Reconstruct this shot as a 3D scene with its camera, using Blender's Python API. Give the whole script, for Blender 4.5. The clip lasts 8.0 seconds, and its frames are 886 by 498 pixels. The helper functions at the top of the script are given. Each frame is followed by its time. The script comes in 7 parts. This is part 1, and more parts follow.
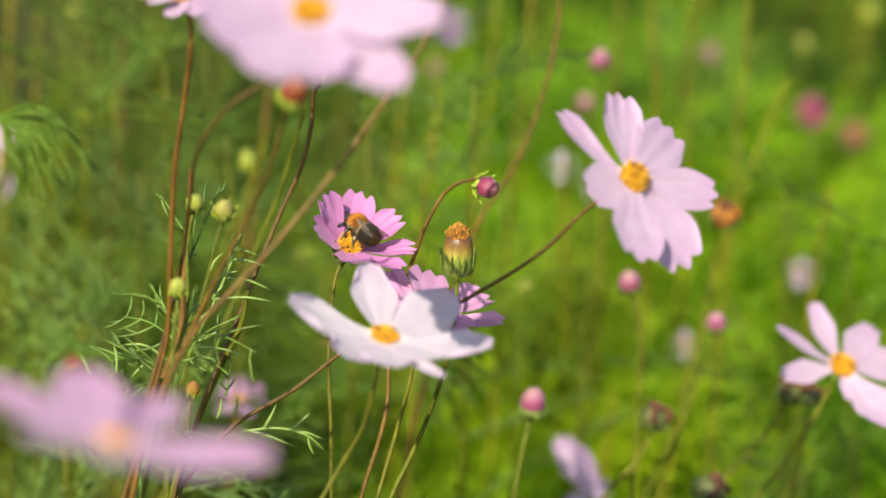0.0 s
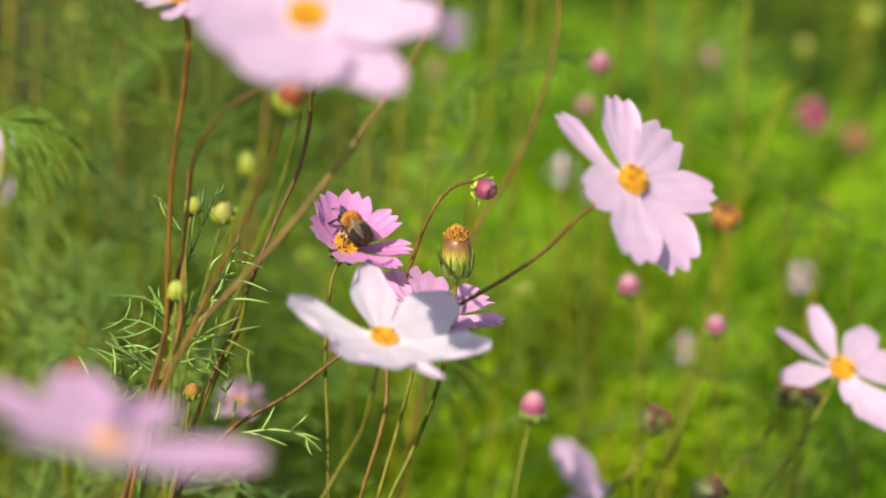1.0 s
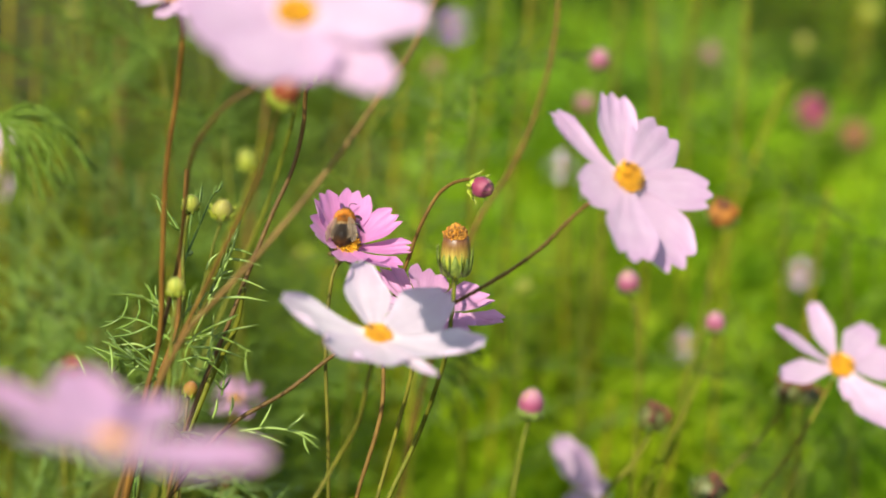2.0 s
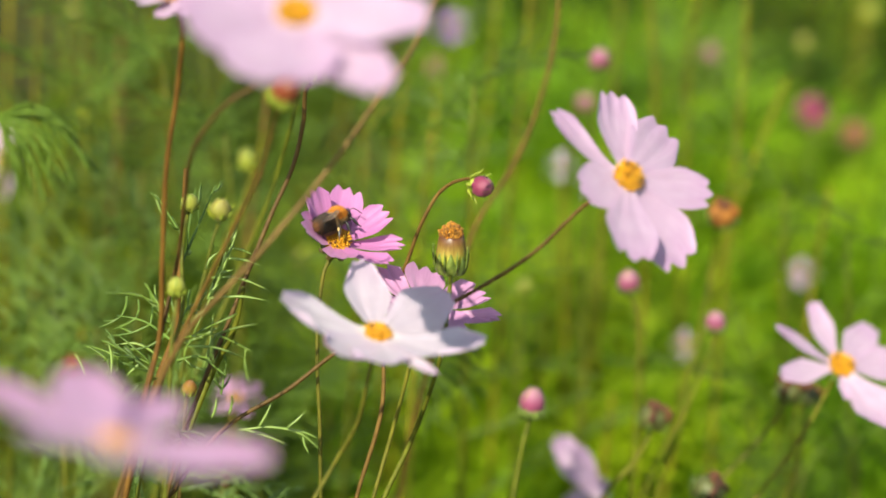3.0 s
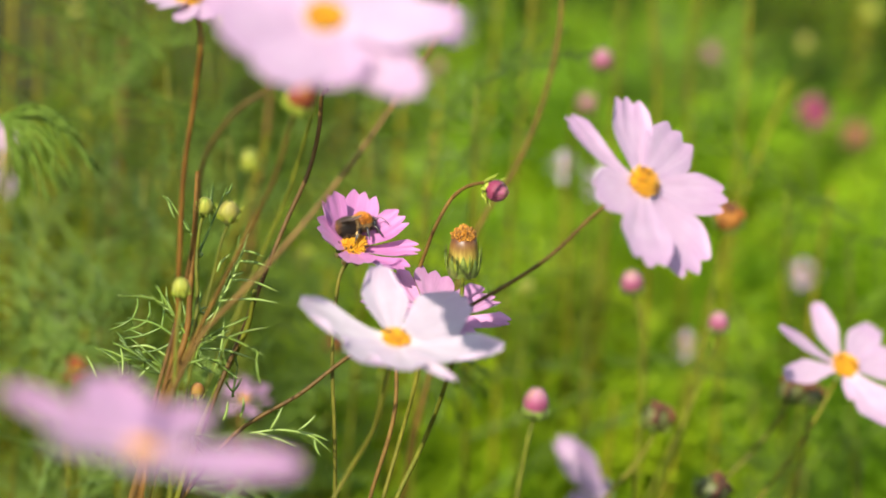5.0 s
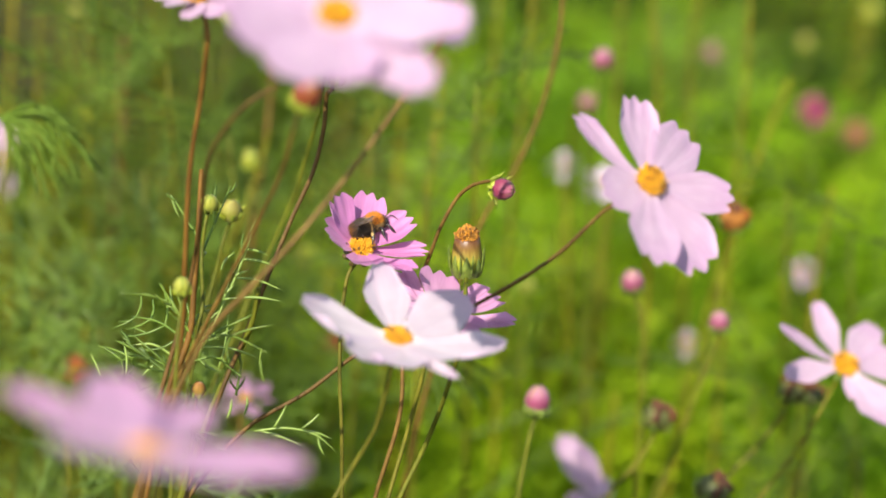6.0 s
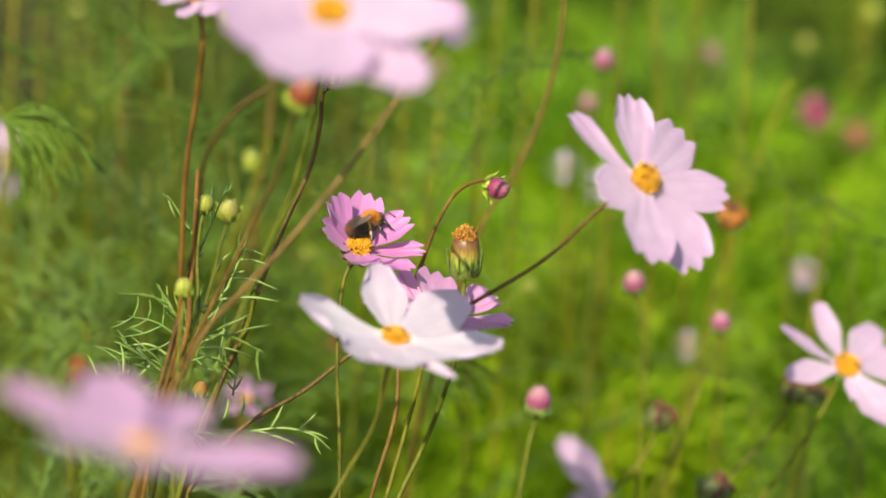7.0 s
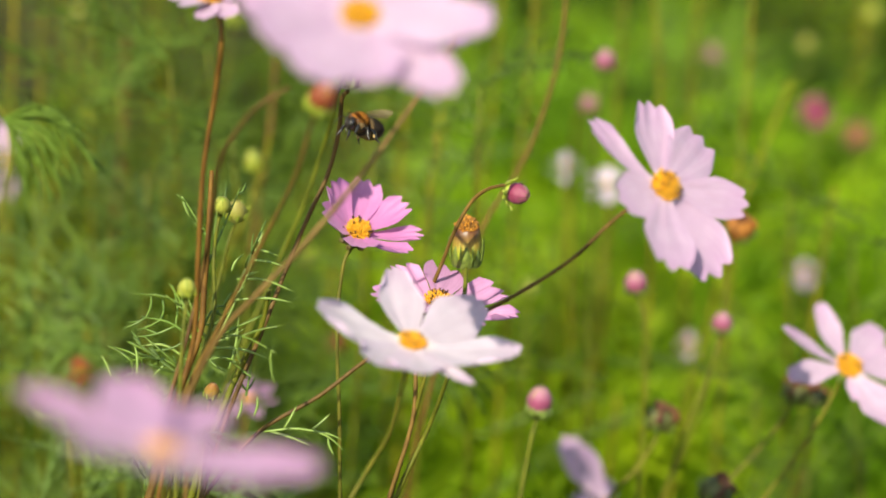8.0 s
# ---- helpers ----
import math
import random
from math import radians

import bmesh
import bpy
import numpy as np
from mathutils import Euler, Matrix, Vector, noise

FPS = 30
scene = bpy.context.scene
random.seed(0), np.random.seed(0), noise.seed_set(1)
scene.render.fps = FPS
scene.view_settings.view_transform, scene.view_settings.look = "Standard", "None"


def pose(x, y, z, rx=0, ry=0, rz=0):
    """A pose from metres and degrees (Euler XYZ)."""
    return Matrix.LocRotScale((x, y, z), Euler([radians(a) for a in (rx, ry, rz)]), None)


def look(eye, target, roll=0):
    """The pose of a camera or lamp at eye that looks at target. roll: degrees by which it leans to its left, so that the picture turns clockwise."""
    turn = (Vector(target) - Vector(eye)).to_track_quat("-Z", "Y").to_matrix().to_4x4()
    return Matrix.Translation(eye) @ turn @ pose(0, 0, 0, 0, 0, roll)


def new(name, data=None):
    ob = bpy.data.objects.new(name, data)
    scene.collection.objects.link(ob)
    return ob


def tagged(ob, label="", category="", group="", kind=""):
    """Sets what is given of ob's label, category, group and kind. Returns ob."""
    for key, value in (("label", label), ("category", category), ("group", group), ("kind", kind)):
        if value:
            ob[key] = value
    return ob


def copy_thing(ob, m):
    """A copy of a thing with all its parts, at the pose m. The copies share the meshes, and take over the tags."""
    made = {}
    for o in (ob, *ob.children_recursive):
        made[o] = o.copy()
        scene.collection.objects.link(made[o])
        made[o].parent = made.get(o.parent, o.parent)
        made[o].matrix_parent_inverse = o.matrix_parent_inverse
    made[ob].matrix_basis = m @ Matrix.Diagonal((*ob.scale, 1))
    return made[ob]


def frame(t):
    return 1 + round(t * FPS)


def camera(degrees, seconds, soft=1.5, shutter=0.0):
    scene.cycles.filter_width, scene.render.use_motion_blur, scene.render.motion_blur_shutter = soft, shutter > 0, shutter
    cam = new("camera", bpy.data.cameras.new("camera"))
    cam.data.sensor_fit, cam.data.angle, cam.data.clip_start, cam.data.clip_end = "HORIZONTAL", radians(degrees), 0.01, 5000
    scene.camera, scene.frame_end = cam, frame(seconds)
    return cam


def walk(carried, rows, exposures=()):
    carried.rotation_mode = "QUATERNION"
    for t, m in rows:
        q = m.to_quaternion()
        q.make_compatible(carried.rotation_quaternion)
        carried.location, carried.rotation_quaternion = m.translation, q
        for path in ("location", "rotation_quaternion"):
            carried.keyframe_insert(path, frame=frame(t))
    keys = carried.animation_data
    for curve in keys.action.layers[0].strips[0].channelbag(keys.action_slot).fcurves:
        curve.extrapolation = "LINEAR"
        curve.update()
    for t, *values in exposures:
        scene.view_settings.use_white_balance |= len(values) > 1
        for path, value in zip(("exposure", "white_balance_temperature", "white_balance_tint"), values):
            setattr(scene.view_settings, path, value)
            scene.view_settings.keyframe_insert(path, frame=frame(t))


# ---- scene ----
cam = camera(22, 8.0, soft=1.8)
cam.data.dof.use_dof = True
cam.data.dof.focus_distance = 0.86
cam.data.dof.aperture_fstop = 4.6
walk(cam, [
    (0, pose(-0.00000, 0, 1.25, 68.0000, 0, 0.0000)),
    (0.5, pose(0.00062, 0, 1.25, 68.0362, 0, 0.0287)),
    (1, pose(0.00109, 0, 1.25, 68.0717, 0, 0.0472)),
    (1.5, pose(0.00150, 0, 1.25, 68.0161, 0, 0.0549)),
    (3, pose(0.00097, 0, 1.25, 67.9851, 0, 0.0320)),
    (3.5, pose(0.00013, 0, 1.25, 68.0000, 0, 0.0100)),
    (4, pose(-0.00032, 0, 1.25, 67.9979, 0, 0.0010)),
    (4.5, pose(-0.00103, 0, 1.25, 68.0065, 0, -0.0169)),
    (6, pose(-0.00185, 0, 1.25, 67.9808, 0, -0.0304)),
    (6.5, pose(-0.00229, 0, 1.25, 68.0058, 0, -0.0338)),
    (7, pose(-0.00275, 0, 1.25, 68.0011, 0, -0.0460)),
    (7.5, pose(-0.00337, 0, 1.25, 68.0380, 0, -0.0663)),
    (8, pose(-0.00439, 0, 1.25, 68.0164, 0, -0.0995)),
], [(0.0, 1.04, 7310, 1), (0.6, 1.04, 7310, 1), (1.5, 1.13, 7360, 5), (2.8, 1.04, 7310, 1), (4.0, 1.04, 7310, 1), (4.5, 1.13, 7210, 7), (6.0, 1.13, 7210, 7), (6.5, 1.07, 7310, 3), (8.0, 1.04, 7460, 2)])

# ---- light ----
world = bpy.data.worlds.new("sky")
scene.world = world
world.use_nodes = True
sky = world.node_tree.nodes.new("ShaderNodeTexSky")
sky.sky_type, sky.sun_disc = "NISHITA", False
SUN = Vector((-0.30, -0.635, 0.71)).normalized()
sky.sun_elevation = math.asin(SUN.z)
sky.sun_rotation = math.atan2(SUN.x, SUN.y)
backing = world.node_tree.nodes["Background"]
backing.inputs[1].default_value = 0.115
world.node_tree.links.new(sky.outputs[0], backing.inputs[0])
sun = new("sun", bpy.data.lights.new("sun", "SUN"))
sun.data.energy, sun.data.angle, sun.data.color = 4.5, radians(0.53), (1.0, 0.95, 0.87)
sun.matrix_world = look(SUN * 20, (0, 0, 0))


# ---- materials ----
def material(name):
    m = bpy.data.materials.new(name)
    m.use_nodes = True
    nt = m.node_tree
    nt.nodes.clear()
    return m, nt, nt.nodes.new("ShaderNodeOutputMaterial")


def ramp(nt, fac, stops):
    r = nt.nodes.new("ShaderNodeValToRGB")
    while len(r.color_ramp.elements) < len(stops):
        r.color_ramp.elements.new(0.5)
    for e, (p, c) in zip(r.color_ramp.elements, stops):
        e.position, e.color = p, (*c, 1)
    nt.links.new(fac, r.inputs[0])
    return r.outputs[0]


def noise_node(nt, scale, detail=3.0, coords="Object", stretch=(1, 1, 1)):
    tc = nt.nodes.new("ShaderNodeTexCoord")
    mp = nt.nodes.new("ShaderNodeMapping")
    mp.inputs["Scale"].default_value = stretch
    n = nt.nodes.new("ShaderNodeTexNoise")
    n.inputs["Scale"].default_value, n.inputs["Detail"].default_value = scale, detail
    nt.links.new(tc.outputs[coords], mp.inputs[0])
    nt.links.new(mp.outputs[0], n.inputs["Vector"])
    return n.outputs["Fac"]


def mixed(nt, kind, fac, a, b):
    mx = nt.nodes.new("ShaderNodeMix")
    mx.data_type, mx.blend_type = "RGBA", kind
    for socket, value in ((mx.inputs[0], fac), (mx.inputs[6], a), (mx.inputs[7], b)):
        if isinstance(value, (int, float)):
            socket.default_value = value
        elif isinstance(value, tuple):
            socket.default_value = (*value, 1)
        else:
            nt.links.new(value, socket)
    return mx.outputs[2]


def surface(nt, out, colour, rough=0.6, see_through=0.0, height=None, bump=0.3, depth=0.0003, metal=0.0, coat=0.0, sheen=0.0, gloss=0.5):
    """Principled surface, with a share of light let through as in thin plant tissue."""
    p = nt.nodes.new("ShaderNodeBsdfPrincipled")
    nt.links.new(colour, p.inputs["Base Color"])
    p.inputs["Roughness"].default_value = rough
    p.inputs["Metallic"].default_value = metal
    p.inputs["Specular IOR Level"].default_value = gloss
    p.inputs["Coat Weight"].default_value = coat
    p.inputs["Sheen Weight"].default_value = sheen
    last = p.outputs[0]
    if height is not None:
        b = nt.nodes.new("ShaderNodeBump")
        b.inputs["Strength"].default_value, b.inputs["Distance"].default_value = bump, depth
        nt.links.new(height, b.inputs["Height"])
        nt.links.new(b.outputs[0], p.inputs["Normal"])
    if see_through:
        t = nt.nodes.new("ShaderNodeBsdfTranslucent")
        nt.links.new(colour, t.inputs[0])
        mx = nt.nodes.new("ShaderNodeMixShader")
        mx.inputs[0].default_value = see_through
        nt.links.new(last, mx.inputs[1])
        nt.links.new(t.outputs[0], mx.inputs[2])
        last = mx.outputs[0]
    nt.links.new(last, out.inputs[0])


def petal_material(name, base, tip, vein, throat):
    """Petal pigment: pale or dark throat, fine lengthwise veins, small blotches."""
    m, nt, out = material(name)
    uv = nt.nodes.new("ShaderNodeUVMap")
    sep = nt.nodes.new("ShaderNodeSeparateXYZ")
    nt.links.new(uv.outputs[0], sep.inputs[0])
    along = ramp(nt, sep.outputs[0], [(0.0, throat), (0.16, base), (0.6, base), (1.0, tip)])
    veins = noise_node(nt, 1.0, 2.0, "UV", (2.5, 26, 1))
    vc = ramp(nt, veins, [(0.38, vein), (0.58, (1, 1, 1))])
    c = mixed(nt, "MULTIPLY", 0.40, along, vc)
    blotch = ramp(nt, noise_node(nt, 160, 3.0), [(0.3, (0.86, 0.83, 0.86)), (0.7, (1, 1, 1))])
    c = mixed(nt, "MULTIPLY", 0.6, c, blotch)
    info = nt.nodes.new("ShaderNodeObjectInfo")
    own = ramp(nt, info.outputs["Random"], [(0.0, (0.93, 0.88, 0.93)), (1.0, (1, 1, 1))])
    c = mixed(nt, "MULTIPLY", 1.0, c, own)
    surface(nt, out, c, 0.55, 0.43, veins, 0.25, 0.0004, sheen=0.15)
    return m


def mottled(name, dark, light, scale=300, rough=0.6, see_through=0.0, bump=0.3, stretch=(1, 1, 1), own=0.3, depth=0.0003, coat=0.0, islands=False, patches=None, coarse=0.13, gloss=0.5):
    """Two tones in fine grain, patches at a coarser scale, and a small difference from piece to piece."""
    m, nt, out = material(name)
    fine = noise_node(nt, scale, 4.0, "Object", stretch)
    c = ramp(nt, fine, [(0.3, dark), (0.7, light)])
    broad = ramp(nt, noise_node(nt, scale * coarse, 2.0), [(0.36, patches[0] if patches else (1 - own, 1 - own, 1 - own)), (0.64, patches[1] if patches else (1, 1, 1))])
    c = mixed(nt, "MULTIPLY", 1.0, c, broad)
    if islands:
        g = nt.nodes.new("ShaderNodeNewGeometry")
        rnd = g.outputs["Random Per Island"]
    else:
        rnd = nt.nodes.new("ShaderNodeObjectInfo").outputs["Random"]
    tint = ramp(nt, rnd, [(0.0, (1 - own, 1 - own, 1 - own * 0.6)), (0.5, (1, 1, 1)), (1.0, (1, 1 - own * 0.3, 1 - own))])
    c = mixed(nt, "MULTIPLY", 1.0, c, tint)
    surface(nt, out, c, rough, see_through, fine, bump, depth, coat=coat, gloss=gloss)
    return m


def barrel_material():
    """Seed barrel: green foot, straw middle, brown rim, with lengthwise streaks."""
    m, nt, out = material("barrel_straw")
    tc = nt.nodes.new("ShaderNodeTexCoord")
    sep = nt.nodes.new("ShaderNodeSeparateXYZ")
    nt.links.new(tc.outputs["Generated"], sep.inputs[0])
    c = ramp(nt, sep.outputs[2], [(0.0, (0.15, 0.26, 0.02)), (0.42, (0.36, 0.42, 0.05)), (0.60, (0.36, 0.28, 0.055)), (0.80, (0.22, 0.12, 0.03)), (0.95, (0.13, 0.05, 0.02))])
    streak = noise_node(nt, 900, 3.0, "Object", (1, 1, 0.08))
    c = mixed(nt, "MULTIPLY", 0.8, c, ramp(nt, streak, [(0.35, (0.55, 0.45, 0.35)), (0.65, (1, 1, 1))]))
    surface(nt, out, c, 0.42, 0.12, streak, 0.4, 0.0003)
    return m


# ---- mesh tools ----
def link_mesh(name, verts, faces, mat, parent=None, label="", uvs=None, smooth=True):
    me = bpy.data.meshes.new(name)
    me.from_pydata([tuple(v) for v in verts], [], faces)
    me.materials.append(mat)
    if uvs is not None:
        layer = me.uv_layers.new(name="UVMap")
        idx = np.empty(len(me.loops), dtype=np.int32)
        me.loops.foreach_get("vertex_index", idx)
        layer.data.foreach_set("uv", np.asarray(uvs, dtype=np.float32)[idx].ravel())
    me.polygons.foreach_set("use_smooth", [smooth] * len(me.polygons))
    me.update()
    ob = new(name, me)
    if parent is not None:
        ob.parent = parent
    if label:
        tagged(ob, label)
    return ob


def joined(pieces):
    """Several (verts, faces) as one."""
    verts, faces, n = [], [], 0
    for v, f in pieces:
        verts.extend(v)
        faces.extend([tuple(i + n for i in q) for q in f])
        n += len(v)
    return verts, faces


def spline(pts, steps):
    """Smooth run through control points, tangents scaled to the spacing."""
    p = [Vector(q) for q in pts]
    n = len(p)
    d = [max((p[i + 1] - p[i]).length, 1e-6) for i in range(n - 1)]
    m = []
    for i in range(n):
        if i == 0:
            m.append((p[1] - p[0]) / d[0])
        elif i == n - 1:
            m.append((p[-1] - p[-2]) / d[-1])
        else:
            m.append(((p[i] - p[i - 1]) / d[i - 1] * d[i] + (p[i + 1] - p[i]) / d[i] * d[i - 1]) / (d[i] + d[i - 1]))
    out = []
    for i in range(n - 1):
        for k in range(steps):
            t = k / steps
            t2, t3 = t * t, t ** 3
            out.append(p[i] * (2 * t3 - 3 * t2 + 1) + m[i] * (d[i] * (t3 - 2 * t2 + t)) + p[i + 1] * (3 * t2 - 2 * t3) + m[i + 1] * (d[i] * (t3 - t2)))
    out.append(p[-1])
    return out


def tube(path, radii, sides=8, wobble=0.0):
    """Tapered tube along a path, closed at both ends."""
    verts, faces = [], []
    side = None
    n = len(path)
    for i, c in enumerate(path):
        d = (path[min(i + 1, n - 1)] - path[max(i - 1, 0)]).normalized()
        if side is None:
            side = d.orthogonal().normalized()
        side = (side - d * side.dot(d)).normalized()
        up = d.cross(side)
        r = radii[i] if hasattr(radii, "__len__") else radii
        r *= 1 + wobble * noise.noise(c * 60)
        for k in range(sides):
            a = 2 * math.pi * k / sides
            verts.append(c + side * (r * math.cos(a)) + up * (r * math.sin(a)))
    for i in range(n - 1):
        for k in range(sides):
            k2 = (k + 1) % sides
            faces.append((i * sides + k, i * sides + k2, (i + 1) * sides + k2, (i + 1) * sides + k))
    faces.append(tuple(reversed(range(sides))))
    faces.append(tuple(range((n - 1) * sides, n * sides)))
    return verts, faces


def lathe(profile, turn, sides=16, ripple=0.0, lobes=8):
    """Turned form: profile of (radius, height), placed by the matrix turn."""
    verts, faces = [], []
    for r, h in profile:
        for k in range(sides):
            a = 2 * math.pi * k / sides
            q = r * (1 + ripple * math.cos(lobes * a))
            verts.append(turn @ Vector((q * math.cos(a), q * math.sin(a), h)))
    m = len(profile)
    for i in range(m - 1):
        for k in range(sides):
            k2 = (k + 1) % sides
            faces.append((i * sides + k, i * sides + k2, (i + 1) * sides + k2, (i + 1) * sides + k))
    faces.append(tuple(reversed(range(sides))))
    faces.append(tuple(range((m - 1) * sides, m * sides)))
    return verts, faces


def basis(origin, normal):
    """Frame at origin whose z is normal and whose x lies level."""
    z = Vector(normal).normalized()
    x = Vector((0, 1, 0)).cross(z)
    if x.length < 1e-3:
        x = Vector((1, 0, 0))
    x.normalize()
    y = z.cross(x)
    return Matrix(((x.x, y.x, z.x, origin[0]), (x.y, y.y, z.y, origin[1]), (x.z, y.z, z.z, origin[2]), (0, 0, 0, 1)))


def rooted(name, base, label, category, group=""):
    ob = new(name)
    ob.empty_display_size = 0.01
    ob.location = base
    return tagged(ob, label, category, group)


# ---- plant parts ----
def petal_part(parent, turn, az, el, length, width, mat, rng, teeth=0.1, cup=0.10, hollow=0.05, start=0.1, claw=0.3, blunt=0.14, roll=0.0, curl=0.0, wedge=0.7):
    """One ray petal: narrow claw, blade that widens outward, three pointed teeth, lengthwise folds.
    roll turns it about its own length, curl bends it up towards the tip, wedge sets how late it widens."""
    nu, nv = 16, 19
    a = Vector((math.cos(radians(az)) * math.cos(radians(el)), math.sin(radians(az)) * math.cos(radians(el)), math.sin(radians(el))))
    up = (Vector((0, 0, 1)) - a * a.z).normalized()
    lat = up.cross(a)
    c, s = math.cos(radians(roll)), math.sin(radians(roll))
    lat, up = lat * c + up * s, up * c - lat * s
    phase, skew, twist = rng.uniform(-0.25, 0.25), rng.uniform(-0.05, 0.05), rng.uniform(-0.10, 0.10)
    peaks = [teeth * rng.uniform(-0.35, 0.35) for _ in range(3)]
    deep = [rng.uniform(0.6, 1.25) for _ in range(2)]
    verts, uvs, faces = [], [], []
    for i in range(nu):
        u = i / (nu - 1)
        for j in range(nv):
            v = 2 * j / (nv - 1) - 1
            k = min(2, max(0, round(1 + 1.5 * v)))
            off = v * 1.5 - (k - 1)
            notch = peaks[k] * 0.6
            if k == 1 or off * (k - 1) < 0:
                notch += teeth * deep[0 if v < 0 else 1] * (abs(off) * 2) ** 1.3
            edge = max(0.0, abs(v) - 0.667) / 0.333
            reach = 1 - 0.10 * v * v - 0.13 * edge ** 1.5 - notch - 0.6 * skew * v
            s = start + (reach - start) * u
            k = min(1.0, u / 0.85)
            shape = claw + (1 - claw) * (k * k * (3 - 2 * k)) ** wedge
            if u > 0.62:
                shape *= 1 - blunt * ((u - 0.62) / 0.38) ** 2
            half = 0.5 * width * shape
            x = v * half
            z = hollow * half * (v * v) * 2 - cup * length * 4 * u * (1 - u) * 0.5 + curl * length * u * u
            z += 0.006 * width * math.cos(v * math.pi * 2.5 + phase) * min(1, 2 * u)
            z += twist * x * u + 0.012 * length * noise.noise(Vector((u * 2.2, v * 1.5, az)))
            verts.append(turn @ (a * (s * length) + lat * x + up * z))
            uvs.append((u, (v + 1) / 2 + az * 0.37))
    for i in range(nu - 1):
        for j in range(nv - 1):
            q = i * nv + j
            faces.append((q, q + 1, q + nv + 1, q + nv))
    return link_mesh("petal", verts, faces, mat, parent, uvs=uvs)


def bead(c, r, axis, stretch=1.6):
    """Small eight-sided floret, taller than wide."""
    m = basis(c, axis)
    return lathe([(r * 0.55, -r * 0.6), (r, 0), (r * 0.85, r * stretch * 0.6), (r * 0.25, r * stretch)], m, 6)


def flower_disc(parent, turn, radius, rng, mat, tip_mat, anthers=14, height=0.5, count=70):
    """Centre of packed florets, with dark anther tubes standing out of it."""
    pieces = [lathe([(radius * 0.8, -radius * 0.25), (radius * 0.95, 0), (radius * 0.75, radius * height * 0.6), (radius * 0.3, radius * height * 0.9)], turn, 14)]
    sticks = []
    for i in range(count):
        q = math.sqrt((i + 0.5) / count)
        a = i * 2.39996
        h = height * radius * (1 - q * q * 0.75)
        c = turn @ Vector((radius * q * math.cos(a), radius * q * math.sin(a), h))
        out = turn.to_3x3() @ Vector((q * math.cos(a) * 0.7, q * math.sin(a) * 0.7, 1))
        r = radius * rng.uniform(0.10, 0.15) * math.sqrt(70 / count)
        pieces.append(bead(c, r, out, rng.uniform(1.4, 2.4)))
        if 0.25 < q < 0.95 and len(sticks) < anthers and rng.random() < 1.6 * anthers / count:
            d = out.normalized() + Vector((rng.uniform(-0.3, 0.3), rng.uniform(-0.3, 0.3), 0))
            r = radius * 0.12
            sticks.append(tube([c + d * r * 1.0, c + d * r * 2.4, c + d * r * 3.2], [r * 0.45, r * 0.6, r * 0.4], 5))
    disc = link_mesh("disc", *joined(pieces), mat, parent)
    if sticks:
        link_mesh("anther_ring", *joined(sticks), tip_mat, disc, "dark brown anther tubes")


def calyx_part(parent, turn, radius, depth, mat, bract_mat, rng, bracts=8, spread=1.5, lean=0.5, rise=1.0):
    cup = lathe([(radius * 0.22, -depth), (radius * 0.7, -depth * 0.72), (radius, -depth * 0.3), (radius * 0.96, 0.0)], turn, 16, 0.04, 8)
    calyx = link_mesh("calyx", *cup, mat, parent)
    for i in range(bracts):
        a = 2 * math.pi * (i + 0.5) / bracts + rng.uniform(-0.15, 0.15)
        d = Vector((math.cos(a), math.sin(a), 0))
        k = spread * rng.uniform(0.8, 1.2)
        pts = [turn @ (d * radius * 0.5 + Vector((0, 0, -depth * 0.85))), turn @ (d * radius * 1.05 + Vector((0, 0, -depth * 0.5))),
               turn @ (d * radius * (1.05 + lean * k * 0.4) + Vector((0, 0, depth * (0.1 * k if rise > 0 else -0.45)))), turn @ (d * radius * (1 + lean * k) + Vector((0, 0, depth * 0.6 * k * rise)))]
        link_mesh("bract", *tube(spline(pts, 3), [radius * f for f in (0.1, 0.16, 0.2, 0.22, 0.2, 0.17, 0.13, 0.1, 0.06, 0.03)], 5), bract_mat, calyx)


def stem_part(parent, base, pts, mat, r0=0.0006, r1=0.00095):
    """Stem from the head (first point) down into the ground."""
    b = Vector(base)
    path = spline([Vector(p) - b for p in pts], 8)
    n = len(path)
    return link_mesh("stem", *tube(path, [r0 + (r1 - r0) * (i / (n - 1)) ** 0.8 for i in range(n)], 8, 0.08), mat, parent)


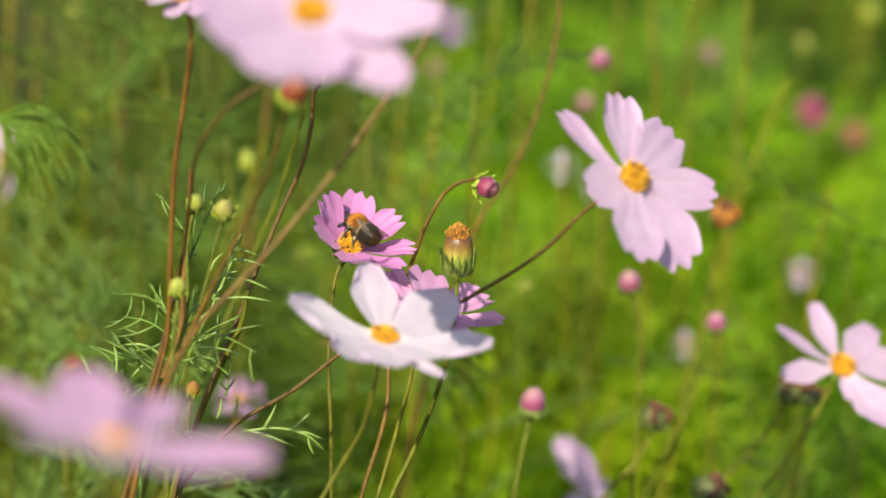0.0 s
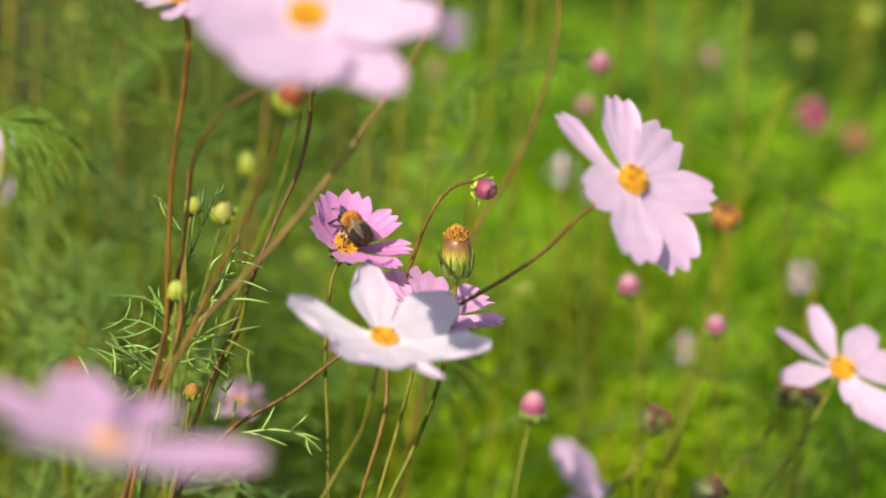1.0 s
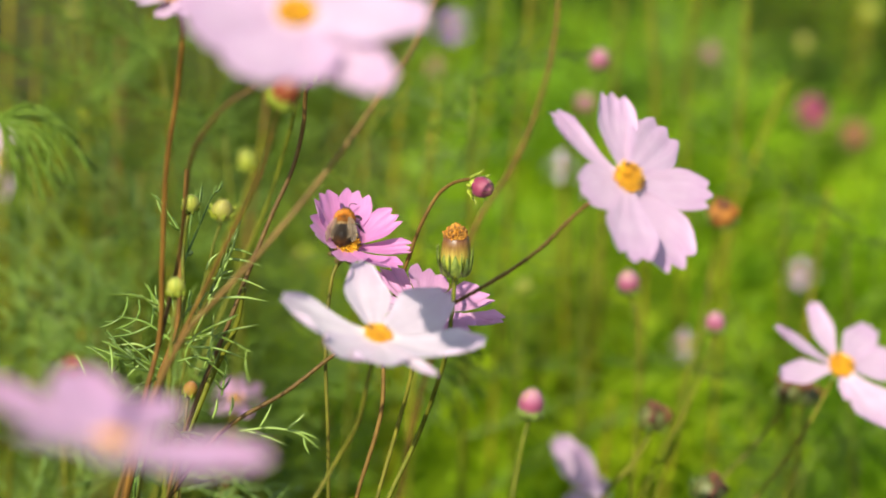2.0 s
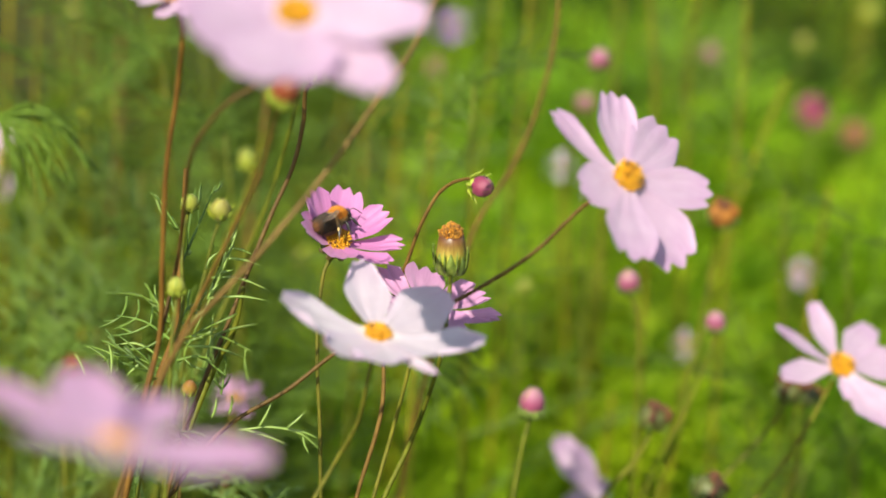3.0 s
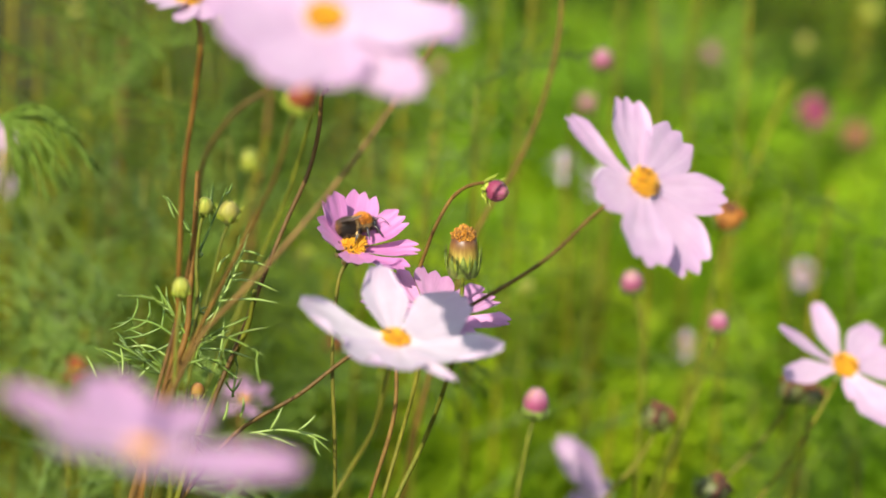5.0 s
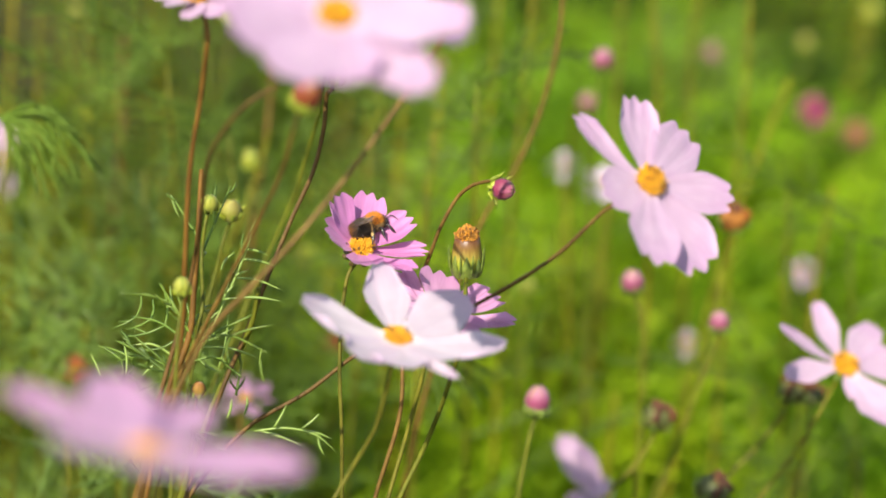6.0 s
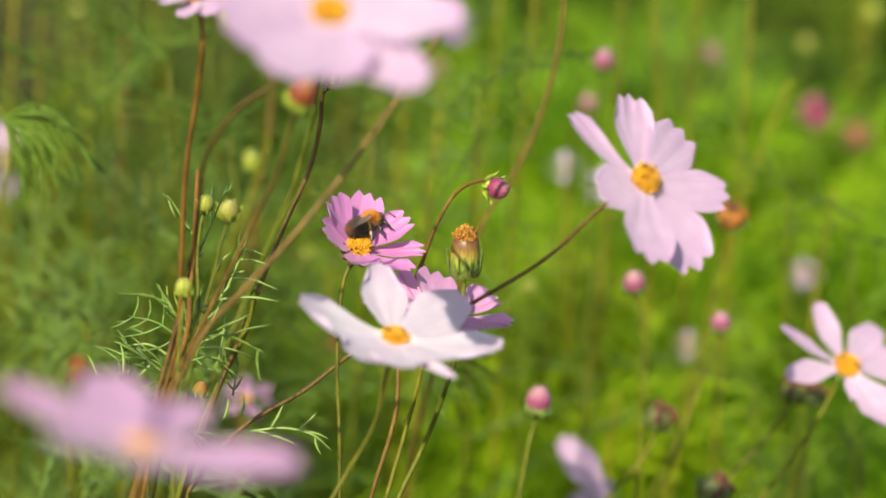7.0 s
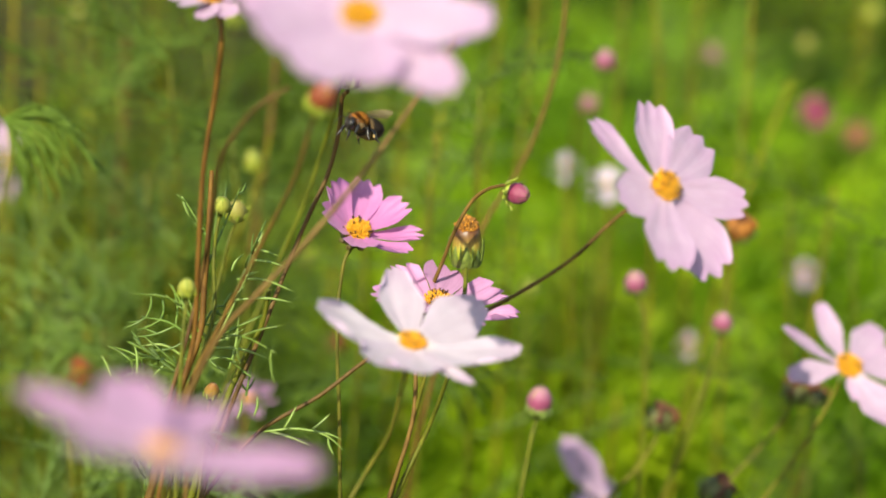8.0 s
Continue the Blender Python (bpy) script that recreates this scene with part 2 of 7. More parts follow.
def leaf_part(parent, base, root, tip, sag, mat, seed, pairs=5, reach=0.45, r=0.00045, fork=0.7, name="leaf", sides=4):
    """Feathery leaf: a thin rib with thread-like leaflets, some forked."""
    rng = random.Random(seed)
    a, c = Vector(root) - Vector(base), Vector(tip) - Vector(base)
    mid = (a + c) * 0.5 + Vector((0, 0, sag))
    rib = spline([a, mid, c], 6)
    size = (c - a).length
    pieces = [tube(rib, [r * (1.25 - 0.7 * i / 12) for i in range(13)], 5)]
    plane = Vector((rng.uniform(-1, 1), rng.uniform(-0.4, 0.4), rng.uniform(-0.6, 1))).normalized()
    for k in range(pairs):
        i = 2 + round(k * 9 / max(1, pairs - 1)) if pairs > 1 else 6
        d = (rib[min(i + 1, 12)] - rib[max(i - 1, 0)]).normalized()
        s = plane.cross(d).normalized()
        for side in (-1, 1):
            if rng.random() < 0.08:
                continue
            ln = size * reach * (1 - 0.45 * k / pairs) * rng.uniform(0.7, 1.2)
            go = (d * rng.uniform(0.5, 0.9) + s * side + Vector((rng.uniform(-0.3, 0.3), rng.uniform(-0.3, 0.3), rng.uniform(-0.2, 0.25)))).normalized()
            end = rib[i] + go * ln + d * ln * 0.25
            path = spline([rib[i], rib[i] + go * ln * 0.5, end], 3)
            pieces.append(tube(path, [r * q for q in (0.9, 1, 1, 0.95, 0.85, 0.7, 0.3)], sides))
            for _ in range(2):
                if rng.random() < fork:
                    j = rng.choice((2, 3, 4))
                    g2 = (go + s * side * rng.uniform(-0.9, 0.9) + d * rng.uniform(0.1, 0.8)).normalized()
                    p = path[j]
                    l2 = ln * rng.uniform(0.3, 0.55)
                    pieces.append(tube(spline([p, p + g2 * l2 * 0.5 + d * l2 * 0.04, p + g2 * l2 + d * l2 * 0.12], 2), [r * q for q in (0.85, 0.9, 0.85, 0.7, 0.3)], sides))
    return link_mesh(name, *joined(pieces), mat, parent)


def cosmos_flower(base, head, normal, petals, stem, mats, label, seed, disc=0.0055, group="", cup=0.10, teeth=0.1, anthers=14, r0=0.0007, hollow=0.05, blunt=0.18, claw=0.3, wedge=0.7, florets=70):
    """Open flower on its stem. petals: rows of azimuth, lift, length and width in degrees and metres, and for some roll and curl."""
    rng = random.Random(seed)
    ob = rooted("cosmos_flower", base, label, "flower", group)
    turn = basis(Vector(head) - Vector(base), normal)
    for az, el, ln, wd, *bent in petals:
        roll, curl = bent or (0.0, 0.0)
        petal_part(ob, turn, az, el, ln, wd, mats["petal"], rng, teeth, cup, hollow, 0.1, claw, blunt, roll, curl, wedge)
    flower_disc(ob, turn @ Matrix.Translation((0, 0, disc * 0.15)), disc, rng, mats.get("disc", MAT["disc"]), MAT["anther"], anthers, 0.5, florets)
    calyx_part(ob, turn @ Matrix.Translation((0, 0, -0.0005)), disc * 0.95, disc * 1.05, mats["calyx"], mats["calyx"], rng, 8, 0.6, 0.3, -0.7)
    stem_part(ob, base, stem, mats["stem"], r0)
    return ob


def flower_bud(base, head, normal, size, stem, mats, label, seed, open_=0.5, group="", lean=0.2, r0=0.0006, flare=0.55):
    """Closed bud: furled petals in a green calyx with narrow bracts."""
    rng = random.Random(seed)
    ob = rooted("flower_bud", base, label, "flower bud", group)
    turn = basis(Vector(head) - Vector(base), normal)
    r = size * 0.5
    prof = [(r * 0.5, -r * 0.7), (r * 0.92, -r * 0.25), (r, r * 0.25), (r * 0.90, r * 0.85), (r * 0.58, r * 1.35), (r * 0.15, r * 1.58)]
    core = link_mesh("bud_core", *lathe(prof, turn, 20, 0.03, 8), mats["petal"], ob)
    for i in range(6):
        a = i * math.pi / 3 + rng.uniform(-0.2, 0.2)
        rows, faces, uvs = [], [], []
        for u in range(7):
            f = u / 6
            rr, hh = r * 1.05 * math.sin(math.pi * (0.22 + 0.70 * f)) ** 0.8, r * (-0.6 + 2.25 * f)
            for v in range(5):
                b = a + (v / 4 - 0.5) * 1.25 * (1 - 0.55 * f ** 3) + 0.25 * f
                k = rr * (1.0 + 0.05 * math.cos((v / 4 - 0.5) * math.pi)) + 0.03 * r * (v / 4)
                rows.append(turn @ Vector((k * math.cos(b), k * math.sin(b), hh)))
                uvs.append((0.3 + 0.6 * f, v / 4 + i * 0.3))
        for u in range(6):
            for v in range(4):
                q = u * 5 + v
                faces.append((q, q + 1, q + 6, q + 5))
        link_mesh("petal", rows, faces, mats["petal"], ob, uvs=uvs)
    calyx_part(ob, turn @ Matrix.Translation((0, 0, -r * 0.25 + r * open_ * 0.4)), r * 1.0, r * 0.95, mats["calyx"], mats["calyx"], rng, 8, flare, lean)
    stem_part(ob, base, stem, mats["stem"], r0)
    return ob


def seed_head(base, head, normal, radius, height, stem, mats, label, seed, group="", crown=210):
    """Spent flower head: green bracts round a pale barrel, topped by dried florets."""
    rng = random.Random(seed)
    ob = rooted("seed_head", base, label, "seed head", group)
    turn = basis(Vector(head) - Vector(base), normal)
    r, h = radius, height
    prof = [(r * 0.25, -h * 0.5), (r * 0.8, -h * 0.44), (r * 1.0, -h * 0.3), (r * 0.98, -h * 0.08), (r * 0.90, h * 0.1), (r * 0.80, h * 0.24), (r * 0.6, h * 0.27)]
    link_mesh("barrel", *lathe(prof, turn, 24, 0.025, 8), mats["barrel"], ob, "pale yellow-green barrel of papery bracts")
    for i in range(8):
        a = 2 * math.pi * i / 8 + rng.uniform(-0.1, 0.1)
        rows, faces = [], []
        tall = rng.uniform(-0.14, 0.0)
        for u in range(7):
            f = u / 6
            hh = -h * 0.46 + f * h * (0.46 + tall)
            base_r = r * (0.86 + 0.2 * math.sin(math.pi * min(1, f * 0.75 + 0.12)))
            w = 0.40 * (1 - f ** 1.6) + 0.02
            for v in range(5):
                b = a + (v / 4 - 0.5) * 2 * w
                k = base_r * (1.03 + 0.05 * (1 - abs(v / 2 - 1)))
                rows.append(turn @ Vector((k * math.cos(b), k * math.sin(b), hh)))
        for u in range(6):
            for v in range(4):
                q = u * 5 + v
                faces.append((q, q + 1, q + 6, q + 5))
        link_mesh("inner_bract", rows, faces, mats["calyx"], ob)
    for i in range(8):
        a = 2 * math.pi * (i + 0.5) / 8 + rng.uniform(-0.2, 0.2)
        d = Vector((math.cos(a), math.sin(a), 0))
        o = rng.uniform(1.12, 1.3)
        pts = [turn @ (d * r * 0.5 + Vector((0, 0, -h * 0.46))), turn @ (d * r * 1.06 + Vector((0, 0, -h * 0.34))), turn @ (d * r * o + Vector((0, 0, -h * 0.12))), turn @ (d * r * o * 1.02 + Vector((0, 0, h * rng.uniform(0.02, 0.18))))]
        link_mesh("bract", *tube(spline(pts, 3), [r * f for f in (0.05, 0.08, 0.09, 0.09, 0.08, 0.07, 0.06, 0.05, 0.03, 0.01)], 5), mats["calyx"], ob)
    pieces = []
    for i in range(crown):
        q = math.sqrt((i + 0.5) / crown)
        a = i * 2.39996
        c = turn @ Vector((r * 0.78 * q * math.cos(a), r * 0.78 * q * math.sin(a), h * (0.24 + 0.19 * (1 - q * q)) + rng.uniform(-0.02, 0.02) * h))
        out = turn.to_3x3() @ Vector((0.55 * q * math.cos(a) + rng.uniform(-0.4, 0.4), 0.55 * q * math.sin(a) + rng.uniform(-0.4, 0.4), 1.2))
        rr = r * rng.uniform(0.045, 0.095)
        pieces.append(lathe([(rr * 0.45, -rr * 3.5), (rr * 0.5, 0), (rr * 0.95, rr * 1.2), (rr * rng.uniform(0.2, 0.9), rr * rng.uniform(1.6, 3.2))], basis(c, out), 5))
    link_mesh("floret_crown", *joined(pieces), mats["crown"], ob, "dried orange-brown florets", smooth=False)
    stem_part(ob, base, stem, mats["stem"], 0.0008)
    return ob


def withered_head(base, head, normal, radius, stem, mats, label, seed):
    """Dark seed head with shrivelled petals hanging on it."""
    rng = random.Random(seed)
    ob = rooted("withered_flower", base, label, "withered flower", "withered flowers")
    turn = basis(Vector(head) - Vector(base), normal)
    r = radius
    link_mesh("receptacle", *lathe([(r * 0.3, -r), (r * 0.85, -r * 0.7), (r, 0), (r * 0.8, r * 0.5), (r * 0.5, r * 0.7)], turn, 16, 0.08, 7), mats["calyx"], ob)
    for i in range(3):
        a = 2 * math.pi * i / 3 + rng.uniform(-0.5, 0.5)
        d = Vector((math.cos(a), math.sin(a), 0))
        tip = d * r * rng.uniform(-0.1, 0.9) + Vector((0, 0, r * rng.uniform(0.7, 1.2)))
        pts = [turn @ (d * r * 0.8 + Vector((0, 0, -r * 0.2))), turn @ (d * r * 1.0 + Vector((0, 0, r * 0.45))), turn @ tip]
        link_mesh("shrivelled_petal", *tube(spline(pts, 3), [r * f for f in (0.14, 0.2, 0.24, 0.24, 0.22, 0.16, 0.06)], 5, 0.5), mats["petal"], ob)
    for i in range(7):
        a = 2 * math.pi * i / 7 + rng.uniform(-0.3, 0.3)
        d = Vector((math.cos(a), math.sin(a), 0))
        pts = [turn @ (d * r * 0.4 + Vector((0, 0, -r * 0.95))), turn @ (d * r * 1.05 + Vector((0, 0, -r * 0.6))), turn @ (d * r * rng.uniform(1.05, 1.35) + Vector((0, 0, r * rng.uniform(-0.2, 0.5))))]
        link_mesh("bract", *tube(spline(pts, 3), [r * f for f in (0.1, 0.15, 0.17, 0.16, 0.13, 0.09, 0.03)], 5), mats.get("bract", mats["calyx"]), ob)
    florets = [bead(turn @ Vector((r * 0.5 * math.cos(k * 2.4) * math.sqrt(k / 16), r * 0.5 * math.sin(k * 2.4) * math.sqrt(k / 16), r * 0.75)), r * 0.16, turn.to_3x3() @ Vector((0, 0, 1))) for k in range(16)]
    link_mesh("floret_crown", *joined(florets), mats["crown"], ob)
    stem_part(ob, base, stem, mats["stem"], 0.0008)
    return ob


def stalk(base, pts, mat, label, leaves=(), seed=0, r0=0.0009, r1=0.0018, group=""):
    """A bare or leafy stalk that runs out of view."""
    ob = rooted("plant_stalk", base, label, "plant stalk", group)
    stem_part(ob, base, pts, mat, r0, r1)
    for i, (root, tip, sag, pairs) in enumerate(leaves):
        leaf_part(ob, base, root, tip, sag, MAT["leaf"], seed * 37 + i, pairs)
    return ob


def cosmos_shoot(base, top, mat, label, seed, count=9, size=0.08, stem_mat="stem_green", r0=0.0007):
    """Leafy shoot: opposite pairs of feathery leaves up a thin stem."""
    rng = random.Random(seed)
    ob = rooted("cosmos_shoot", base, label, "cosmos shoot", "leafy shoots")
    b, t = Vector(base), Vector(top)
    mid = b.lerp(t, 0.6) + Vector((rng.uniform(-0.02, 0.02), rng.uniform(-0.02, 0.02), 0))
    path = spline([t, mid, b - Vector((0, 0, 0.01))], 8)
    stem_part(ob, base, [t, mid, b - Vector((0, 0, 0.01))], MAT[stem_mat], r0, 0.0018)
    for i in range(count):
        q = path[min(14, int(i * 0.8))]
        a = rng.uniform(0, 6.283)
        ln = size * rng.uniform(0.7, 1.25) * (0.6 + 0.5 * i / count)
        tip = q + Vector((math.cos(a) * ln, math.sin(a) * ln, ln * rng.uniform(0.05, 0.75)))
        leaf_part(ob, base, q, tip, ln * rng.uniform(0.0, 0.12), mat, seed * 91 + i, 5, 0.42, 0.00055, 0.75, sides=3)
    return ob


def leaflet_part(parent, base, pts, r=0.0005, mat="leaflet"):
    """A single thread-like leaflet through given points, tapered to its tip."""
    path = spline([Vector(p) - Vector(base) for p in pts], 5)
    n = len(path) - 1
    return link_mesh("leaflet", *tube(path, [r * (0.75 + 0.35 * math.sin(math.pi * i / n)) * (1 - 0.75 * (i / n) ** 4) for i in range(n + 1)], 6), MAT[mat], parent)


def drooping_leaf(parent, base, root, tips, r, mat, seed):
    """Broad feathery leaf: long threads that arch over from one root, each forked near its end."""
    rng = random.Random(seed)
    a = Vector(root) - Vector(base)
    pieces = []
    for tip in tips:
        c = Vector(tip) - Vector(base)
        mid = a.lerp(c, 0.5) + Vector((0, 0, 0.22 * (c - a).length))
        path = spline([a, mid, c], 6)
        pieces.append(tube(path, [r * (1.1 - 0.05 * i) for i in range(13)], 5))
        for i in (4, 6, 7, 9, 10):
            d = (path[i + 1] - path[i - 1]).normalized()
            go = (d + Vector((rng.uniform(-0.6, 0.6), rng.uniform(-0.4, 0.4), rng.uniform(-0.8, 0.1)))).normalized()
            ln = (c - a).length * rng.uniform(0.2, 0.4)
            pieces.append(tube(spline([path[i], path[i] + go * ln * 0.5 + d * ln * 0.05, path[i] + go * ln - Vector((0, 0, ln * 0.15))], 3), [r * q for q in (0.8, 0.9, 0.9, 0.9, 0.8, 0.6, 0.2)], 4))
    return link_mesh("leaf", *joined(pieces), mat, parent)


# ---- the bumblebee ----
def ellipsoid(c, r, rows=14, sides=20, turn=None, squeeze=None):
    verts, faces = [], []
    for i in range(rows + 1):
        th = math.pi * i / rows
        for k in range(sides):
            a = 2 * math.pi * k / sides
            p = Vector((math.cos(th), math.sin(th) * math.cos(a), math.sin(th) * math.sin(a)))
            if squeeze:
                f = squeeze(p.x)
                p = Vector((p.x, p.y * f, p.z * f))
            p = Vector((p.x * r[0], p.y * r[1], p.z * r[2]))
            if turn:
                p = turn @ p
            verts.append(p + Vector(c))
    for i in range(rows):
        for k in range(sides):
            k2 = (k + 1) % sides
            faces.append((i * sides + k, i * sides + k2, (i + 1) * sides + k2, (i + 1) * sides + k))
    return verts, faces


def fur(c, r, count, length, rng, keep=lambda p: True, turn=None):
    """Fine hairs over an ellipsoid, each a thin three-sided spike that leans backward."""
    verts, faces = [], []
    for i in range(count):
        z = 1 - 2 * (i + 0.5) / count
        a = i * 2.39996
        s = math.sqrt(1 - z * z)
        p = Vector((z, s * math.cos(a), s * math.sin(a)))
        if not keep(p):
            continue
        n = Vector((p.x / r[0], p.y / r[1], p.z / r[2])).normalized()
        q = Vector((p.x * r[0], p.y * r[1], p.z * r[2]))
        n = (n + Vector((-0.35, rng.uniform(-0.35, 0.35), rng.uniform(-0.35, 0.35)))).normalized()
        if turn:
            q, n = turn @ q, turn @ n
        q += Vector(c)
        ln = length * rng.uniform(0.6, 1.25)
        t = n.orthogonal().normalized()
        b = n.cross(t)
        w = 0.00004
        k = len(verts)
        verts += [q + t * w, q - t * 0.5 * w + b * 0.87 * w, q - t * 0.5 * w - b * 0.87 * w, q + n * ln]
        faces += [(k, k + 1, k + 3), (k + 1, k + 2, k + 3), (k + 2, k, k + 3)]
    return verts, faces


def wing_mesh(length, width, side, thick=0.00003):
    """Wing blade with rounded tip, lying backward from its root at the origin; veins are raised tubes."""
    nu, nv = 12, 6
    verts, faces = [], []
    for layer in (thick, -thick):
        for i in range(nu):
            u = i / (nu - 1)
            w = width * (0.12 + 0.88 * math.sin(math.pi * min(0.93, 0.08 + 0.86 * u)) ** 0.7)
            for j in range(nv):
                v = j / (nv - 1)
                verts.append(Vector((-u * length, side * (0.35 * width * u * 0.3 + (v - 0.25) * w), layer + 0.0002 * math.sin(u * 5 + v * 3))))
    m = nu * nv
    for i in range(nu - 1):
        for j in range(nv - 1):
            q = i * nv + j
            faces += [(q, q + 1, q + nv + 1, q + nv), (m + q, m + q + nv, m + q + nv + 1, m + q + 1)]
    return verts, faces


def wing_veins(length, width, side):
    out = []
    for v0, v1 in ((-0.22, -0.16), (-0.1, 0.1), (0.02, 0.4), (0.1, 0.62)):
        pts = [Vector((-length * f, side * (0.1 * width * f + (v0 + (v1 - v0) * f) * width * (0.3 + 0.7 * math.sin(math.pi * min(0.8, 0.1 + f)))), 0.0001)) for f in (0.0, 0.35, 0.7, 0.95)]
        out.append(tube(spline(pts, 3), 0.00005, 4))
    return joined(out)


def bumblebee(m, size=1.0):
    """Bumblebee facing +x: furry ginger thorax, dark banded abdomen, folded smoky wings, six legs."""
    rng = random.Random(5)
    bee = new("bumblebee")
    bee.empty_display_size = 0.01
    tagged(bee, "bumblebee with ginger furry thorax and dark banded abdomen", "bumblebee")
    tip = Matrix.Rotation(radians(9), 3, "Y")
    thorax = link_mesh("thorax", *ellipsoid((0.0023, 0, 0.0010), (0.0027, 0.0029, 0.0026)), MAT["bee_dark"], bee)
    link_mesh("thorax_fur", *fur((0.0023, 0, 0.0010), (0.0027, 0.0029, 0.0026), 7500, 0.0013, rng, lambda p: p.z > -0.25 and p.x > -0.8), MAT["fur_ginger"], thorax, "dense ginger fur")
    link_mesh("side_fur", *fur((0.0023, 0, 0.0008), (0.0027, 0.0029, 0.0026), 6500, 0.0014, rng, lambda p: p.z <= -0.2 or p.x < -0.7), MAT["fur_pale"], thorax, "pale straw-coloured fur")
    ac, ar = (-0.0030, 0, 0.0000), (0.0046, 0.0033, 0.0030)
    abdomen = link_mesh("abdomen", *ellipsoid(ac, ar, 20, 24, tip, lambda x: 1.0 + 0.02 * math.cos(x * 26)), MAT["abdomen"], bee, "dark glossy abdomen with faint bands")
    link_mesh("abdomen_fur", *fur(ac, ar, 10000, 0.0013, rng, lambda p: p.x > -0.9 and not 0.28 < p.x < 0.50, tip), MAT["fur_dark"], abdomen, "short black and brown fur")
    link_mesh("band_fur", *fur(ac, ar, 12000, 0.0013, rng, lambda p: 0.28 < p.x < 0.50 or (p.z < -0.7 and p.x > -0.4), tip), MAT["fur_pale"], abdomen, "pale band of fur")
    link_mesh("tail_fur", *fur(ac, ar, 4600, 0.0014, rng, lambda p: p.x < -0.72, tip), MAT["fur_tail"], abdomen, "ginger fur on tail and belly edge")
    head = link_mesh("head", *ellipsoid((0.0058, 0, -0.0004), (0.0015, 0.0019, 0.0021), 10, 16), MAT["bee_dark"], bee)
    link_mesh("face_fur", *fur((0.0058, 0, -0.0002), (0.0015, 0.0019, 0.0021), 800, 0.0009, rng), MAT["fur_dark"], head)
    for s in (-1, 1):
        link_mesh("eye", *ellipsoid((0.0062, s * 0.0016, -0.0003), (0.0008, 0.0006, 0.0013), 8, 12), MAT["bee_eye"], head)
        pts = [Vector((0.0071, s * 0.0007, 0.0006)), Vector((0.0088, s * 0.0014, 0.0013)), Vector((0.0098, s * 0.0022, 0.0001)), Vector((0.0108, s * 0.0030, -0.0016))]
        link_mesh("antenna", *tube(spline(pts, 3), 0.00016, 5), MAT["bee_dark"], head)
    link_mesh("tongue", *tube([Vector((0.0068, 0, -0.0016)), Vector((0.0072, 0, -0.0034)), Vector((0.0070, 0, -0.0046))], [0.0003, 0.0002, 0.0001], 5), MAT["bee_dark"], head)
    # legs: thigh, shin with pollen brush, thin foot
    for s in (-1, 1):
        for x, out, back, drop in ((0.0044, 0.0034, 0.0024, 0.0034), (0.0020, 0.0046, -0.0006, 0.0036), (0.0002, 0.0040, -0.0040, 0.0036)):
            a = Vector((x, s * 0.0016, -0.0018))
            knee = Vector((x + back * 0.35, s * (0.0016 + out * 0.6), -0.0012))
            ankle = Vector((x + back * 0.8, s * (0.0016 + out * 0.8), -0.0012 - drop * 0.75))
            toe = Vector((x + back * 1.15, s * (0.0016 + out), -0.0012 - drop * 1.15))
            leg = link_mesh("leg", *tube(spline([a, knee, ankle, toe], 4), [0.0004, 0.00045, 0.0005, 0.0005, 0.00045, 0.0005, 0.00058, 0.00058, 0.00045, 0.0003, 0.00025, 0.0002, 0.00015], 6), MAT["bee_dark"], bee)
            if back < -0.002:
                link_mesh("pollen_basket", *ellipsoid(knee.lerp(ankle, 0.55), (0.0007, 0.0006, 0.0012), 8, 10), MAT["pollen"], leg, "ball of pale pollen")
    wings = []
    for s in (-1, 1):
        for ln, wd, x, z, spread in ((0.0105, 0.0030, 0.0012, 0.0034, 13), (0.0072, 0.0021, -0.0002, 0.0031, 3)):
            w = link_mesh("wing", *wing_mesh(ln, wd, s), MAT["wing"], bee, "smoky translucent wing")
            link_mesh("vein", *wing_veins(ln, wd, s), MAT["bee_dark"], w)
            w.matrix_basis = pose(x * size, s * 0.0023, z * size, s * -8, -4, s * -spread)
            wings.append((w, s, x * size, z * size, spread))
    for me in {o.data for o in bee.children_recursive}:
        me.transform(Matrix.Scale(size, 4))
    bee.matrix_basis = m
    return bee, wings


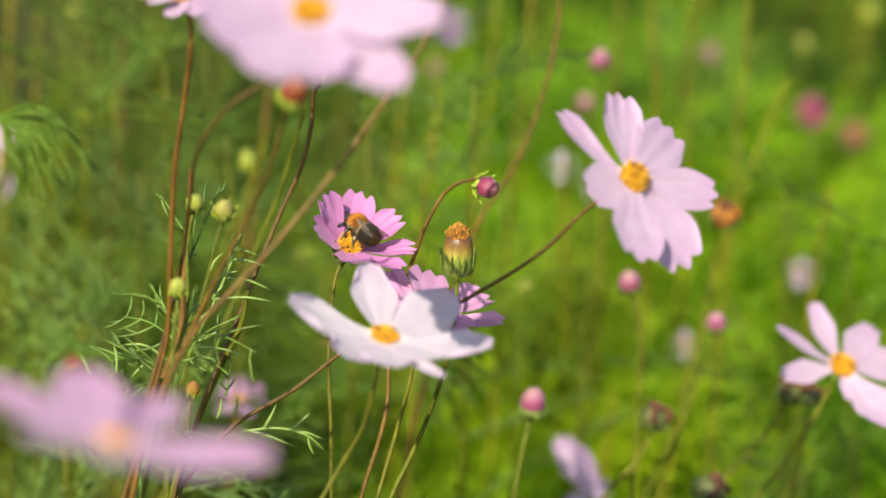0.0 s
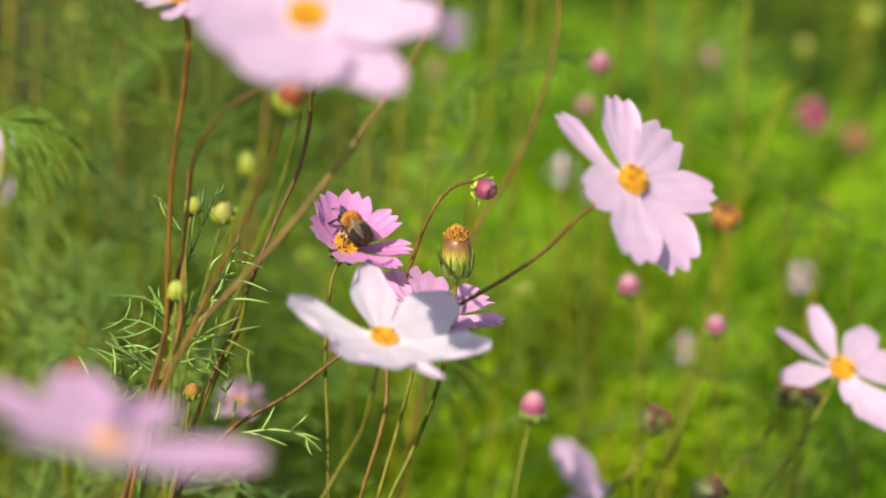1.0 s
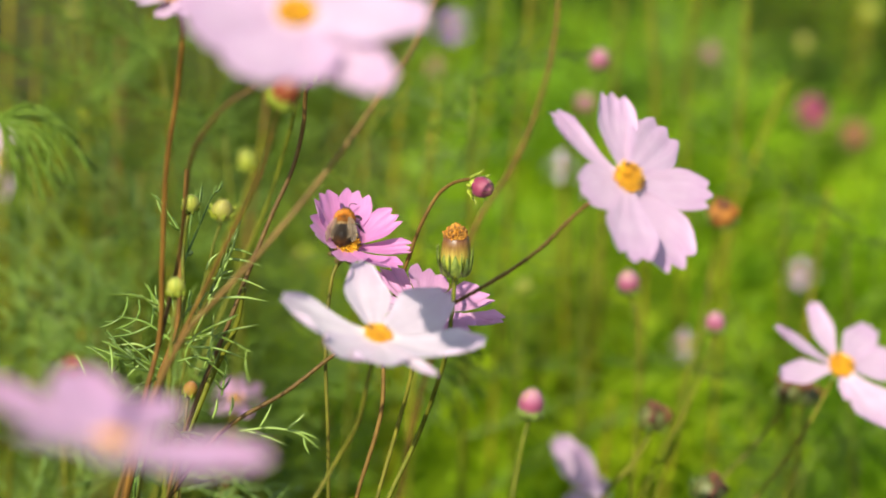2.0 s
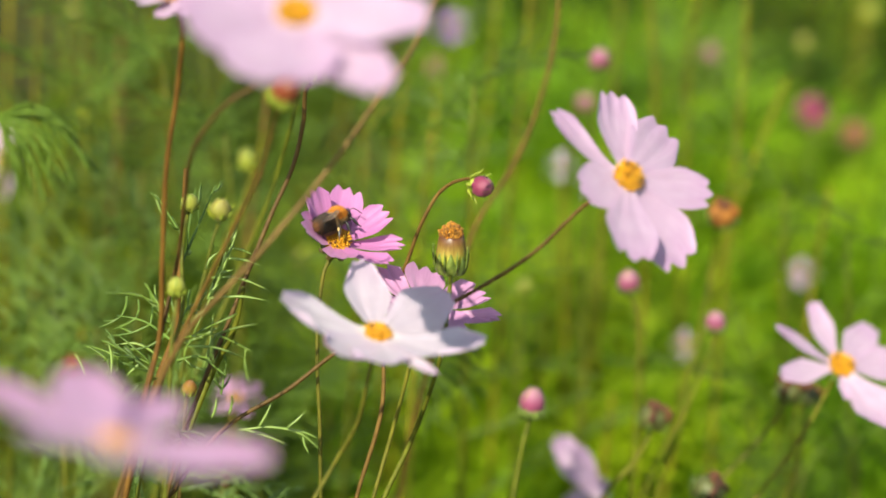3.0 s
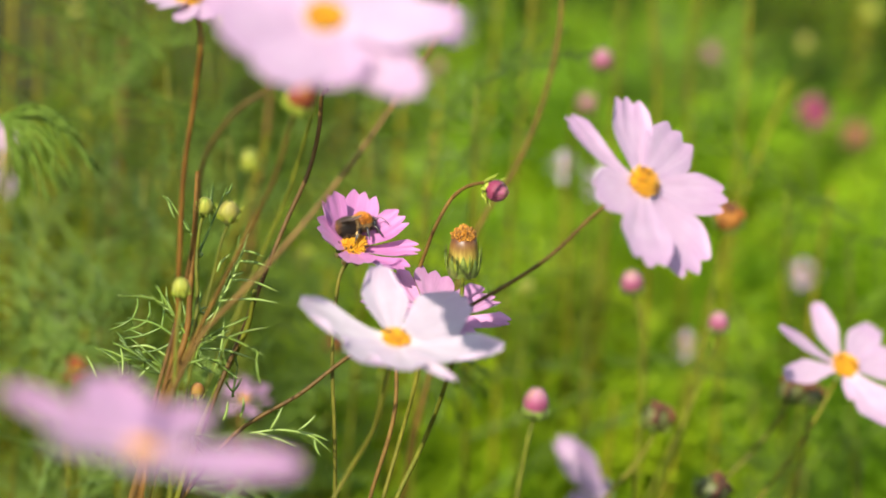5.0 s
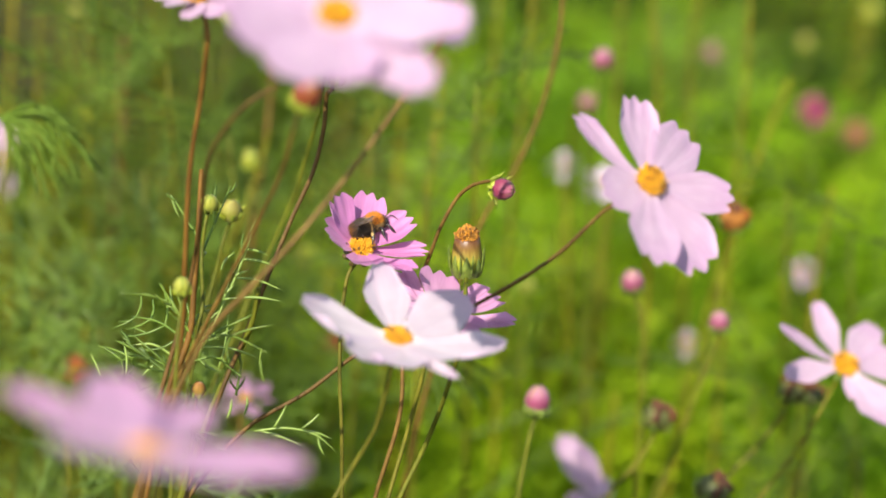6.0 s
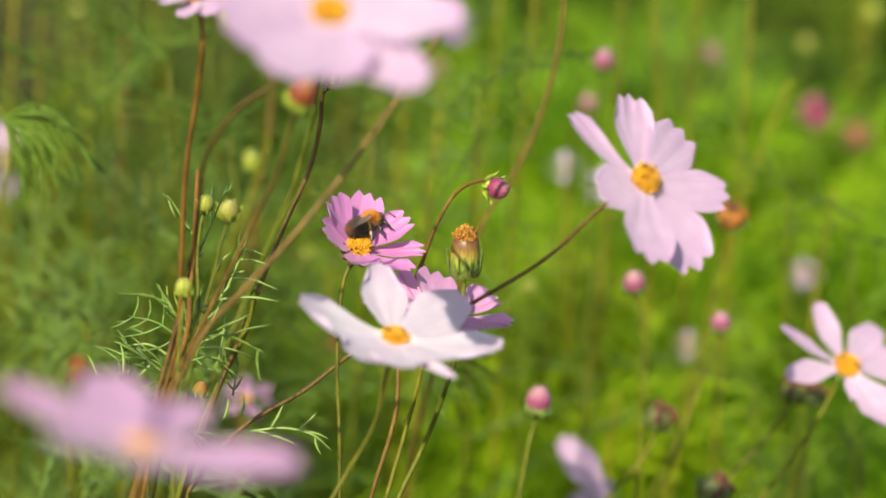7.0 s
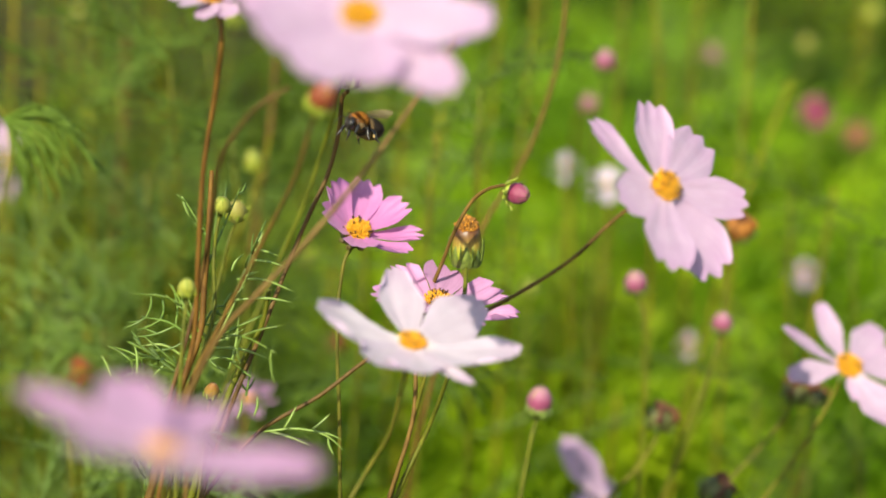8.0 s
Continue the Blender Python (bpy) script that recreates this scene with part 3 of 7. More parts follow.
# ---- the field ----
def leaf_template(seed, size=0.1, r=0.0006):
    """Feathery leaf of flat threads as arrays of corners and quads, along +x."""
    rng = random.Random(seed)
    verts, faces = [], []

    def thread(p, q, sag, w):
        d = (q - p)
        s = d.cross(Vector((rng.uniform(-0.5, 0.5), rng.uniform(-0.5, 0.5), 1))).normalized() * w
        k = len(verts)
        m = (p + q) * 0.5 + Vector((0, 0, sag))
        for c, f in ((p, 0.8), (m, 1.0), (q, 0.25)):
            verts.append(c - s * f)
            verts.append(c + s * f)
        faces.append((k, k + 1, k + 3, k + 2))
        faces.append((k + 2, k + 3, k + 5, k + 4))

    rib = spline([Vector((0, 0, 0)), Vector((size * 0.5, 0, size * 0.10)), Vector((size, 0, -size * 0.05))], 4)
    for a, b in zip(rib[:-1:2], rib[2::2]):
        thread(a, b, 0, r * 1.2)
    for k in range(6):
        p = rib[min(8, 1 + k)]
        for s in (-1, 1):
            ln = size * (0.55 - 0.05 * k) * rng.uniform(0.7, 1.2)
            d = Vector((rng.uniform(0.5, 0.9), s * rng.uniform(0.6, 1.0), rng.uniform(-0.35, 0.4))).normalized()
            q = p + d * ln
            thread(p, q, 0.05 * ln, r)
            for _ in range(2):
                f = rng.uniform(0.3, 0.7)
                d2 = (d + Vector((rng.uniform(0, 0.8), rng.uniform(-0.7, 0.7), rng.uniform(-0.4, 0.4)))).normalized()
                thread(p.lerp(q, f), p.lerp(q, f) + d2 * ln * rng.uniform(0.3, 0.5), 0.02 * ln, r * 0.9)
    return np.array([tuple(v) for v in verts]), np.array(faces)


def scatter(name, templates, places, mat):
    """Many leaves as one mesh. places: (x, y, z, heading, pitch, size)."""
    vs, fs, n = [], [], 0
    for i, (x, y, z, yaw, pitch, size) in enumerate(places):
        tv, tf = templates[i % len(templates)]
        m = np.array((Matrix.Rotation(yaw, 3, "Z") @ Matrix.Rotation(pitch, 3, "Y") @ Matrix.Rotation((i * 2.4) % 6.28, 3, "X")))
        vs.append(tv @ m.T * size + np.array((x, y, z)))
        fs.append(tf + n)
        n += len(tv)
    v, f = np.concatenate(vs), np.concatenate(fs)
    me = bpy.data.meshes.new(name)
    me.vertices.add(len(v))
    me.vertices.foreach_set("co", v.astype(np.float32).ravel())
    me.loops.add(f.size)
    me.loops.foreach_set("vertex_index", f.astype(np.int32).ravel())
    me.polygons.add(len(f))
    me.polygons.foreach_set("loop_start", np.arange(0, f.size, 4, dtype=np.int32))
    me.update(calc_edges=True)
    me.materials.append(mat)
    return new(name, me)


def ground_sheet():
    """Soil and low growth out to the horizon, gently uneven near the flowers."""
    bm = bmesh.new()
    steps = [-400, -120, -40, -15, -6] + [-3 + 0.3 * i for i in range(31)] + [9, 15, 40, 120, 400, 1200]
    grid = [[bm.verts.new((x, y + 1, 0.02 * noise.noise(Vector((x, y, 0)) * 1.3) - 0.01 if abs(x) < 10 and abs(y) < 10 else -0.01)) for x in steps] for y in steps]
    for i in range(len(steps) - 1):
        for j in range(len(steps) - 1):
            bm.faces.new((grid[i][j], grid[i][j + 1], grid[i + 1][j + 1], grid[i + 1][j]))
    me = bpy.data.meshes.new("ground")
    bm.to_mesh(me)
    bm.free()
    me.materials.append(MAT["soil"])
    return tagged(new("ground", me), "dark brown garden soil under the cosmos plants", "ground", kind="structure")


# ---- colours ----
MAT = {
    "pale": petal_material("petal_pale_pink", (0.575, 0.42, 0.565), (0.555, 0.37, 0.55), (0.86, 0.74, 0.84), (0.78, 0.62, 0.72)),
    "white": petal_material("petal_blush_white", (0.65, 0.58, 0.66), (0.62, 0.49, 0.62), (0.90, 0.82, 0.88), (0.84, 0.76, 0.76)),
    "pink": petal_material("petal_pink", (0.60, 0.23, 0.50), (0.61, 0.25, 0.52), (0.86, 0.70, 0.84), (0.68, 0.24, 0.54)),
    "rose": petal_material("petal_rose_pink", (0.60, 0.31, 0.53), (0.58, 0.28, 0.52), (0.82, 0.68, 0.80), (0.70, 0.34, 0.58)),
    "pinkpale": petal_material("petal_mauve_pink", (0.56, 0.33, 0.52), (0.54, 0.295, 0.50), (0.80, 0.66, 0.78), (0.78, 0.5, 0.6)),
    "red": petal_material("petal_crimson", (0.25, 0.004, 0.11), (0.31, 0.007, 0.14), (0.5, 0.15, 0.3), (0.45, 0.02, 0.12)),
    "rust": petal_material("petal_faded", (0.24, 0.09, 0.06), (0.28, 0.12, 0.08), (0.75, 0.5, 0.6), (0.40, 0.14, 0.10)),
    "bud": petal_material("petal_bud_rose", (0.31, 0.045, 0.11), (0.48, 0.16, 0.25), (0.85, 0.55, 0.62), (0.5, 0.3, 0.2)),
    "bud_pale": petal_material("petal_bud_pale", (0.37, 0.085, 0.18), (0.60, 0.34, 0.45), (0.66, 0.30, 0.42), (0.5, 0.4, 0.2)),
    "bud_orange": petal_material("petal_bud_orange", (0.28, 0.062, 0.016), (0.34, 0.11, 0.03), (0.6, 0.3, 0.2), (0.5, 0.3, 0.1)),
    "bud_amber": petal_material("petal_bud_amber", (0.38, 0.27, 0.03), (0.36, 0.12, 0.03), (0.75, 0.35, 0.25), (0.5, 0.3, 0.1)),
    "bud_cream": petal_material("petal_bud_cream", (0.34, 0.35, 0.06), (0.42, 0.36, 0.10), (0.62, 0.58, 0.3), (0.5, 0.5, 0.1)),
    "bud_green": petal_material("petal_bud_green", (0.42, 0.46, 0.06), (0.50, 0.50, 0.10), (0.85, 0.85, 0.6), (0.3, 0.4, 0.05)),
    "disc": mottled("disc_yellow", (0.60, 0.24, 0.008), (0.82, 0.46, 0.02), 900, 0.6, 0.15, 0.4, own=0.25, islands=True),
    "anther": mottled("anther_brown", (0.03, 0.010, 0.007), (0.10, 0.035, 0.018), 1500, 0.6),
    "stem_green": mottled("stem_green", (0.06, 0.072, 0.008), (0.14, 0.15, 0.016), 500, 0.5, 0.0, 0.4, (1, 1, 0.15), gloss=0.12),
    "stem_olive": mottled("stem_olive", (0.080, 0.084, 0.010), (0.17, 0.155, 0.020), 500, 0.5, 0.0, 0.4, (1, 1, 0.15), gloss=0.12),
    "stem_brown": mottled("stem_red_brown", (0.090, 0.050, 0.013), (0.175, 0.105, 0.025), 500, 0.5, 0.0, 0.4, (1, 1, 0.15), gloss=0.12),
    "stem_moss": mottled("stem_moss", (0.10, 0.10, 0.006), (0.20, 0.18, 0.010), 300, 0.6, 0.0, 0.3, (1, 1, 0.15), gloss=0.12),
    "stem_dark": mottled("stem_dark_red_brown", (0.085, 0.042, 0.012), (0.165, 0.092, 0.023), 500, 0.5, 0.0, 0.4, (1, 1, 0.15), gloss=0.12),
    "stem_grey": mottled("stem_grey_brown", (0.11, 0.066, 0.026), (0.20, 0.128, 0.050), 500, 0.5, 0.0, 0.4, (1, 1, 0.15), gloss=0.12),
    "stem_tan": mottled("stem_tan", (0.092, 0.052, 0.013), (0.17, 0.10, 0.025), 500, 0.5, 0.0, 0.4, (1, 1, 0.15), gloss=0.12),
    "calyx": mottled("calyx_green", (0.08, 0.13, 0.02), (0.20, 0.28, 0.05), 700, 0.5, 0.15, 0.3),
    "calyx_ruddy": mottled("calyx_ruddy_green", (0.09, 0.06, 0.02), (0.17, 0.13, 0.03), 700, 0.5, 0.1, 0.3),
    "calyx_lime": mottled("calyx_lime", (0.25, 0.34, 0.03), (0.42, 0.50, 0.06), 700, 0.5, 0.25, 0.3),
    "calyx_dark": mottled("calyx_dark", (0.03, 0.036, 0.010), (0.13, 0.15, 0.035), 700, 0.6, 0.0, 0.5),
    "crown": mottled("dried_orange", (0.10, 0.026, 0.006), (0.70, 0.33, 0.035), 900, 0.8, 0.0, 0.5, own=0.5, islands=True),
    "withered": mottled("withered_brown", (0.035, 0.014, 0.006), (0.20, 0.065, 0.018), 500, 0.8, 0.1, 0.6),
    "mauve": petal_material("petal_mauve", (0.34, 0.18, 0.46), (0.36, 0.19, 0.48), (0.80, 0.66, 0.78), (0.5, 0.3, 0.5)),
    "withered_orange": mottled("withered_orange", (0.20, 0.06, 0.008), (0.46, 0.18, 0.02), 500, 0.8, 0.1, 0.6),
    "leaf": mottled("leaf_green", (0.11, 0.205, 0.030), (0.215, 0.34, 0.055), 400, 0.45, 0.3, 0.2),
    # dull leaf, painted darker still for shade on the left and low right
    "leaf_dull_shade": mottled("leaf_dull_shade_green", (0.072, 0.137, 0.018), (0.155, 0.245, 0.036), 400, 0.5, 0.3, 0.2, gloss=0.1),
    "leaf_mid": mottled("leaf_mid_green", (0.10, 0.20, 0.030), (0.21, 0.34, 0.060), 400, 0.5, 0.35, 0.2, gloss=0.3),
    # sunlight behind the flowers is put into this lime green
    "leaf_lime_sun": mottled("leaf_lime_sun_green", (0.20, 0.31, 0.012), (0.36, 0.47, 0.025), 400, 0.5, 0.4, 0.2, gloss=0.25),
    "leaflet": mottled("leaflet_pale_green", (0.16, 0.25, 0.045), (0.25, 0.36, 0.08), 200, 0.4, 0.2, 0.1, own=0.12),
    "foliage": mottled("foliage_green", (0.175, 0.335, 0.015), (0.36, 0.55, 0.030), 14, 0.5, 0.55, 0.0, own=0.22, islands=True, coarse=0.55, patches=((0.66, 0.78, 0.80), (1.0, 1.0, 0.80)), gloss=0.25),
    # brighter copy of foliage; sunlight behind the flowers is put into its lime
    "foliage_sun_tone": mottled("foliage_lime_sun_green", (0.29, 0.44, 0.018), (0.50, 0.65, 0.036), 14, 0.5, 0.55, 0.0, own=0.22, islands=True, coarse=0.55, patches=((0.70, 0.80, 0.80), (1.0, 1.0, 0.80)), gloss=0.25),
    # dull copy of foliage; left and deep field shade is in its colour
    "foliage_shade_tone": mottled("foliage_dull_shade_green", (0.072, 0.135, 0.011), (0.15, 0.225, 0.020), 14, 0.5, 0.5, 0.0, own=0.35, islands=True, coarse=0.55, patches=((0.50, 0.62, 0.75), (1.0, 1.0, 0.80)), gloss=0.1),
    "foliage_far": mottled("foliage_far_green", (0.13, 0.25, 0.012), (0.27, 0.41, 0.024), 5, 0.6, 0.40, 0.0, own=0.35, islands=True, gloss=0.1),
    "field_stem": mottled("field_stem", (0.15, 0.14, 0.008), (0.28, 0.23, 0.012), 40, 0.6, 0.0, 0.0, own=0.4, islands=True, gloss=0.15),
    "soil": mottled("soil", (0.024, 0.026, 0.010), (0.055, 0.058, 0.020), 30, 0.9, 0.0, 0.6, depth=0.01, gloss=0.08),
    "bee_dark": mottled("chitin_black", (0.010, 0.008, 0.007), (0.028, 0.022, 0.018), 1500, 0.35, coat=0.3),
    "bee_eye": mottled("eye_black", (0.006, 0.005, 0.005), (0.012, 0.01, 0.01), 1500, 0.15, coat=0.6),
    "abdomen": mottled("abdomen_black", (0.008, 0.007, 0.007), (0.028, 0.022, 0.02), 900, 0.32, 0.0, 0.3, (0.4, 1, 1)),
    "fur_ginger": mottled("fur_ginger", (0.46, 0.15, 0.012), (0.78, 0.32, 0.03), 900, 0.7, 0.25, 0.0, islands=True),
    "fur_pale": mottled("fur_straw", (0.34, 0.22, 0.09), (0.60, 0.42, 0.20), 900, 0.7, 0.25, 0.0, islands=True),
    "fur_dark": mottled("fur_black", (0.014, 0.009, 0.007), (0.06, 0.034, 0.02), 900, 0.7, 0.1, 0.0, islands=True),
    "fur_tail": mottled("fur_tail", (0.14, 0.05, 0.012), (0.30, 0.12, 0.03), 900, 0.7, 0.25, 0.0, islands=True),
    "pollen": mottled("pollen_cream", (0.45, 0.28, 0.08), (0.65, 0.45, 0.16), 1800, 0.9),
}


def wing_material():
    """Clear brownish membrane with a sheen."""
    m, nt, out = material("wing_membrane")
    p = nt.nodes.new("ShaderNodeBsdfPrincipled")
    c = ramp(nt, noise_node(nt, 500, 3.0), [(0.3, (0.26, 0.19, 0.13)), (0.7, (0.48, 0.39, 0.29))])
    nt.links.new(c, p.inputs["Base Color"])
    p.inputs["Roughness"].default_value = 0.34
    p.inputs["Coat Weight"].default_value = 1.0
    p.inputs["Coat Roughness"].default_value = 0.22
    clear = nt.nodes.new("ShaderNodeBsdfTransparent")
    clear.inputs[0].default_value = (0.93, 0.88, 0.82, 1)
    mix = nt.nodes.new("ShaderNodeMixShader")
    mix.inputs[0].default_value = 0.17
    nt.links.new(clear.outputs[0], mix.inputs[1])
    nt.links.new(p.outputs[0], mix.inputs[2])
    nt.links.new(mix.outputs[0], out.inputs[0])
    return m


MAT["wing"] = wing_material()
PALE = {"petal": MAT["pale"], "calyx": MAT["calyx"], "stem": MAT["stem_olive"]}
WHITE = {"petal": MAT["white"], "calyx": MAT["calyx"], "stem": MAT["stem_olive"]}
ROSE = {"petal": MAT["rose"], "calyx": MAT["calyx_ruddy"], "stem": MAT["stem_olive"]}
PINK = {"petal": MAT["pink"], "calyx": MAT["calyx_ruddy"], "stem": MAT["stem_olive"]}
RED = {"petal": MAT["red"], "calyx": MAT["calyx_dark"], "stem": MAT["stem_green"]}
RUST = {"petal": MAT["rust"], "calyx": MAT["calyx_dark"], "stem": MAT["stem_olive"]}
BUD = {"petal": MAT["bud"], "calyx": MAT["calyx_lime"], "stem": MAT["stem_green"]}
BUD_PALE = {"petal": MAT["bud_pale"], "calyx": MAT["calyx"], "stem": MAT["stem_green"]}
BUD_ARCH = {"petal": MAT["bud"], "calyx": MAT["calyx_lime"], "stem": MAT["stem_brown"]}
BUD_ORANGE = {"petal": MAT["bud_orange"], "calyx": MAT["calyx_lime"], "stem": MAT["stem_tan"]}
BUD_AMBER = {"petal": MAT["bud_amber"], "calyx": MAT["calyx_lime"], "stem": MAT["stem_olive"]}
BUD_CREAM = {"petal": MAT["bud_cream"], "calyx": MAT["calyx_lime"], "stem": MAT["stem_green"]}
BUD_GREEN = {"petal": MAT["bud_green"], "calyx": MAT["calyx_lime"], "stem": MAT["stem_green"]}
SEED = {"barrel": barrel_material(), "calyx": MAT["calyx"], "crown": MAT["crown"], "stem": MAT["stem_green"]}
DEAD = {"calyx": MAT["calyx_dark"], "bract": MAT["calyx"], "petal": MAT["withered"], "crown": MAT["withered"], "stem": MAT["stem_olive"]}
PALE_BROWN = {"petal": MAT["pale"], "calyx": MAT["calyx"], "stem": MAT["stem_brown"]}
PINKPALE = {"petal": MAT["pinkpale"], "calyx": MAT["calyx"], "stem": MAT["stem_brown"]}
BUD_FL = {"petal": MAT["bud_orange"], "calyx": MAT["calyx"], "stem": MAT["stem_olive"]}
BUD_ARCH2 = {"petal": MAT["calyx_dark"], "calyx": MAT["calyx"], "stem": MAT["stem_tan"]}
MAUVE = {"petal": MAT["mauve"], "calyx": MAT["calyx"], "stem": MAT["stem_olive"]}
DEAD_PALE = {"calyx": MAT["withered_orange"], "bract": MAT["calyx"], "petal": MAT["withered_orange"], "crown": MAT["withered"], "stem": MAT["stem_green"]}
PALE_GREEN = {"petal": MAT["pale"], "calyx": MAT["calyx"], "stem": MAT["stem_green"]}
PALE_DARK = {"petal": MAT["pale"], "calyx": MAT["calyx"], "stem": MAT["stem_dark"]}


# ---- the plants ----
bee_flower = cosmos_flower((-0.0428, 0.7202, 0.0000), (-0.0356, 0.7977, 0.9286), (0.1005, -0.4148, 0.9044),
    [(143, 36, 0.0225, 0.0132, 10, 0.2), (83, 18, 0.0251, 0.0138, 3.8, -0.05), (34, 8.0, 0.024, 0.0135, -5.3, 0.12), (3.9, -6, 0.0265, 0.0092, -10, 0.1), (-40.1, 8.2, 0.0271, 0.0101, -17.2, 0.143), (-79.8, 25.1, 0.019, 0.0143, -6.7, 0.032), (-161.7, 37.2, 0.0204, 0.0145, -7.1, 0.103)],
    [(-0.0362, 0.8002, 0.9232), (-0.0395, 0.7963, 0.9198), (-0.0419, 0.7921, 0.9095), (-0.0432, 0.7833, 0.8877), (-0.0425, 0.7764, 0.8625), (-0.0425, 0.7712, 0.8363), (-0.0425, 0.7665, 0.8067), (-0.0426, 0.7601, 0.7561), (-0.0426, 0.7514, 0.6698), (-0.0427, 0.7396, 0.5229), (-0.0428, 0.7235, 0.2728), (-0.0428, 0.7202, -0.0100)],
    PINK, "pink cosmos flower with jagged petals and yellow centre", 3, disc=0.0056, cup=0.05, teeth=0.12, anthers=18, hollow=0.1, blunt=0.05, claw=0.36, wedge=1.1, florets=130)
rear_flower = cosmos_flower((-0.0989, 0.6649, 0.0000), (-0.0076, 0.7760, 0.9123), (0.0995, -0.2554, 0.9617),
    [(135.3, -9.7, 0.0245, 0.0132, 15.3, 0.262), (84.7, 1.5, 0.0254, 0.0167, 14.7, -0.061), (26.9, -14.7, 0.028, 0.017, -10.4, 0.208), (-19.1, -7.1, 0.0307, 0.0095, -5.5, 0.267), (-45.8, 12.7, 0.0265, 0.0133), (-83.1, 15.2, 0.0265, 0.0133), (-121.0, 25.9, 0.0265, 0.0133), (-170, 10, 0.0265, 0.0133)],
    [(-0.0081, 0.7775, 0.9065), (-0.0107, 0.7724, 0.8927), (-0.0179, 0.7711, 0.8628), (-0.0247, 0.7622, 0.8407), (-0.0314, 0.7534, 0.8128), (-0.0407, 0.7413, 0.7641), (-0.0533, 0.7247, 0.6799), (-0.0706, 0.7020, 0.5353), (-0.0942, 0.6711, 0.2878), (-0.0989, 0.6649, -0.0100)],
    ROSE, "pink cosmos flower half hidden behind a paler bloom", 4, disc=0.0052, cup=0.05, teeth=0.13, hollow=0.1, blunt=0.05, claw=0.4, wedge=1.2)
white_flower = cosmos_flower((-0.1826, 0.6170, 0.0000), (-0.0200, 0.7071, 0.9314), (0.1842, -0.1601, 0.9698),
    [(104.5, 10.4, 0.0372, 0.019, 6.5, 0.034), (-167, 11.5, 0.0378, 0.0215, -6.2, 0.17), (-119.2, 13, 0.0325, 0.022, -2.9, 0.05), (-87.6, 12.5, 0.029, 0.022, 4.8, 0.046), (-54, 11.0, 0.0365, 0.0060, 8, 0.03), (-21.2, 16.6, 0.0395, 0.024, -0.1, 0.041), (47.0, 13.2, 0.0377, 0.0207, 28.2, -0.15)],
    [(-0.0211, 0.7081, 0.9255), (-0.0232, 0.7066, 0.9167), (-0.0272, 0.7098, 0.8979), (-0.0365, 0.7128, 0.8788), (-0.0444, 0.7076, 0.8659), (-0.0567, 0.6996, 0.8398), (-0.0738, 0.6884, 0.7930), (-0.0973, 0.6730, 0.7110), (-0.1297, 0.6518, 0.5688), (-0.1738, 0.6228, 0.3238), (-0.1826, 0.6170, -0.0100)],
    WHITE, "large blush-white cosmos flower with yellow centre", 5, disc=0.0047, cup=0.08, teeth=0.04, blunt=0.4, wedge=0.8)
right_flower = cosmos_flower((-0.2857, 0.6824, 0.0000), (0.0654, 0.7369, 0.9783), (0.3497, -0.6749, 0.6498),
    [(167.1, -11.5, 0.0341, 0.0124, 21.6, 0.194), (116.5, -13.9, 0.0351, 0.0179, 13.5, 0.124), (72.2, -8.9, 0.0355, 0.0215, 1.3, -0.119), (18.0, 0.0, 0.0328, 0.0157, 6.0, -0.02), (-33.7, -8.9, 0.0364, 0.025, 0.8, 0.091), (-75.4, 14.8, 0.0362, 0.021, -8.0, 0.031), (-132.5, 15, 0.0238, 0.0190, -1.1, 0.022)],
    [(0.0633, 0.7409, 0.9744), (0.0532, 0.7478, 0.9652), (0.0353, 0.7507, 0.9458), (0.0084, 0.7554, 0.9253), (-0.0175, 0.7672, 0.9066), (-0.0371, 0.7829, 0.8921), (-0.0563, 0.7775, 0.8786), (-0.0797, 0.7721, 0.8654), (-0.0968, 0.7647, 0.8470), (-0.1133, 0.7575, 0.8229), (-0.1364, 0.7475, 0.7786), (-0.1685, 0.7335, 0.6993), (-0.2128, 0.7142, 0.5601), (-0.2736, 0.6877, 0.3184), (-0.2857, 0.6824, -0.0100)],
    PALE_BROWN, "pale pink cosmos flower facing out on a long arching stem", 6, disc=0.0054, cup=0.03, teeth=0.08, blunt=0.14, wedge=0.9)
corner_flower = cosmos_flower((-0.0346, 0.8000, 0.0000), (0.1748, 0.9078, 0.8273), (0.2004, -0.5928, 0.7800),
    [(171.9, 16.0, 0.0373, 0.0085, 14, 0.05), (112.5, -12, 0.0365, 0.0125, 4, 0.06), (62, -9, 0.0345, 0.017, 0, -0.05), (-52, 15, 0.044, 0.022, 10, 0.1), (-153.5, 11.9, 0.0335, 0.0125, -5.1, -0.025), (23.1, -7.4, 0.036, 0.018), (-78.9, 7.9, 0.018, 0.0054)],
    [(0.1736, 0.9113, 0.8227), (0.1696, 0.9042, 0.8186), (0.1552, 0.8948, 0.7952), (0.1366, 0.8855, 0.7722), (0.1216, 0.8780, 0.7473), (0.1005, 0.8675, 0.7021), (0.0714, 0.8529, 0.6217), (0.0313, 0.8329, 0.4813), (-0.0236, 0.8054, 0.2384), (-0.0346, 0.8000, -0.0100)],
    PALE, "pale pink cosmos flower with narrow petals and orange centre", 7, disc=0.0056, cup=0.05, teeth=0.06, blunt=0.3, wedge=1.0)
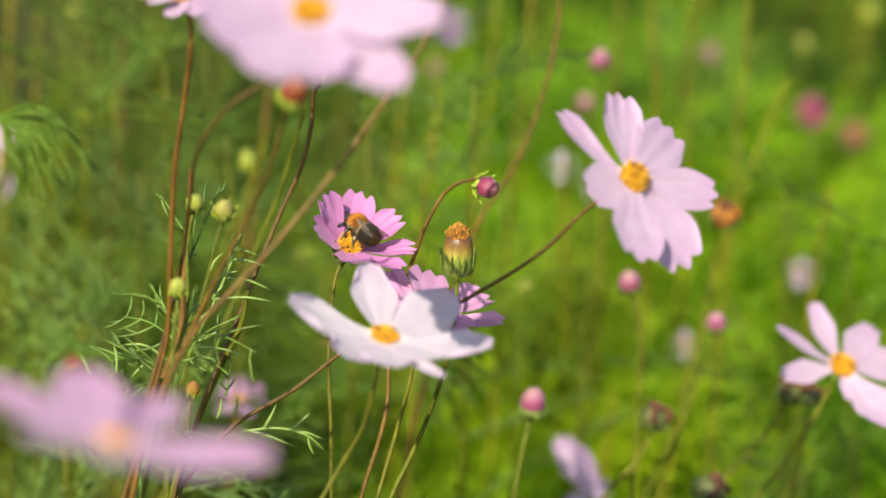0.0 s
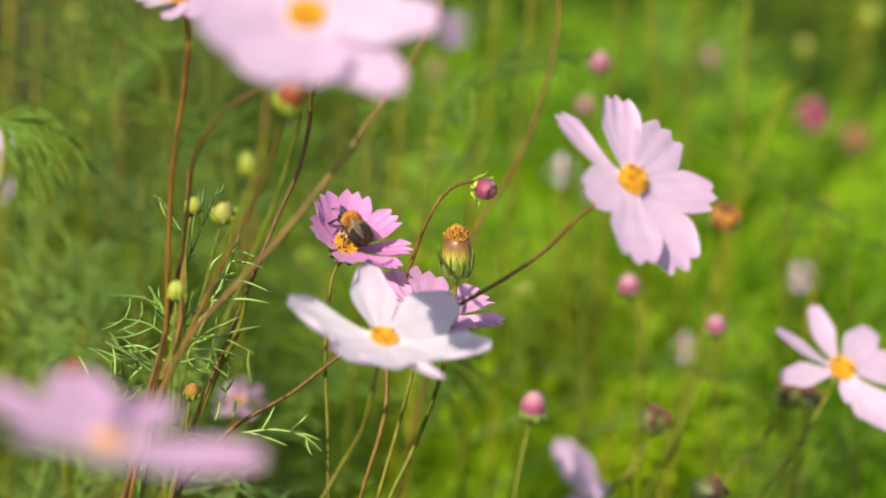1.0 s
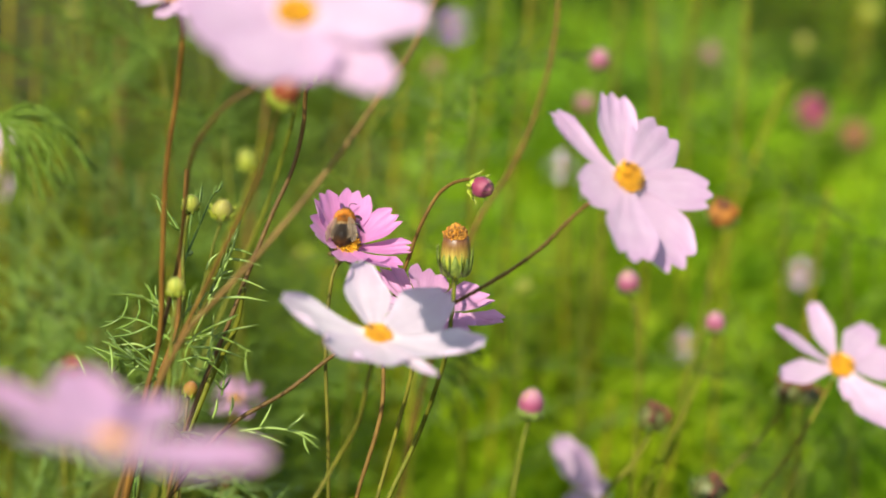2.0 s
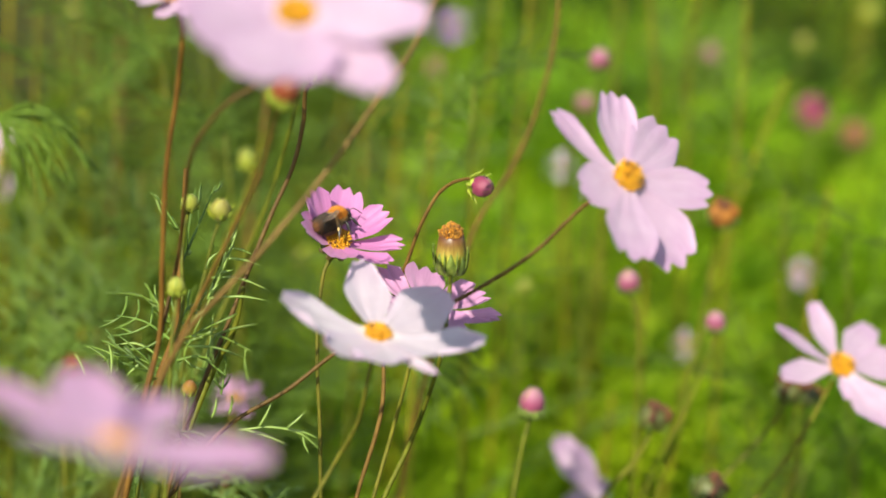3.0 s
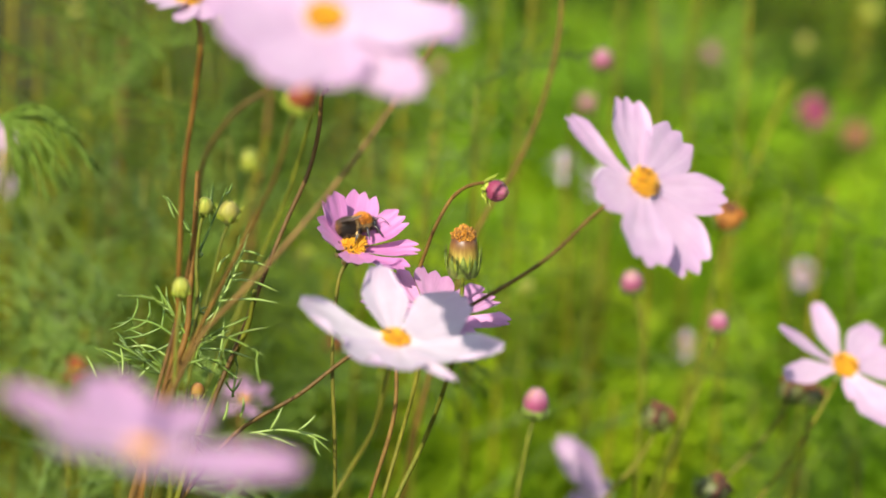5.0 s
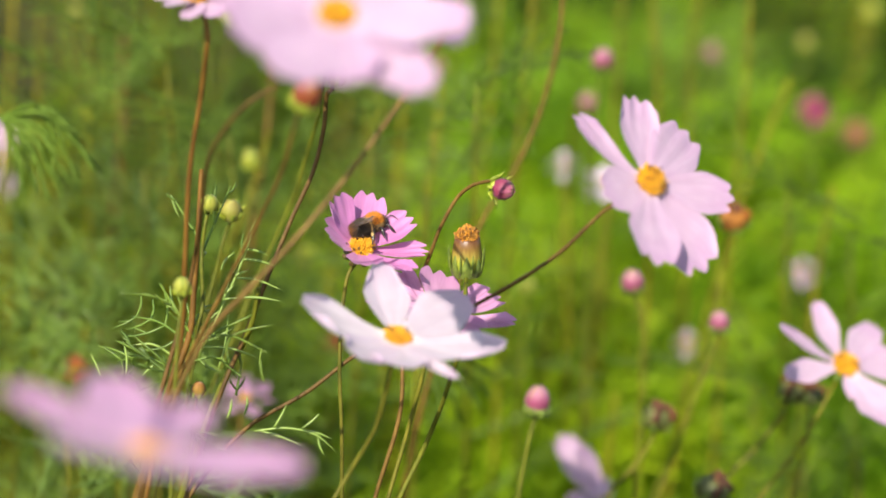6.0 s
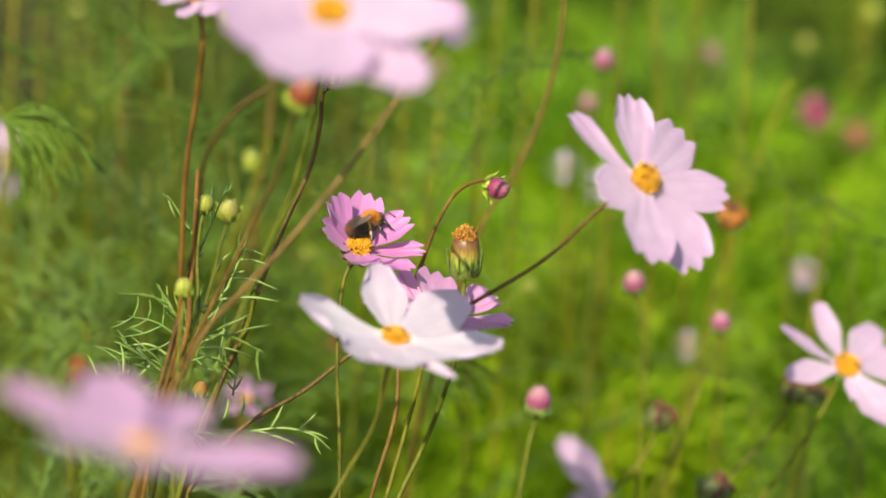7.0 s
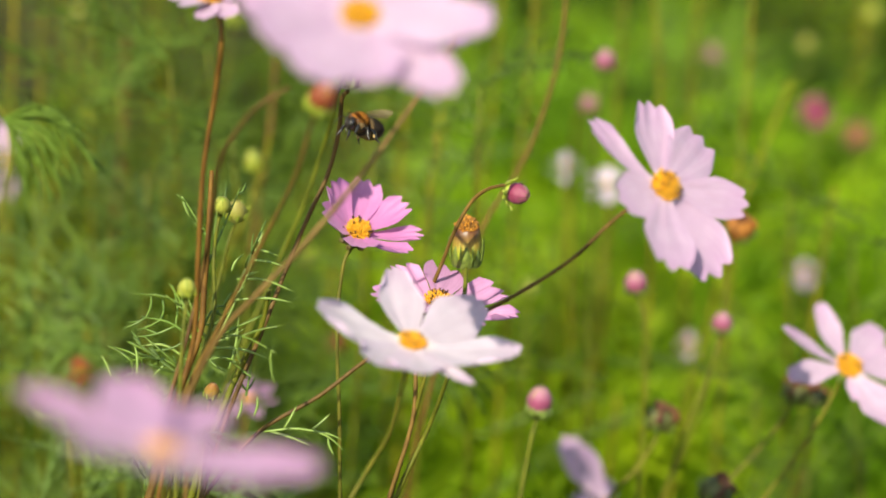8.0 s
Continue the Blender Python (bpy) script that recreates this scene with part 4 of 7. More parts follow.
top_flower = cosmos_flower((-0.2120, 0.7777, 0.0000), (-0.0370, 0.6132, 1.0726), (0.0000, -0.5406, 0.8413),
    [(-49.6, -3, 0.0400, 0.0205, -3.1, 0.18), (-82, 14, 0.0315, 0.023, 0, 0), (-112, 21, 0.0375, 0.025, -7, 0), (-146, 24, 0.036, 0.027, -7, 0.02), (-9.9, 4, 0.0389, 0.0225, -7.3, 0.1), (35.3, -6.6, 0.03, 0.0165), (77.4, -10.6, 0.026, 0.0143), (131.3, -5.7, 0.028, 0.0154), (175, 10, 0.034, 0.02)],
    [(-0.0370, 0.6164, 1.0675), (-0.0398, 0.6527, 1.0501), (-0.0531, 0.8190, 0.9814), (-0.0622, 0.8968, 0.9337), (-0.0688, 0.8991, 0.9127), (-0.0827, 0.8968, 0.8802), (-0.0936, 0.8868, 0.8556), (-0.1092, 0.8724, 0.8200), (-0.1184, 0.8639, 0.7927), (-0.1312, 0.8521, 0.7448), (-0.1487, 0.8360, 0.6614), (-0.1727, 0.8139, 0.5177), (-0.2054, 0.7837, 0.2711), (-0.2120, 0.7777, -0.0100)],
    PALE_GREEN, "large pale pink cosmos flower on a tall stem", 8, disc=0.0052, cup=0.02, teeth=0.04, hollow=0.0, blunt=0.25)
near_flower = cosmos_flower((-0.1158, 0.4354, 0.0000), (-0.0754, 0.4700, 1.0118), (0.1203, 0.1784, 0.9766),
    [(174, 15, 0.0365, 0.0135, -10, 0.03), (115, 14.5, 0.036, 0.019, 0.3, -0.03), (76, 2, 0.0345, 0.02, -8.9, 0.05), (-8, 3.8, 0.037, 0.0165, 12, -0.025), (-45, 4.5, 0.034, 0.016, 0, 0), (-85, 9, 0.028, 0.015, -8, 0), (-140, 10, 0.027, 0.012)],
    [(-0.0761, 0.4689, 1.0060), (-0.0734, 0.4490, 1.0133), (-0.0757, 0.4483, 0.9981), (-0.0794, 0.4471, 0.9684), (-0.0845, 0.4455, 0.9176), (-0.0913, 0.4433, 0.8312), (-0.1006, 0.4403, 0.6842), (-0.1133, 0.4362, 0.4340), (-0.1158, 0.4354, -0.0100)],
    PINKPALE, "pink cosmos flower seen from the side, low among the foliage", 9, disc=0.0034, cup=0.05, teeth=0.05, anthers=0, blunt=0.25)
small_flower = cosmos_flower((-0.1341, 0.8403, 0.0000), (-0.1005, 1.0107, 0.7617), (0.1041, 0.2740, 0.9561),
    [(131.8, 14.7, 0.018, 0.0108), (99.9, 37.7, 0.018, 0.0108), (50.1, 22.2, 0.018, 0.0108), (1.8, 1.0, 0.0147, 0.0081), (-68.0, -17.7, 0.018, 0.0099), (-120.9, -18.9, 0.018, 0.0099), (-176.5, -1.7, 0.0144, 0.0072)],
    [(-0.1011, 1.0090, 0.7560), (-0.0970, 0.9514, 0.7752), (-0.1009, 0.9396, 0.7459), (-0.1039, 0.9306, 0.7175), (-0.1081, 0.9182, 0.6682), (-0.1137, 0.9012, 0.5834), (-0.1214, 0.8781, 0.4380), (-0.1320, 0.8466, 0.1897), (-0.1341, 0.8403, -0.0100)],
    PINKPALE, "small pink cosmos flower low behind the stems", 10, disc=0.003, anthers=0)
upper_left_flower = cosmos_flower((-0.1708, 0.6412, 0.0000), (-0.0888, 0.7557, 1.0383), (-0.2074, -0.1700, 0.9634),
    [(-128.3, 16, 0.0165, 0.009), (-100, 0, 0.0165, 0.009), (-65, -6, 0.0165, 0.009), (-25, 2, 0.0165, 0.009), (20, 6, 0.0165, 0.009), (66.5, 0, 0.0165, 0.009), (119.2, 9.5, 0.0165, 0.009), (170, 8, 0.0165, 0.009)],
    [(-0.0875, 0.7568, 1.0325), (-0.0863, 0.7515, 1.0279), (-0.0889, 0.7538, 1.0069), (-0.0940, 0.7530, 0.9781), (-0.0968, 0.7503, 0.9449), (-0.0994, 0.7482, 0.9129), (-0.1055, 0.7390, 0.8902), (-0.1114, 0.7302, 0.8622), (-0.1196, 0.7180, 0.8133), (-0.1307, 0.7013, 0.7290), (-0.1459, 0.6785, 0.5842), (-0.1667, 0.6474, 0.3364), (-0.1708, 0.6412, -0.0100)],
    PALE_DARK, "pale pink cosmos flower on a red-brown stem", 11, cup=0.02, r0=0.0009)
crimson_flower = cosmos_flower((0.2043, 1.2890, 0.0000), (0.2432, 1.4246, 0.7719), (-0.3180, -0.0755, 0.9451),
    [(-26.0, -6.7, 0.013, 0.0073), (30.1, 11.4, 0.013, 0.0073), (70.1, 34.2, 0.013, 0.0073), (122.4, 33.6, 0.013, 0.0073), (155.3, 7.4, 0.013, 0.0073), (-149.4, -11.0, 0.013, 0.0073), (-109.6, -33.5, 0.013, 0.0073), (-58.4, -32.7, 0.013, 0.0073)],
    [(0.2451, 1.4251, 0.7662), (0.2410, 1.4121, 0.7408), (0.2339, 1.3884, 0.6822), (0.2312, 1.3794, 0.6538), (0.2275, 1.3669, 0.6044), (0.2225, 1.3500, 0.5196), (0.2156, 1.3268, 0.3742), (0.2061, 1.2953, 0.1258), (0.2043, 1.2890, -0.0100)],
    RED, "crimson cosmos flower far back in the field", 21, disc=0.0022, anthers=0)
faded_flower = cosmos_flower((0.2405, 1.3295, 0.0000), (0.2798, 1.4664, 0.7417), (-0.3180, -0.0755, 0.9451),
    [(-27.3, -5.7, 0.013, 0.0073), (33.8, 3.1, 0.013, 0.0073), (74.0, 20.0, 0.013, 0.0073), (120.0, 23.2, 0.013, 0.0073), (154.0, 6.4, 0.013, 0.0073), (-145.7, -2.7, 0.013, 0.0073), (-105.8, -19.3, 0.013, 0.0073), (-60.6, -22.4, 0.013, 0.0073)],
    [(0.2817, 1.4668, 0.7360), (0.2775, 1.4534, 0.7096), (0.2702, 1.4289, 0.6490), (0.2675, 1.4199, 0.6206), (0.2638, 1.4075, 0.5712), (0.2587, 1.3905, 0.4864), (0.2518, 1.3674, 0.3410), (0.2424, 1.3358, 0.0926), (0.2405, 1.3295, -0.0100)],
    RUST, "faded rusty pink cosmos flower in the field", 22, disc=0.0022, anthers=0)
pale_far_a = cosmos_flower((0.1814, 1.1590, 0.0000), (0.2197, 1.2922, 0.7111), (0.0000, 0.2755, 0.9613),
    [(-26.1, 2.9, 0.0125, 0.007), (31.7, 27.8, 0.0125, 0.007), (81.9, 40.5, 0.0125, 0.007), (131.3, 26.2, 0.0125, 0.007), (155.4, -2.8, 0.0125, 0.007), (-147.6, -27.4, 0.0125, 0.007), (-98.1, -39.7, 0.0125, 0.007), (-49.7, -25.8, 0.0125, 0.007)],
    [(0.2197, 1.2906, 0.7053), (0.2176, 1.2805, 0.6821), (0.2110, 1.2584, 0.6274), (0.2083, 1.2493, 0.5989), (0.2046, 1.2369, 0.5496), (0.1996, 1.2200, 0.4647), (0.1927, 1.1968, 0.3193), (0.1833, 1.1653, 0.0709), (0.1814, 1.1590, -0.0100)],
    PALE, "distant pale pink cosmos flower", 23, disc=0.0022, anthers=0)
pale_far_b = cosmos_flower((0.0999, 1.0541, 0.0000), (0.1376, 1.1849, 0.7125), (0.0000, 0.2755, 0.9613),
    [(-21.6, 3.1, 0.008, 0.0045), (2.7, 48.0, 0.0081, 0.0046), (88.5, 82.0, 0.0085, 0.0048), (165.5, 46.5, 0.0081, 0.0045), (159.3, -3.0, 0.008, 0.0045), (-176.2, -47.8, 0.0082, 0.0046), (-91.9, -81.2, 0.0085, 0.0048), (-15.5, -46.4, 0.0081, 0.0045)],
    [(0.1376, 1.1833, 0.7067), (0.1357, 1.1741, 0.6856), (0.1296, 1.1535, 0.6348), (0.1269, 1.1445, 0.6063), (0.1232, 1.1321, 0.5570), (0.1181, 1.1151, 0.4721), (0.1112, 1.0920, 0.3267), (0.1018, 1.0604, 0.0783), (0.0999, 1.0541, -0.0100)],
    PALE, "distant small pale cosmos flower", 24, disc=0.0022, anthers=0)
pale_far_c = cosmos_flower((0.0326, 1.1377, 0.0000), (0.0706, 1.2698, 0.7890), (0.0000, 0.5668, 0.8238),
    [(-17.4, -4.5, 0.012, 0.0067), (21.9, 40.0, 0.012, 0.0067), (85.6, 65.8, 0.012, 0.0067), (152.1, 41.3, 0.012, 0.0067), (163.7, 4.2, 0.012, 0.0067), (-157.0, -40.0, 0.012, 0.0067), (-94.3, -65.0, 0.012, 0.0067), (-29.2, -41.2, 0.012, 0.0067)],
    [(0.0706, 1.2664, 0.7840), (0.0686, 1.2585, 0.7610), (0.0623, 1.2372, 0.7083), (0.0596, 1.2281, 0.6798), (0.0559, 1.2157, 0.6305), (0.0508, 1.1987, 0.5456), (0.0439, 1.1756, 0.4002), (0.0345, 1.1440, 0.1518), (0.0326, 1.1377, -0.0100)],
    WHITE, "nodding whitish cosmos flower in the field", 25, disc=0.0022, anthers=0)
pale_far_d = cosmos_flower((0.0506, 1.0426, 0.0000), (0.0880, 1.1722, 0.8145), (0.0000, 0.2755, 0.9613),
    [(-19.4, 1.5, 0.0145, 0.0081), (34.7, 28.7, 0.0145, 0.0081), (86.4, 42.7, 0.0145, 0.0081), (137.8, 28.3, 0.0145, 0.0081), (162.2, -1.3, 0.0145, 0.0081), (-144.2, -28.3, 0.0145, 0.0081), (-93.6, -41.8, 0.0145, 0.0081), (-43.5, -27.8, 0.0145, 0.0081)],
    [(0.0880, 1.1706, 0.8087), (0.0862, 1.1618, 0.7886), (0.0803, 1.1420, 0.7398), (0.0776, 1.1330, 0.7113), (0.0739, 1.1206, 0.6620), (0.0688, 1.1036, 0.5771), (0.0619, 1.0805, 0.4317), (0.0525, 1.0489, 0.1833), (0.0506, 1.0426, -0.0100)],
    WHITE, "whitish cosmos flower behind a larger bloom", 26, disc=0.0022, anthers=0)
pale_far_e = cosmos_flower((0.0272, 1.0999, 0.0000), (0.0562, 1.2019, 0.6211), (0.0000, 0.2755, 0.9613),
    [(-17.0, 3.4, 0.015, 0.0084), (38.8, 24.1, 0.015, 0.0084), (87.8, 35.3, 0.015, 0.0084), (136.5, 23.3, 0.015, 0.0084), (164.4, -3.2, 0.015, 0.0084), (-140.2, -23.5, 0.015, 0.0084), (-92.2, -34.3, 0.015, 0.0084), (-44.7, -22.7, 0.015, 0.0084)],
    [(0.0562, 1.2003, 0.6153), (0.0542, 1.1906, 0.5931), (0.0479, 1.1693, 0.5404), (0.0452, 1.1603, 0.5119), (0.0415, 1.1479, 0.4626), (0.0364, 1.1309, 0.3777), (0.0295, 1.1077, 0.2323), (0.0272, 1.0999, -0.0100)],
    WHITE, "pale cosmos flower low in the field", 27, disc=0.0022, anthers=0)
mauve_far = cosmos_flower((-0.0330, 1.3099, 0.0000), (0.0060, 1.4455, 0.8236), (0.0000, 0.2755, 0.9613),
    [(-14.9, 0.1, 0.016, 0.009), (36.5, 30.7, 0.016, 0.009), (89.8, 46.3, 0.016, 0.009), (143.1, 30.7, 0.016, 0.009), (166.3, -0.1, 0.016, 0.009), (-142.5, -30.4, 0.016, 0.009), (-90.2, -45.6, 0.016, 0.009), (-37.9, -30.4, 0.016, 0.009)],
    [(0.0060, 1.4439, 0.8178), (0.0037, 1.4330, 0.7926), (-0.0033, 1.4093, 0.7340), (-0.0060, 1.4003, 0.7055), (-0.0097, 1.3878, 0.6561), (-0.0148, 1.3709, 0.5713), (-0.0217, 1.3477, 0.4259), (-0.0311, 1.3162, 0.1775), (-0.0330, 1.3099, -0.0100)],
    MAUVE, "mauve cosmos flower high in the field", 28, disc=0.0022, anthers=0)
left_far = cosmos_flower((-0.2798, 1.0475, 0.0000), (-0.2424, 1.1771, 0.8266), (0.0000, 0.2755, 0.9613),
    [(-7.0, 0.5, 0.013, 0.0073), (15.8, 60.2, 0.0183, 0.0103), (78.1, 87.1, 0.0227, 0.0127), (-174.4, 62.3, 0.0182, 0.0102), (173.4, -0.4, 0.013, 0.0073), (-160.9, -60.0, 0.0183, 0.0103), (-92.6, -85.1, 0.0227, 0.0127), (2.2, -62.1, 0.0182, 0.0102)],
    [(-0.2424, 1.1754, 0.8208), (-0.2442, 1.1666, 0.8007), (-0.2501, 1.1469, 0.7519), (-0.2528, 1.1379, 0.7234), (-0.2565, 1.1254, 0.6741), (-0.2616, 1.1085, 0.5892), (-0.2685, 1.0853, 0.4438), (-0.2779, 1.0538, 0.1954), (-0.2798, 1.0475, -0.0100)],
    PALE, "pale pink cosmos flower at the field side", 29, disc=0.0022, anthers=0)
left_low_far = cosmos_flower((-0.2980, 1.3637, 0.0000), (-0.2674, 1.4718, 0.6216), (0.0000, 0.2755, 0.9613),
    [(-7.5, 0.9, 0.01, 0.0056), (21.8, 62.0, 0.0153, 0.0086), (90.6, 83.6, 0.0194, 0.0109), (176.2, 64.0, 0.0153, 0.0086), (172.8, -0.9, 0.01, 0.0056), (-156.0, -61.7, 0.0153, 0.0085), (-87.8, -82.2, 0.0194, 0.0109), (-6.2, -63.7, 0.0153, 0.0086)],
    [(-0.2674, 1.4701, 0.6158), (-0.2698, 1.4584, 0.5885), (-0.2773, 1.4331, 0.5259), (-0.2800, 1.4241, 0.4975), (-0.2837, 1.4117, 0.4481), (-0.2888, 1.3947, 0.3633), (-0.2957, 1.3715, 0.2179), (-0.2980, 1.3637, -0.0100)],
    PALE, "distant small mauve cosmos flower", 30, disc=0.0022, anthers=0)
orange_far = cosmos_flower((-0.2148, 0.8721, 0.0000), (-0.1784, 0.9980, 0.7838), (0.0000, 0.2755, 0.9613),
    [(-7.7, 1.2, 0.01, 0.0056), (50.1, 24.3, 0.01, 0.0056), (98.4, 38.1, 0.01, 0.0056), (147.9, 26.5, 0.01, 0.0056), (172.8, -1.2, 0.01, 0.0056), (-128.8, -23.8, 0.01, 0.0056), (-81.6, -37.3, 0.01, 0.0056), (-32.8, -26.1, 0.01, 0.0056)],
    [(-0.1784, 0.9964, 0.7781), (-0.1800, 0.9888, 0.7611), (-0.1852, 0.9715, 0.7181), (-0.1879, 0.9624, 0.6896), (-0.1916, 0.9500, 0.6403), (-0.1966, 0.9331, 0.5554), (-0.2036, 0.9099, 0.4100), (-0.2130, 0.8784, 0.1616), (-0.2148, 0.8721, -0.0100)],
    BUD_FL, "small orange-brown spent cosmos flower", 31, disc=0.0022, anthers=0)
leaning_flower = cosmos_flower((0.0663, 0.8805, 0.0000), (0.0783, 0.9917, 0.7148), (0.3015, -0.7257, 0.6184),
    [(145.4, -0.4, 0.0402, 0.0170), (149.3, 28.5, 0.0345, 0.0138), (85.9, -49.7, 0.0345, 0.0138), (-97.8, 55.6, 0.0345, 0.0138), (148.2, -70.3, 0.0345, 0.0138)],
    [(0.0765, 0.9961, 0.7111), (0.0744, 0.9876, 0.7045), (0.0739, 0.9803, 0.6865), (0.0732, 0.9712, 0.6579), (0.0722, 0.9587, 0.6085), (0.0709, 0.9417, 0.5235), (0.0691, 0.9185, 0.3780), (0.0667, 0.8868, 0.1294), (0.0663, 0.8805, -0.0100)],
    PALE, "pale pink cosmos petals leaning up from below", 32, disc=0.002, anthers=0)
arch_bud = flower_bud((-0.1041, 0.6739, 0.0000), (0.0154, 0.7874, 0.9566), (0.7645, -0.6434, 0.0401), 0.0073, [(0.0120, 0.7902, 0.9564), (0.0127, 0.7900, 0.9576), (0.0071, 0.7956, 0.9555), (0.0002, 0.8004, 0.9486), (-0.0055, 0.7996, 0.9386), (-0.0110, 0.8018, 0.9228), (-0.0171, 0.8013, 0.9055), (-0.0203, 0.7956, 0.8915), (-0.0214, 0.7841, 0.8683), (-0.0311, 0.7712, 0.8363), (-0.0377, 0.7624, 0.8084), (-0.0468, 0.7503, 0.7597), (-0.0592, 0.7337, 0.6755), (-0.0763, 0.7110, 0.5309), (-0.0995, 0.6801, 0.2833), (-0.1041, 0.6739, -0.0100)],
    BUD_ARCH, "rose-pink bud hanging from an arched reddish stem", 41, open_=0.15, lean=1.1, flare=0.75)
low_bud = flower_bud((-0.0194, 0.6095, 0.0000), (0.0304, 0.6960, 0.9117), (0.1048, 0.0618, 0.9926), 0.0078, [(0.0299, 0.6957, 0.9068), (0.0284, 0.6926, 0.9033), (0.0257, 0.6879, 0.8918), (0.0237, 0.6836, 0.8811), (0.0206, 0.6994, 0.8394), (0.0151, 0.6871, 0.7902), (0.0076, 0.6702, 0.7055), (-0.0027, 0.6471, 0.5603), (-0.0166, 0.6157, 0.3121), (-0.0194, 0.6095, -0.0100)],
    BUD_PALE, "plump pale pink bud on a thin green stem", 42, open_=0.0, lean=0.35, flare=0.4)
right_bud_a = flower_bud((0.0592, 0.8164, 0.0000), (0.0845, 0.9489, 0.8490), (-0.1054, -0.1728, 0.9793), 0.0092, [(0.0851, 0.9498, 0.8440), (0.0868, 0.9455, 0.8407), (0.0886, 0.9379, 0.8218), (0.0891, 0.9283, 0.7981), (0.0858, 0.9159, 0.7673), (0.0834, 0.9068, 0.7388), (0.0801, 0.8944, 0.6895), (0.0755, 0.8774, 0.6046), (0.0694, 0.8542, 0.4591), (0.0609, 0.8227, 0.2107), (0.0592, 0.8164, -0.0100)],
    BUD_PALE, "pale rose bud on a thin upright stem", 43)
right_bud_b = flower_bud((0.0088, 0.8421, 0.0000), (0.1260, 0.9603, 0.8238), (0.0000, 0.0622, 0.9981), 0.0085, [(0.1260, 0.9600, 0.8192), (0.1244, 0.9569, 0.8154), (0.1208, 0.9532, 0.8062), (0.1122, 0.9454, 0.7869), (0.1044, 0.9376, 0.7676), (0.0958, 0.9290, 0.7402), (0.0839, 0.9171, 0.6920), (0.0676, 0.9008, 0.6084), (0.0453, 0.8785, 0.4644), (0.0149, 0.8482, 0.2176), (0.0088, 0.8421, -0.0100)],
    BUD_PALE, "small pale rose bud beside a pale stalk", 44)
top_bud = flower_bud((0.0588, 0.9802, 0.0000), (0.0800, 1.1110, 0.9032), (0.0000, -0.1737, 0.9848), 0.0098, [(0.0800, 1.1121, 0.8970), (0.0788, 1.1069, 0.8931), (0.0765, 1.0993, 0.8744), (0.0736, 1.0800, 0.8264), (0.0723, 1.0709, 0.7978), (0.0704, 1.0584, 0.7484), (0.0679, 1.0414, 0.6634), (0.0645, 1.0182, 0.5179), (0.0598, 0.9865, 0.2694), (0.0588, 0.9802, -0.0100)],
    BUD_PALE, "rose-pink bud standing high in the field", 45)
top_left_bud = flower_bud((-0.2193, 0.7343, 0.0000), (-0.0473, 0.6858, 1.0255), (0.3620, -0.1889, 0.9129), 0.0085, [(-0.0490, 0.6867, 1.0212), (-0.0505, 0.6932, 1.0170), (-0.0565, 0.7059, 0.9951), (-0.0685, 0.7262, 0.9652), (-0.0861, 0.7329, 0.9284), (-0.0992, 0.7330, 0.9021), (-0.1101, 0.7331, 0.8741), (-0.1250, 0.7333, 0.8254), (-0.1455, 0.7335, 0.7411), (-0.1735, 0.7338, 0.5964), (-0.2117, 0.7342, 0.3488), (-0.2193, 0.7343, -0.0100)],
    BUD_ORANGE, "orange-red bud on a tan stem", 46, open_=0.1, lean=0.3)
left_bud_a = flower_bud((-0.1773, 0.6557, 0.0000), (-0.0914, 0.7850, 0.9506), (0.1078, -0.4575, 0.8826), 0.0058, [(-0.0918, 0.7865, 0.9478), (-0.0925, 0.7832, 0.9461), (-0.0941, 0.7789, 0.9355), (-0.0934, 0.7604, 0.9164), (-0.0996, 0.7527, 0.8973), (-0.1066, 0.7439, 0.8695), (-0.1163, 0.7318, 0.8209), (-0.1295, 0.7153, 0.7368), (-0.1476, 0.6927, 0.5923), (-0.1723, 0.6619, 0.3449), (-0.1773, 0.6557, -0.0100)],
    BUD_GREEN, "small yellow-green bud on a leafy stem", 47, open_=0.8, lean=0.6)
left_bud_b = flower_bud((-0.1666, 0.7416, 0.0000), (-0.0885, 0.8583, 0.9185), (0.1054, -0.1728, 0.9793), 0.0078, [(-0.0890, 0.8590, 0.9143), (-0.0903, 0.8557, 0.9119), (-0.0944, 0.8497, 0.8971), (-0.1013, 0.8394, 0.8717), (-0.1072, 0.8306, 0.8437), (-0.1153, 0.8184, 0.7948), (-0.1265, 0.8017, 0.7105), (-0.1417, 0.7789, 0.5657), (-0.1624, 0.7478, 0.3179), (-0.1666, 0.7416, -0.0100)],
    BUD_CREAM, "cream bud opening in a lime calyx", 48, open_=1.6, lean=0.8, flare=0.9)
small_bud = flower_bud((-0.1321, 0.6646, 0.0000), (-0.0945, 0.7773, 0.8782), (0.2074, -0.1700, 0.9634), 0.0052, [(-0.0951, 0.7778, 0.8755), (-0.0955, 0.7755, 0.8737), (-0.0968, 0.7703, 0.8608), (-0.0989, 0.7639, 0.8450), (-0.1020, 0.7549, 0.8166), (-0.1061, 0.7425, 0.7673), (-0.1117, 0.7255, 0.6824), (-0.1195, 0.7024, 0.5371), (-0.1300, 0.6709, 0.2887), (-0.1321, 0.6646, -0.0100)],
    BUD_AMBER, "small amber bud low among feathery leaves", 49, open_=0.7, lean=0.4, flare=0.9)
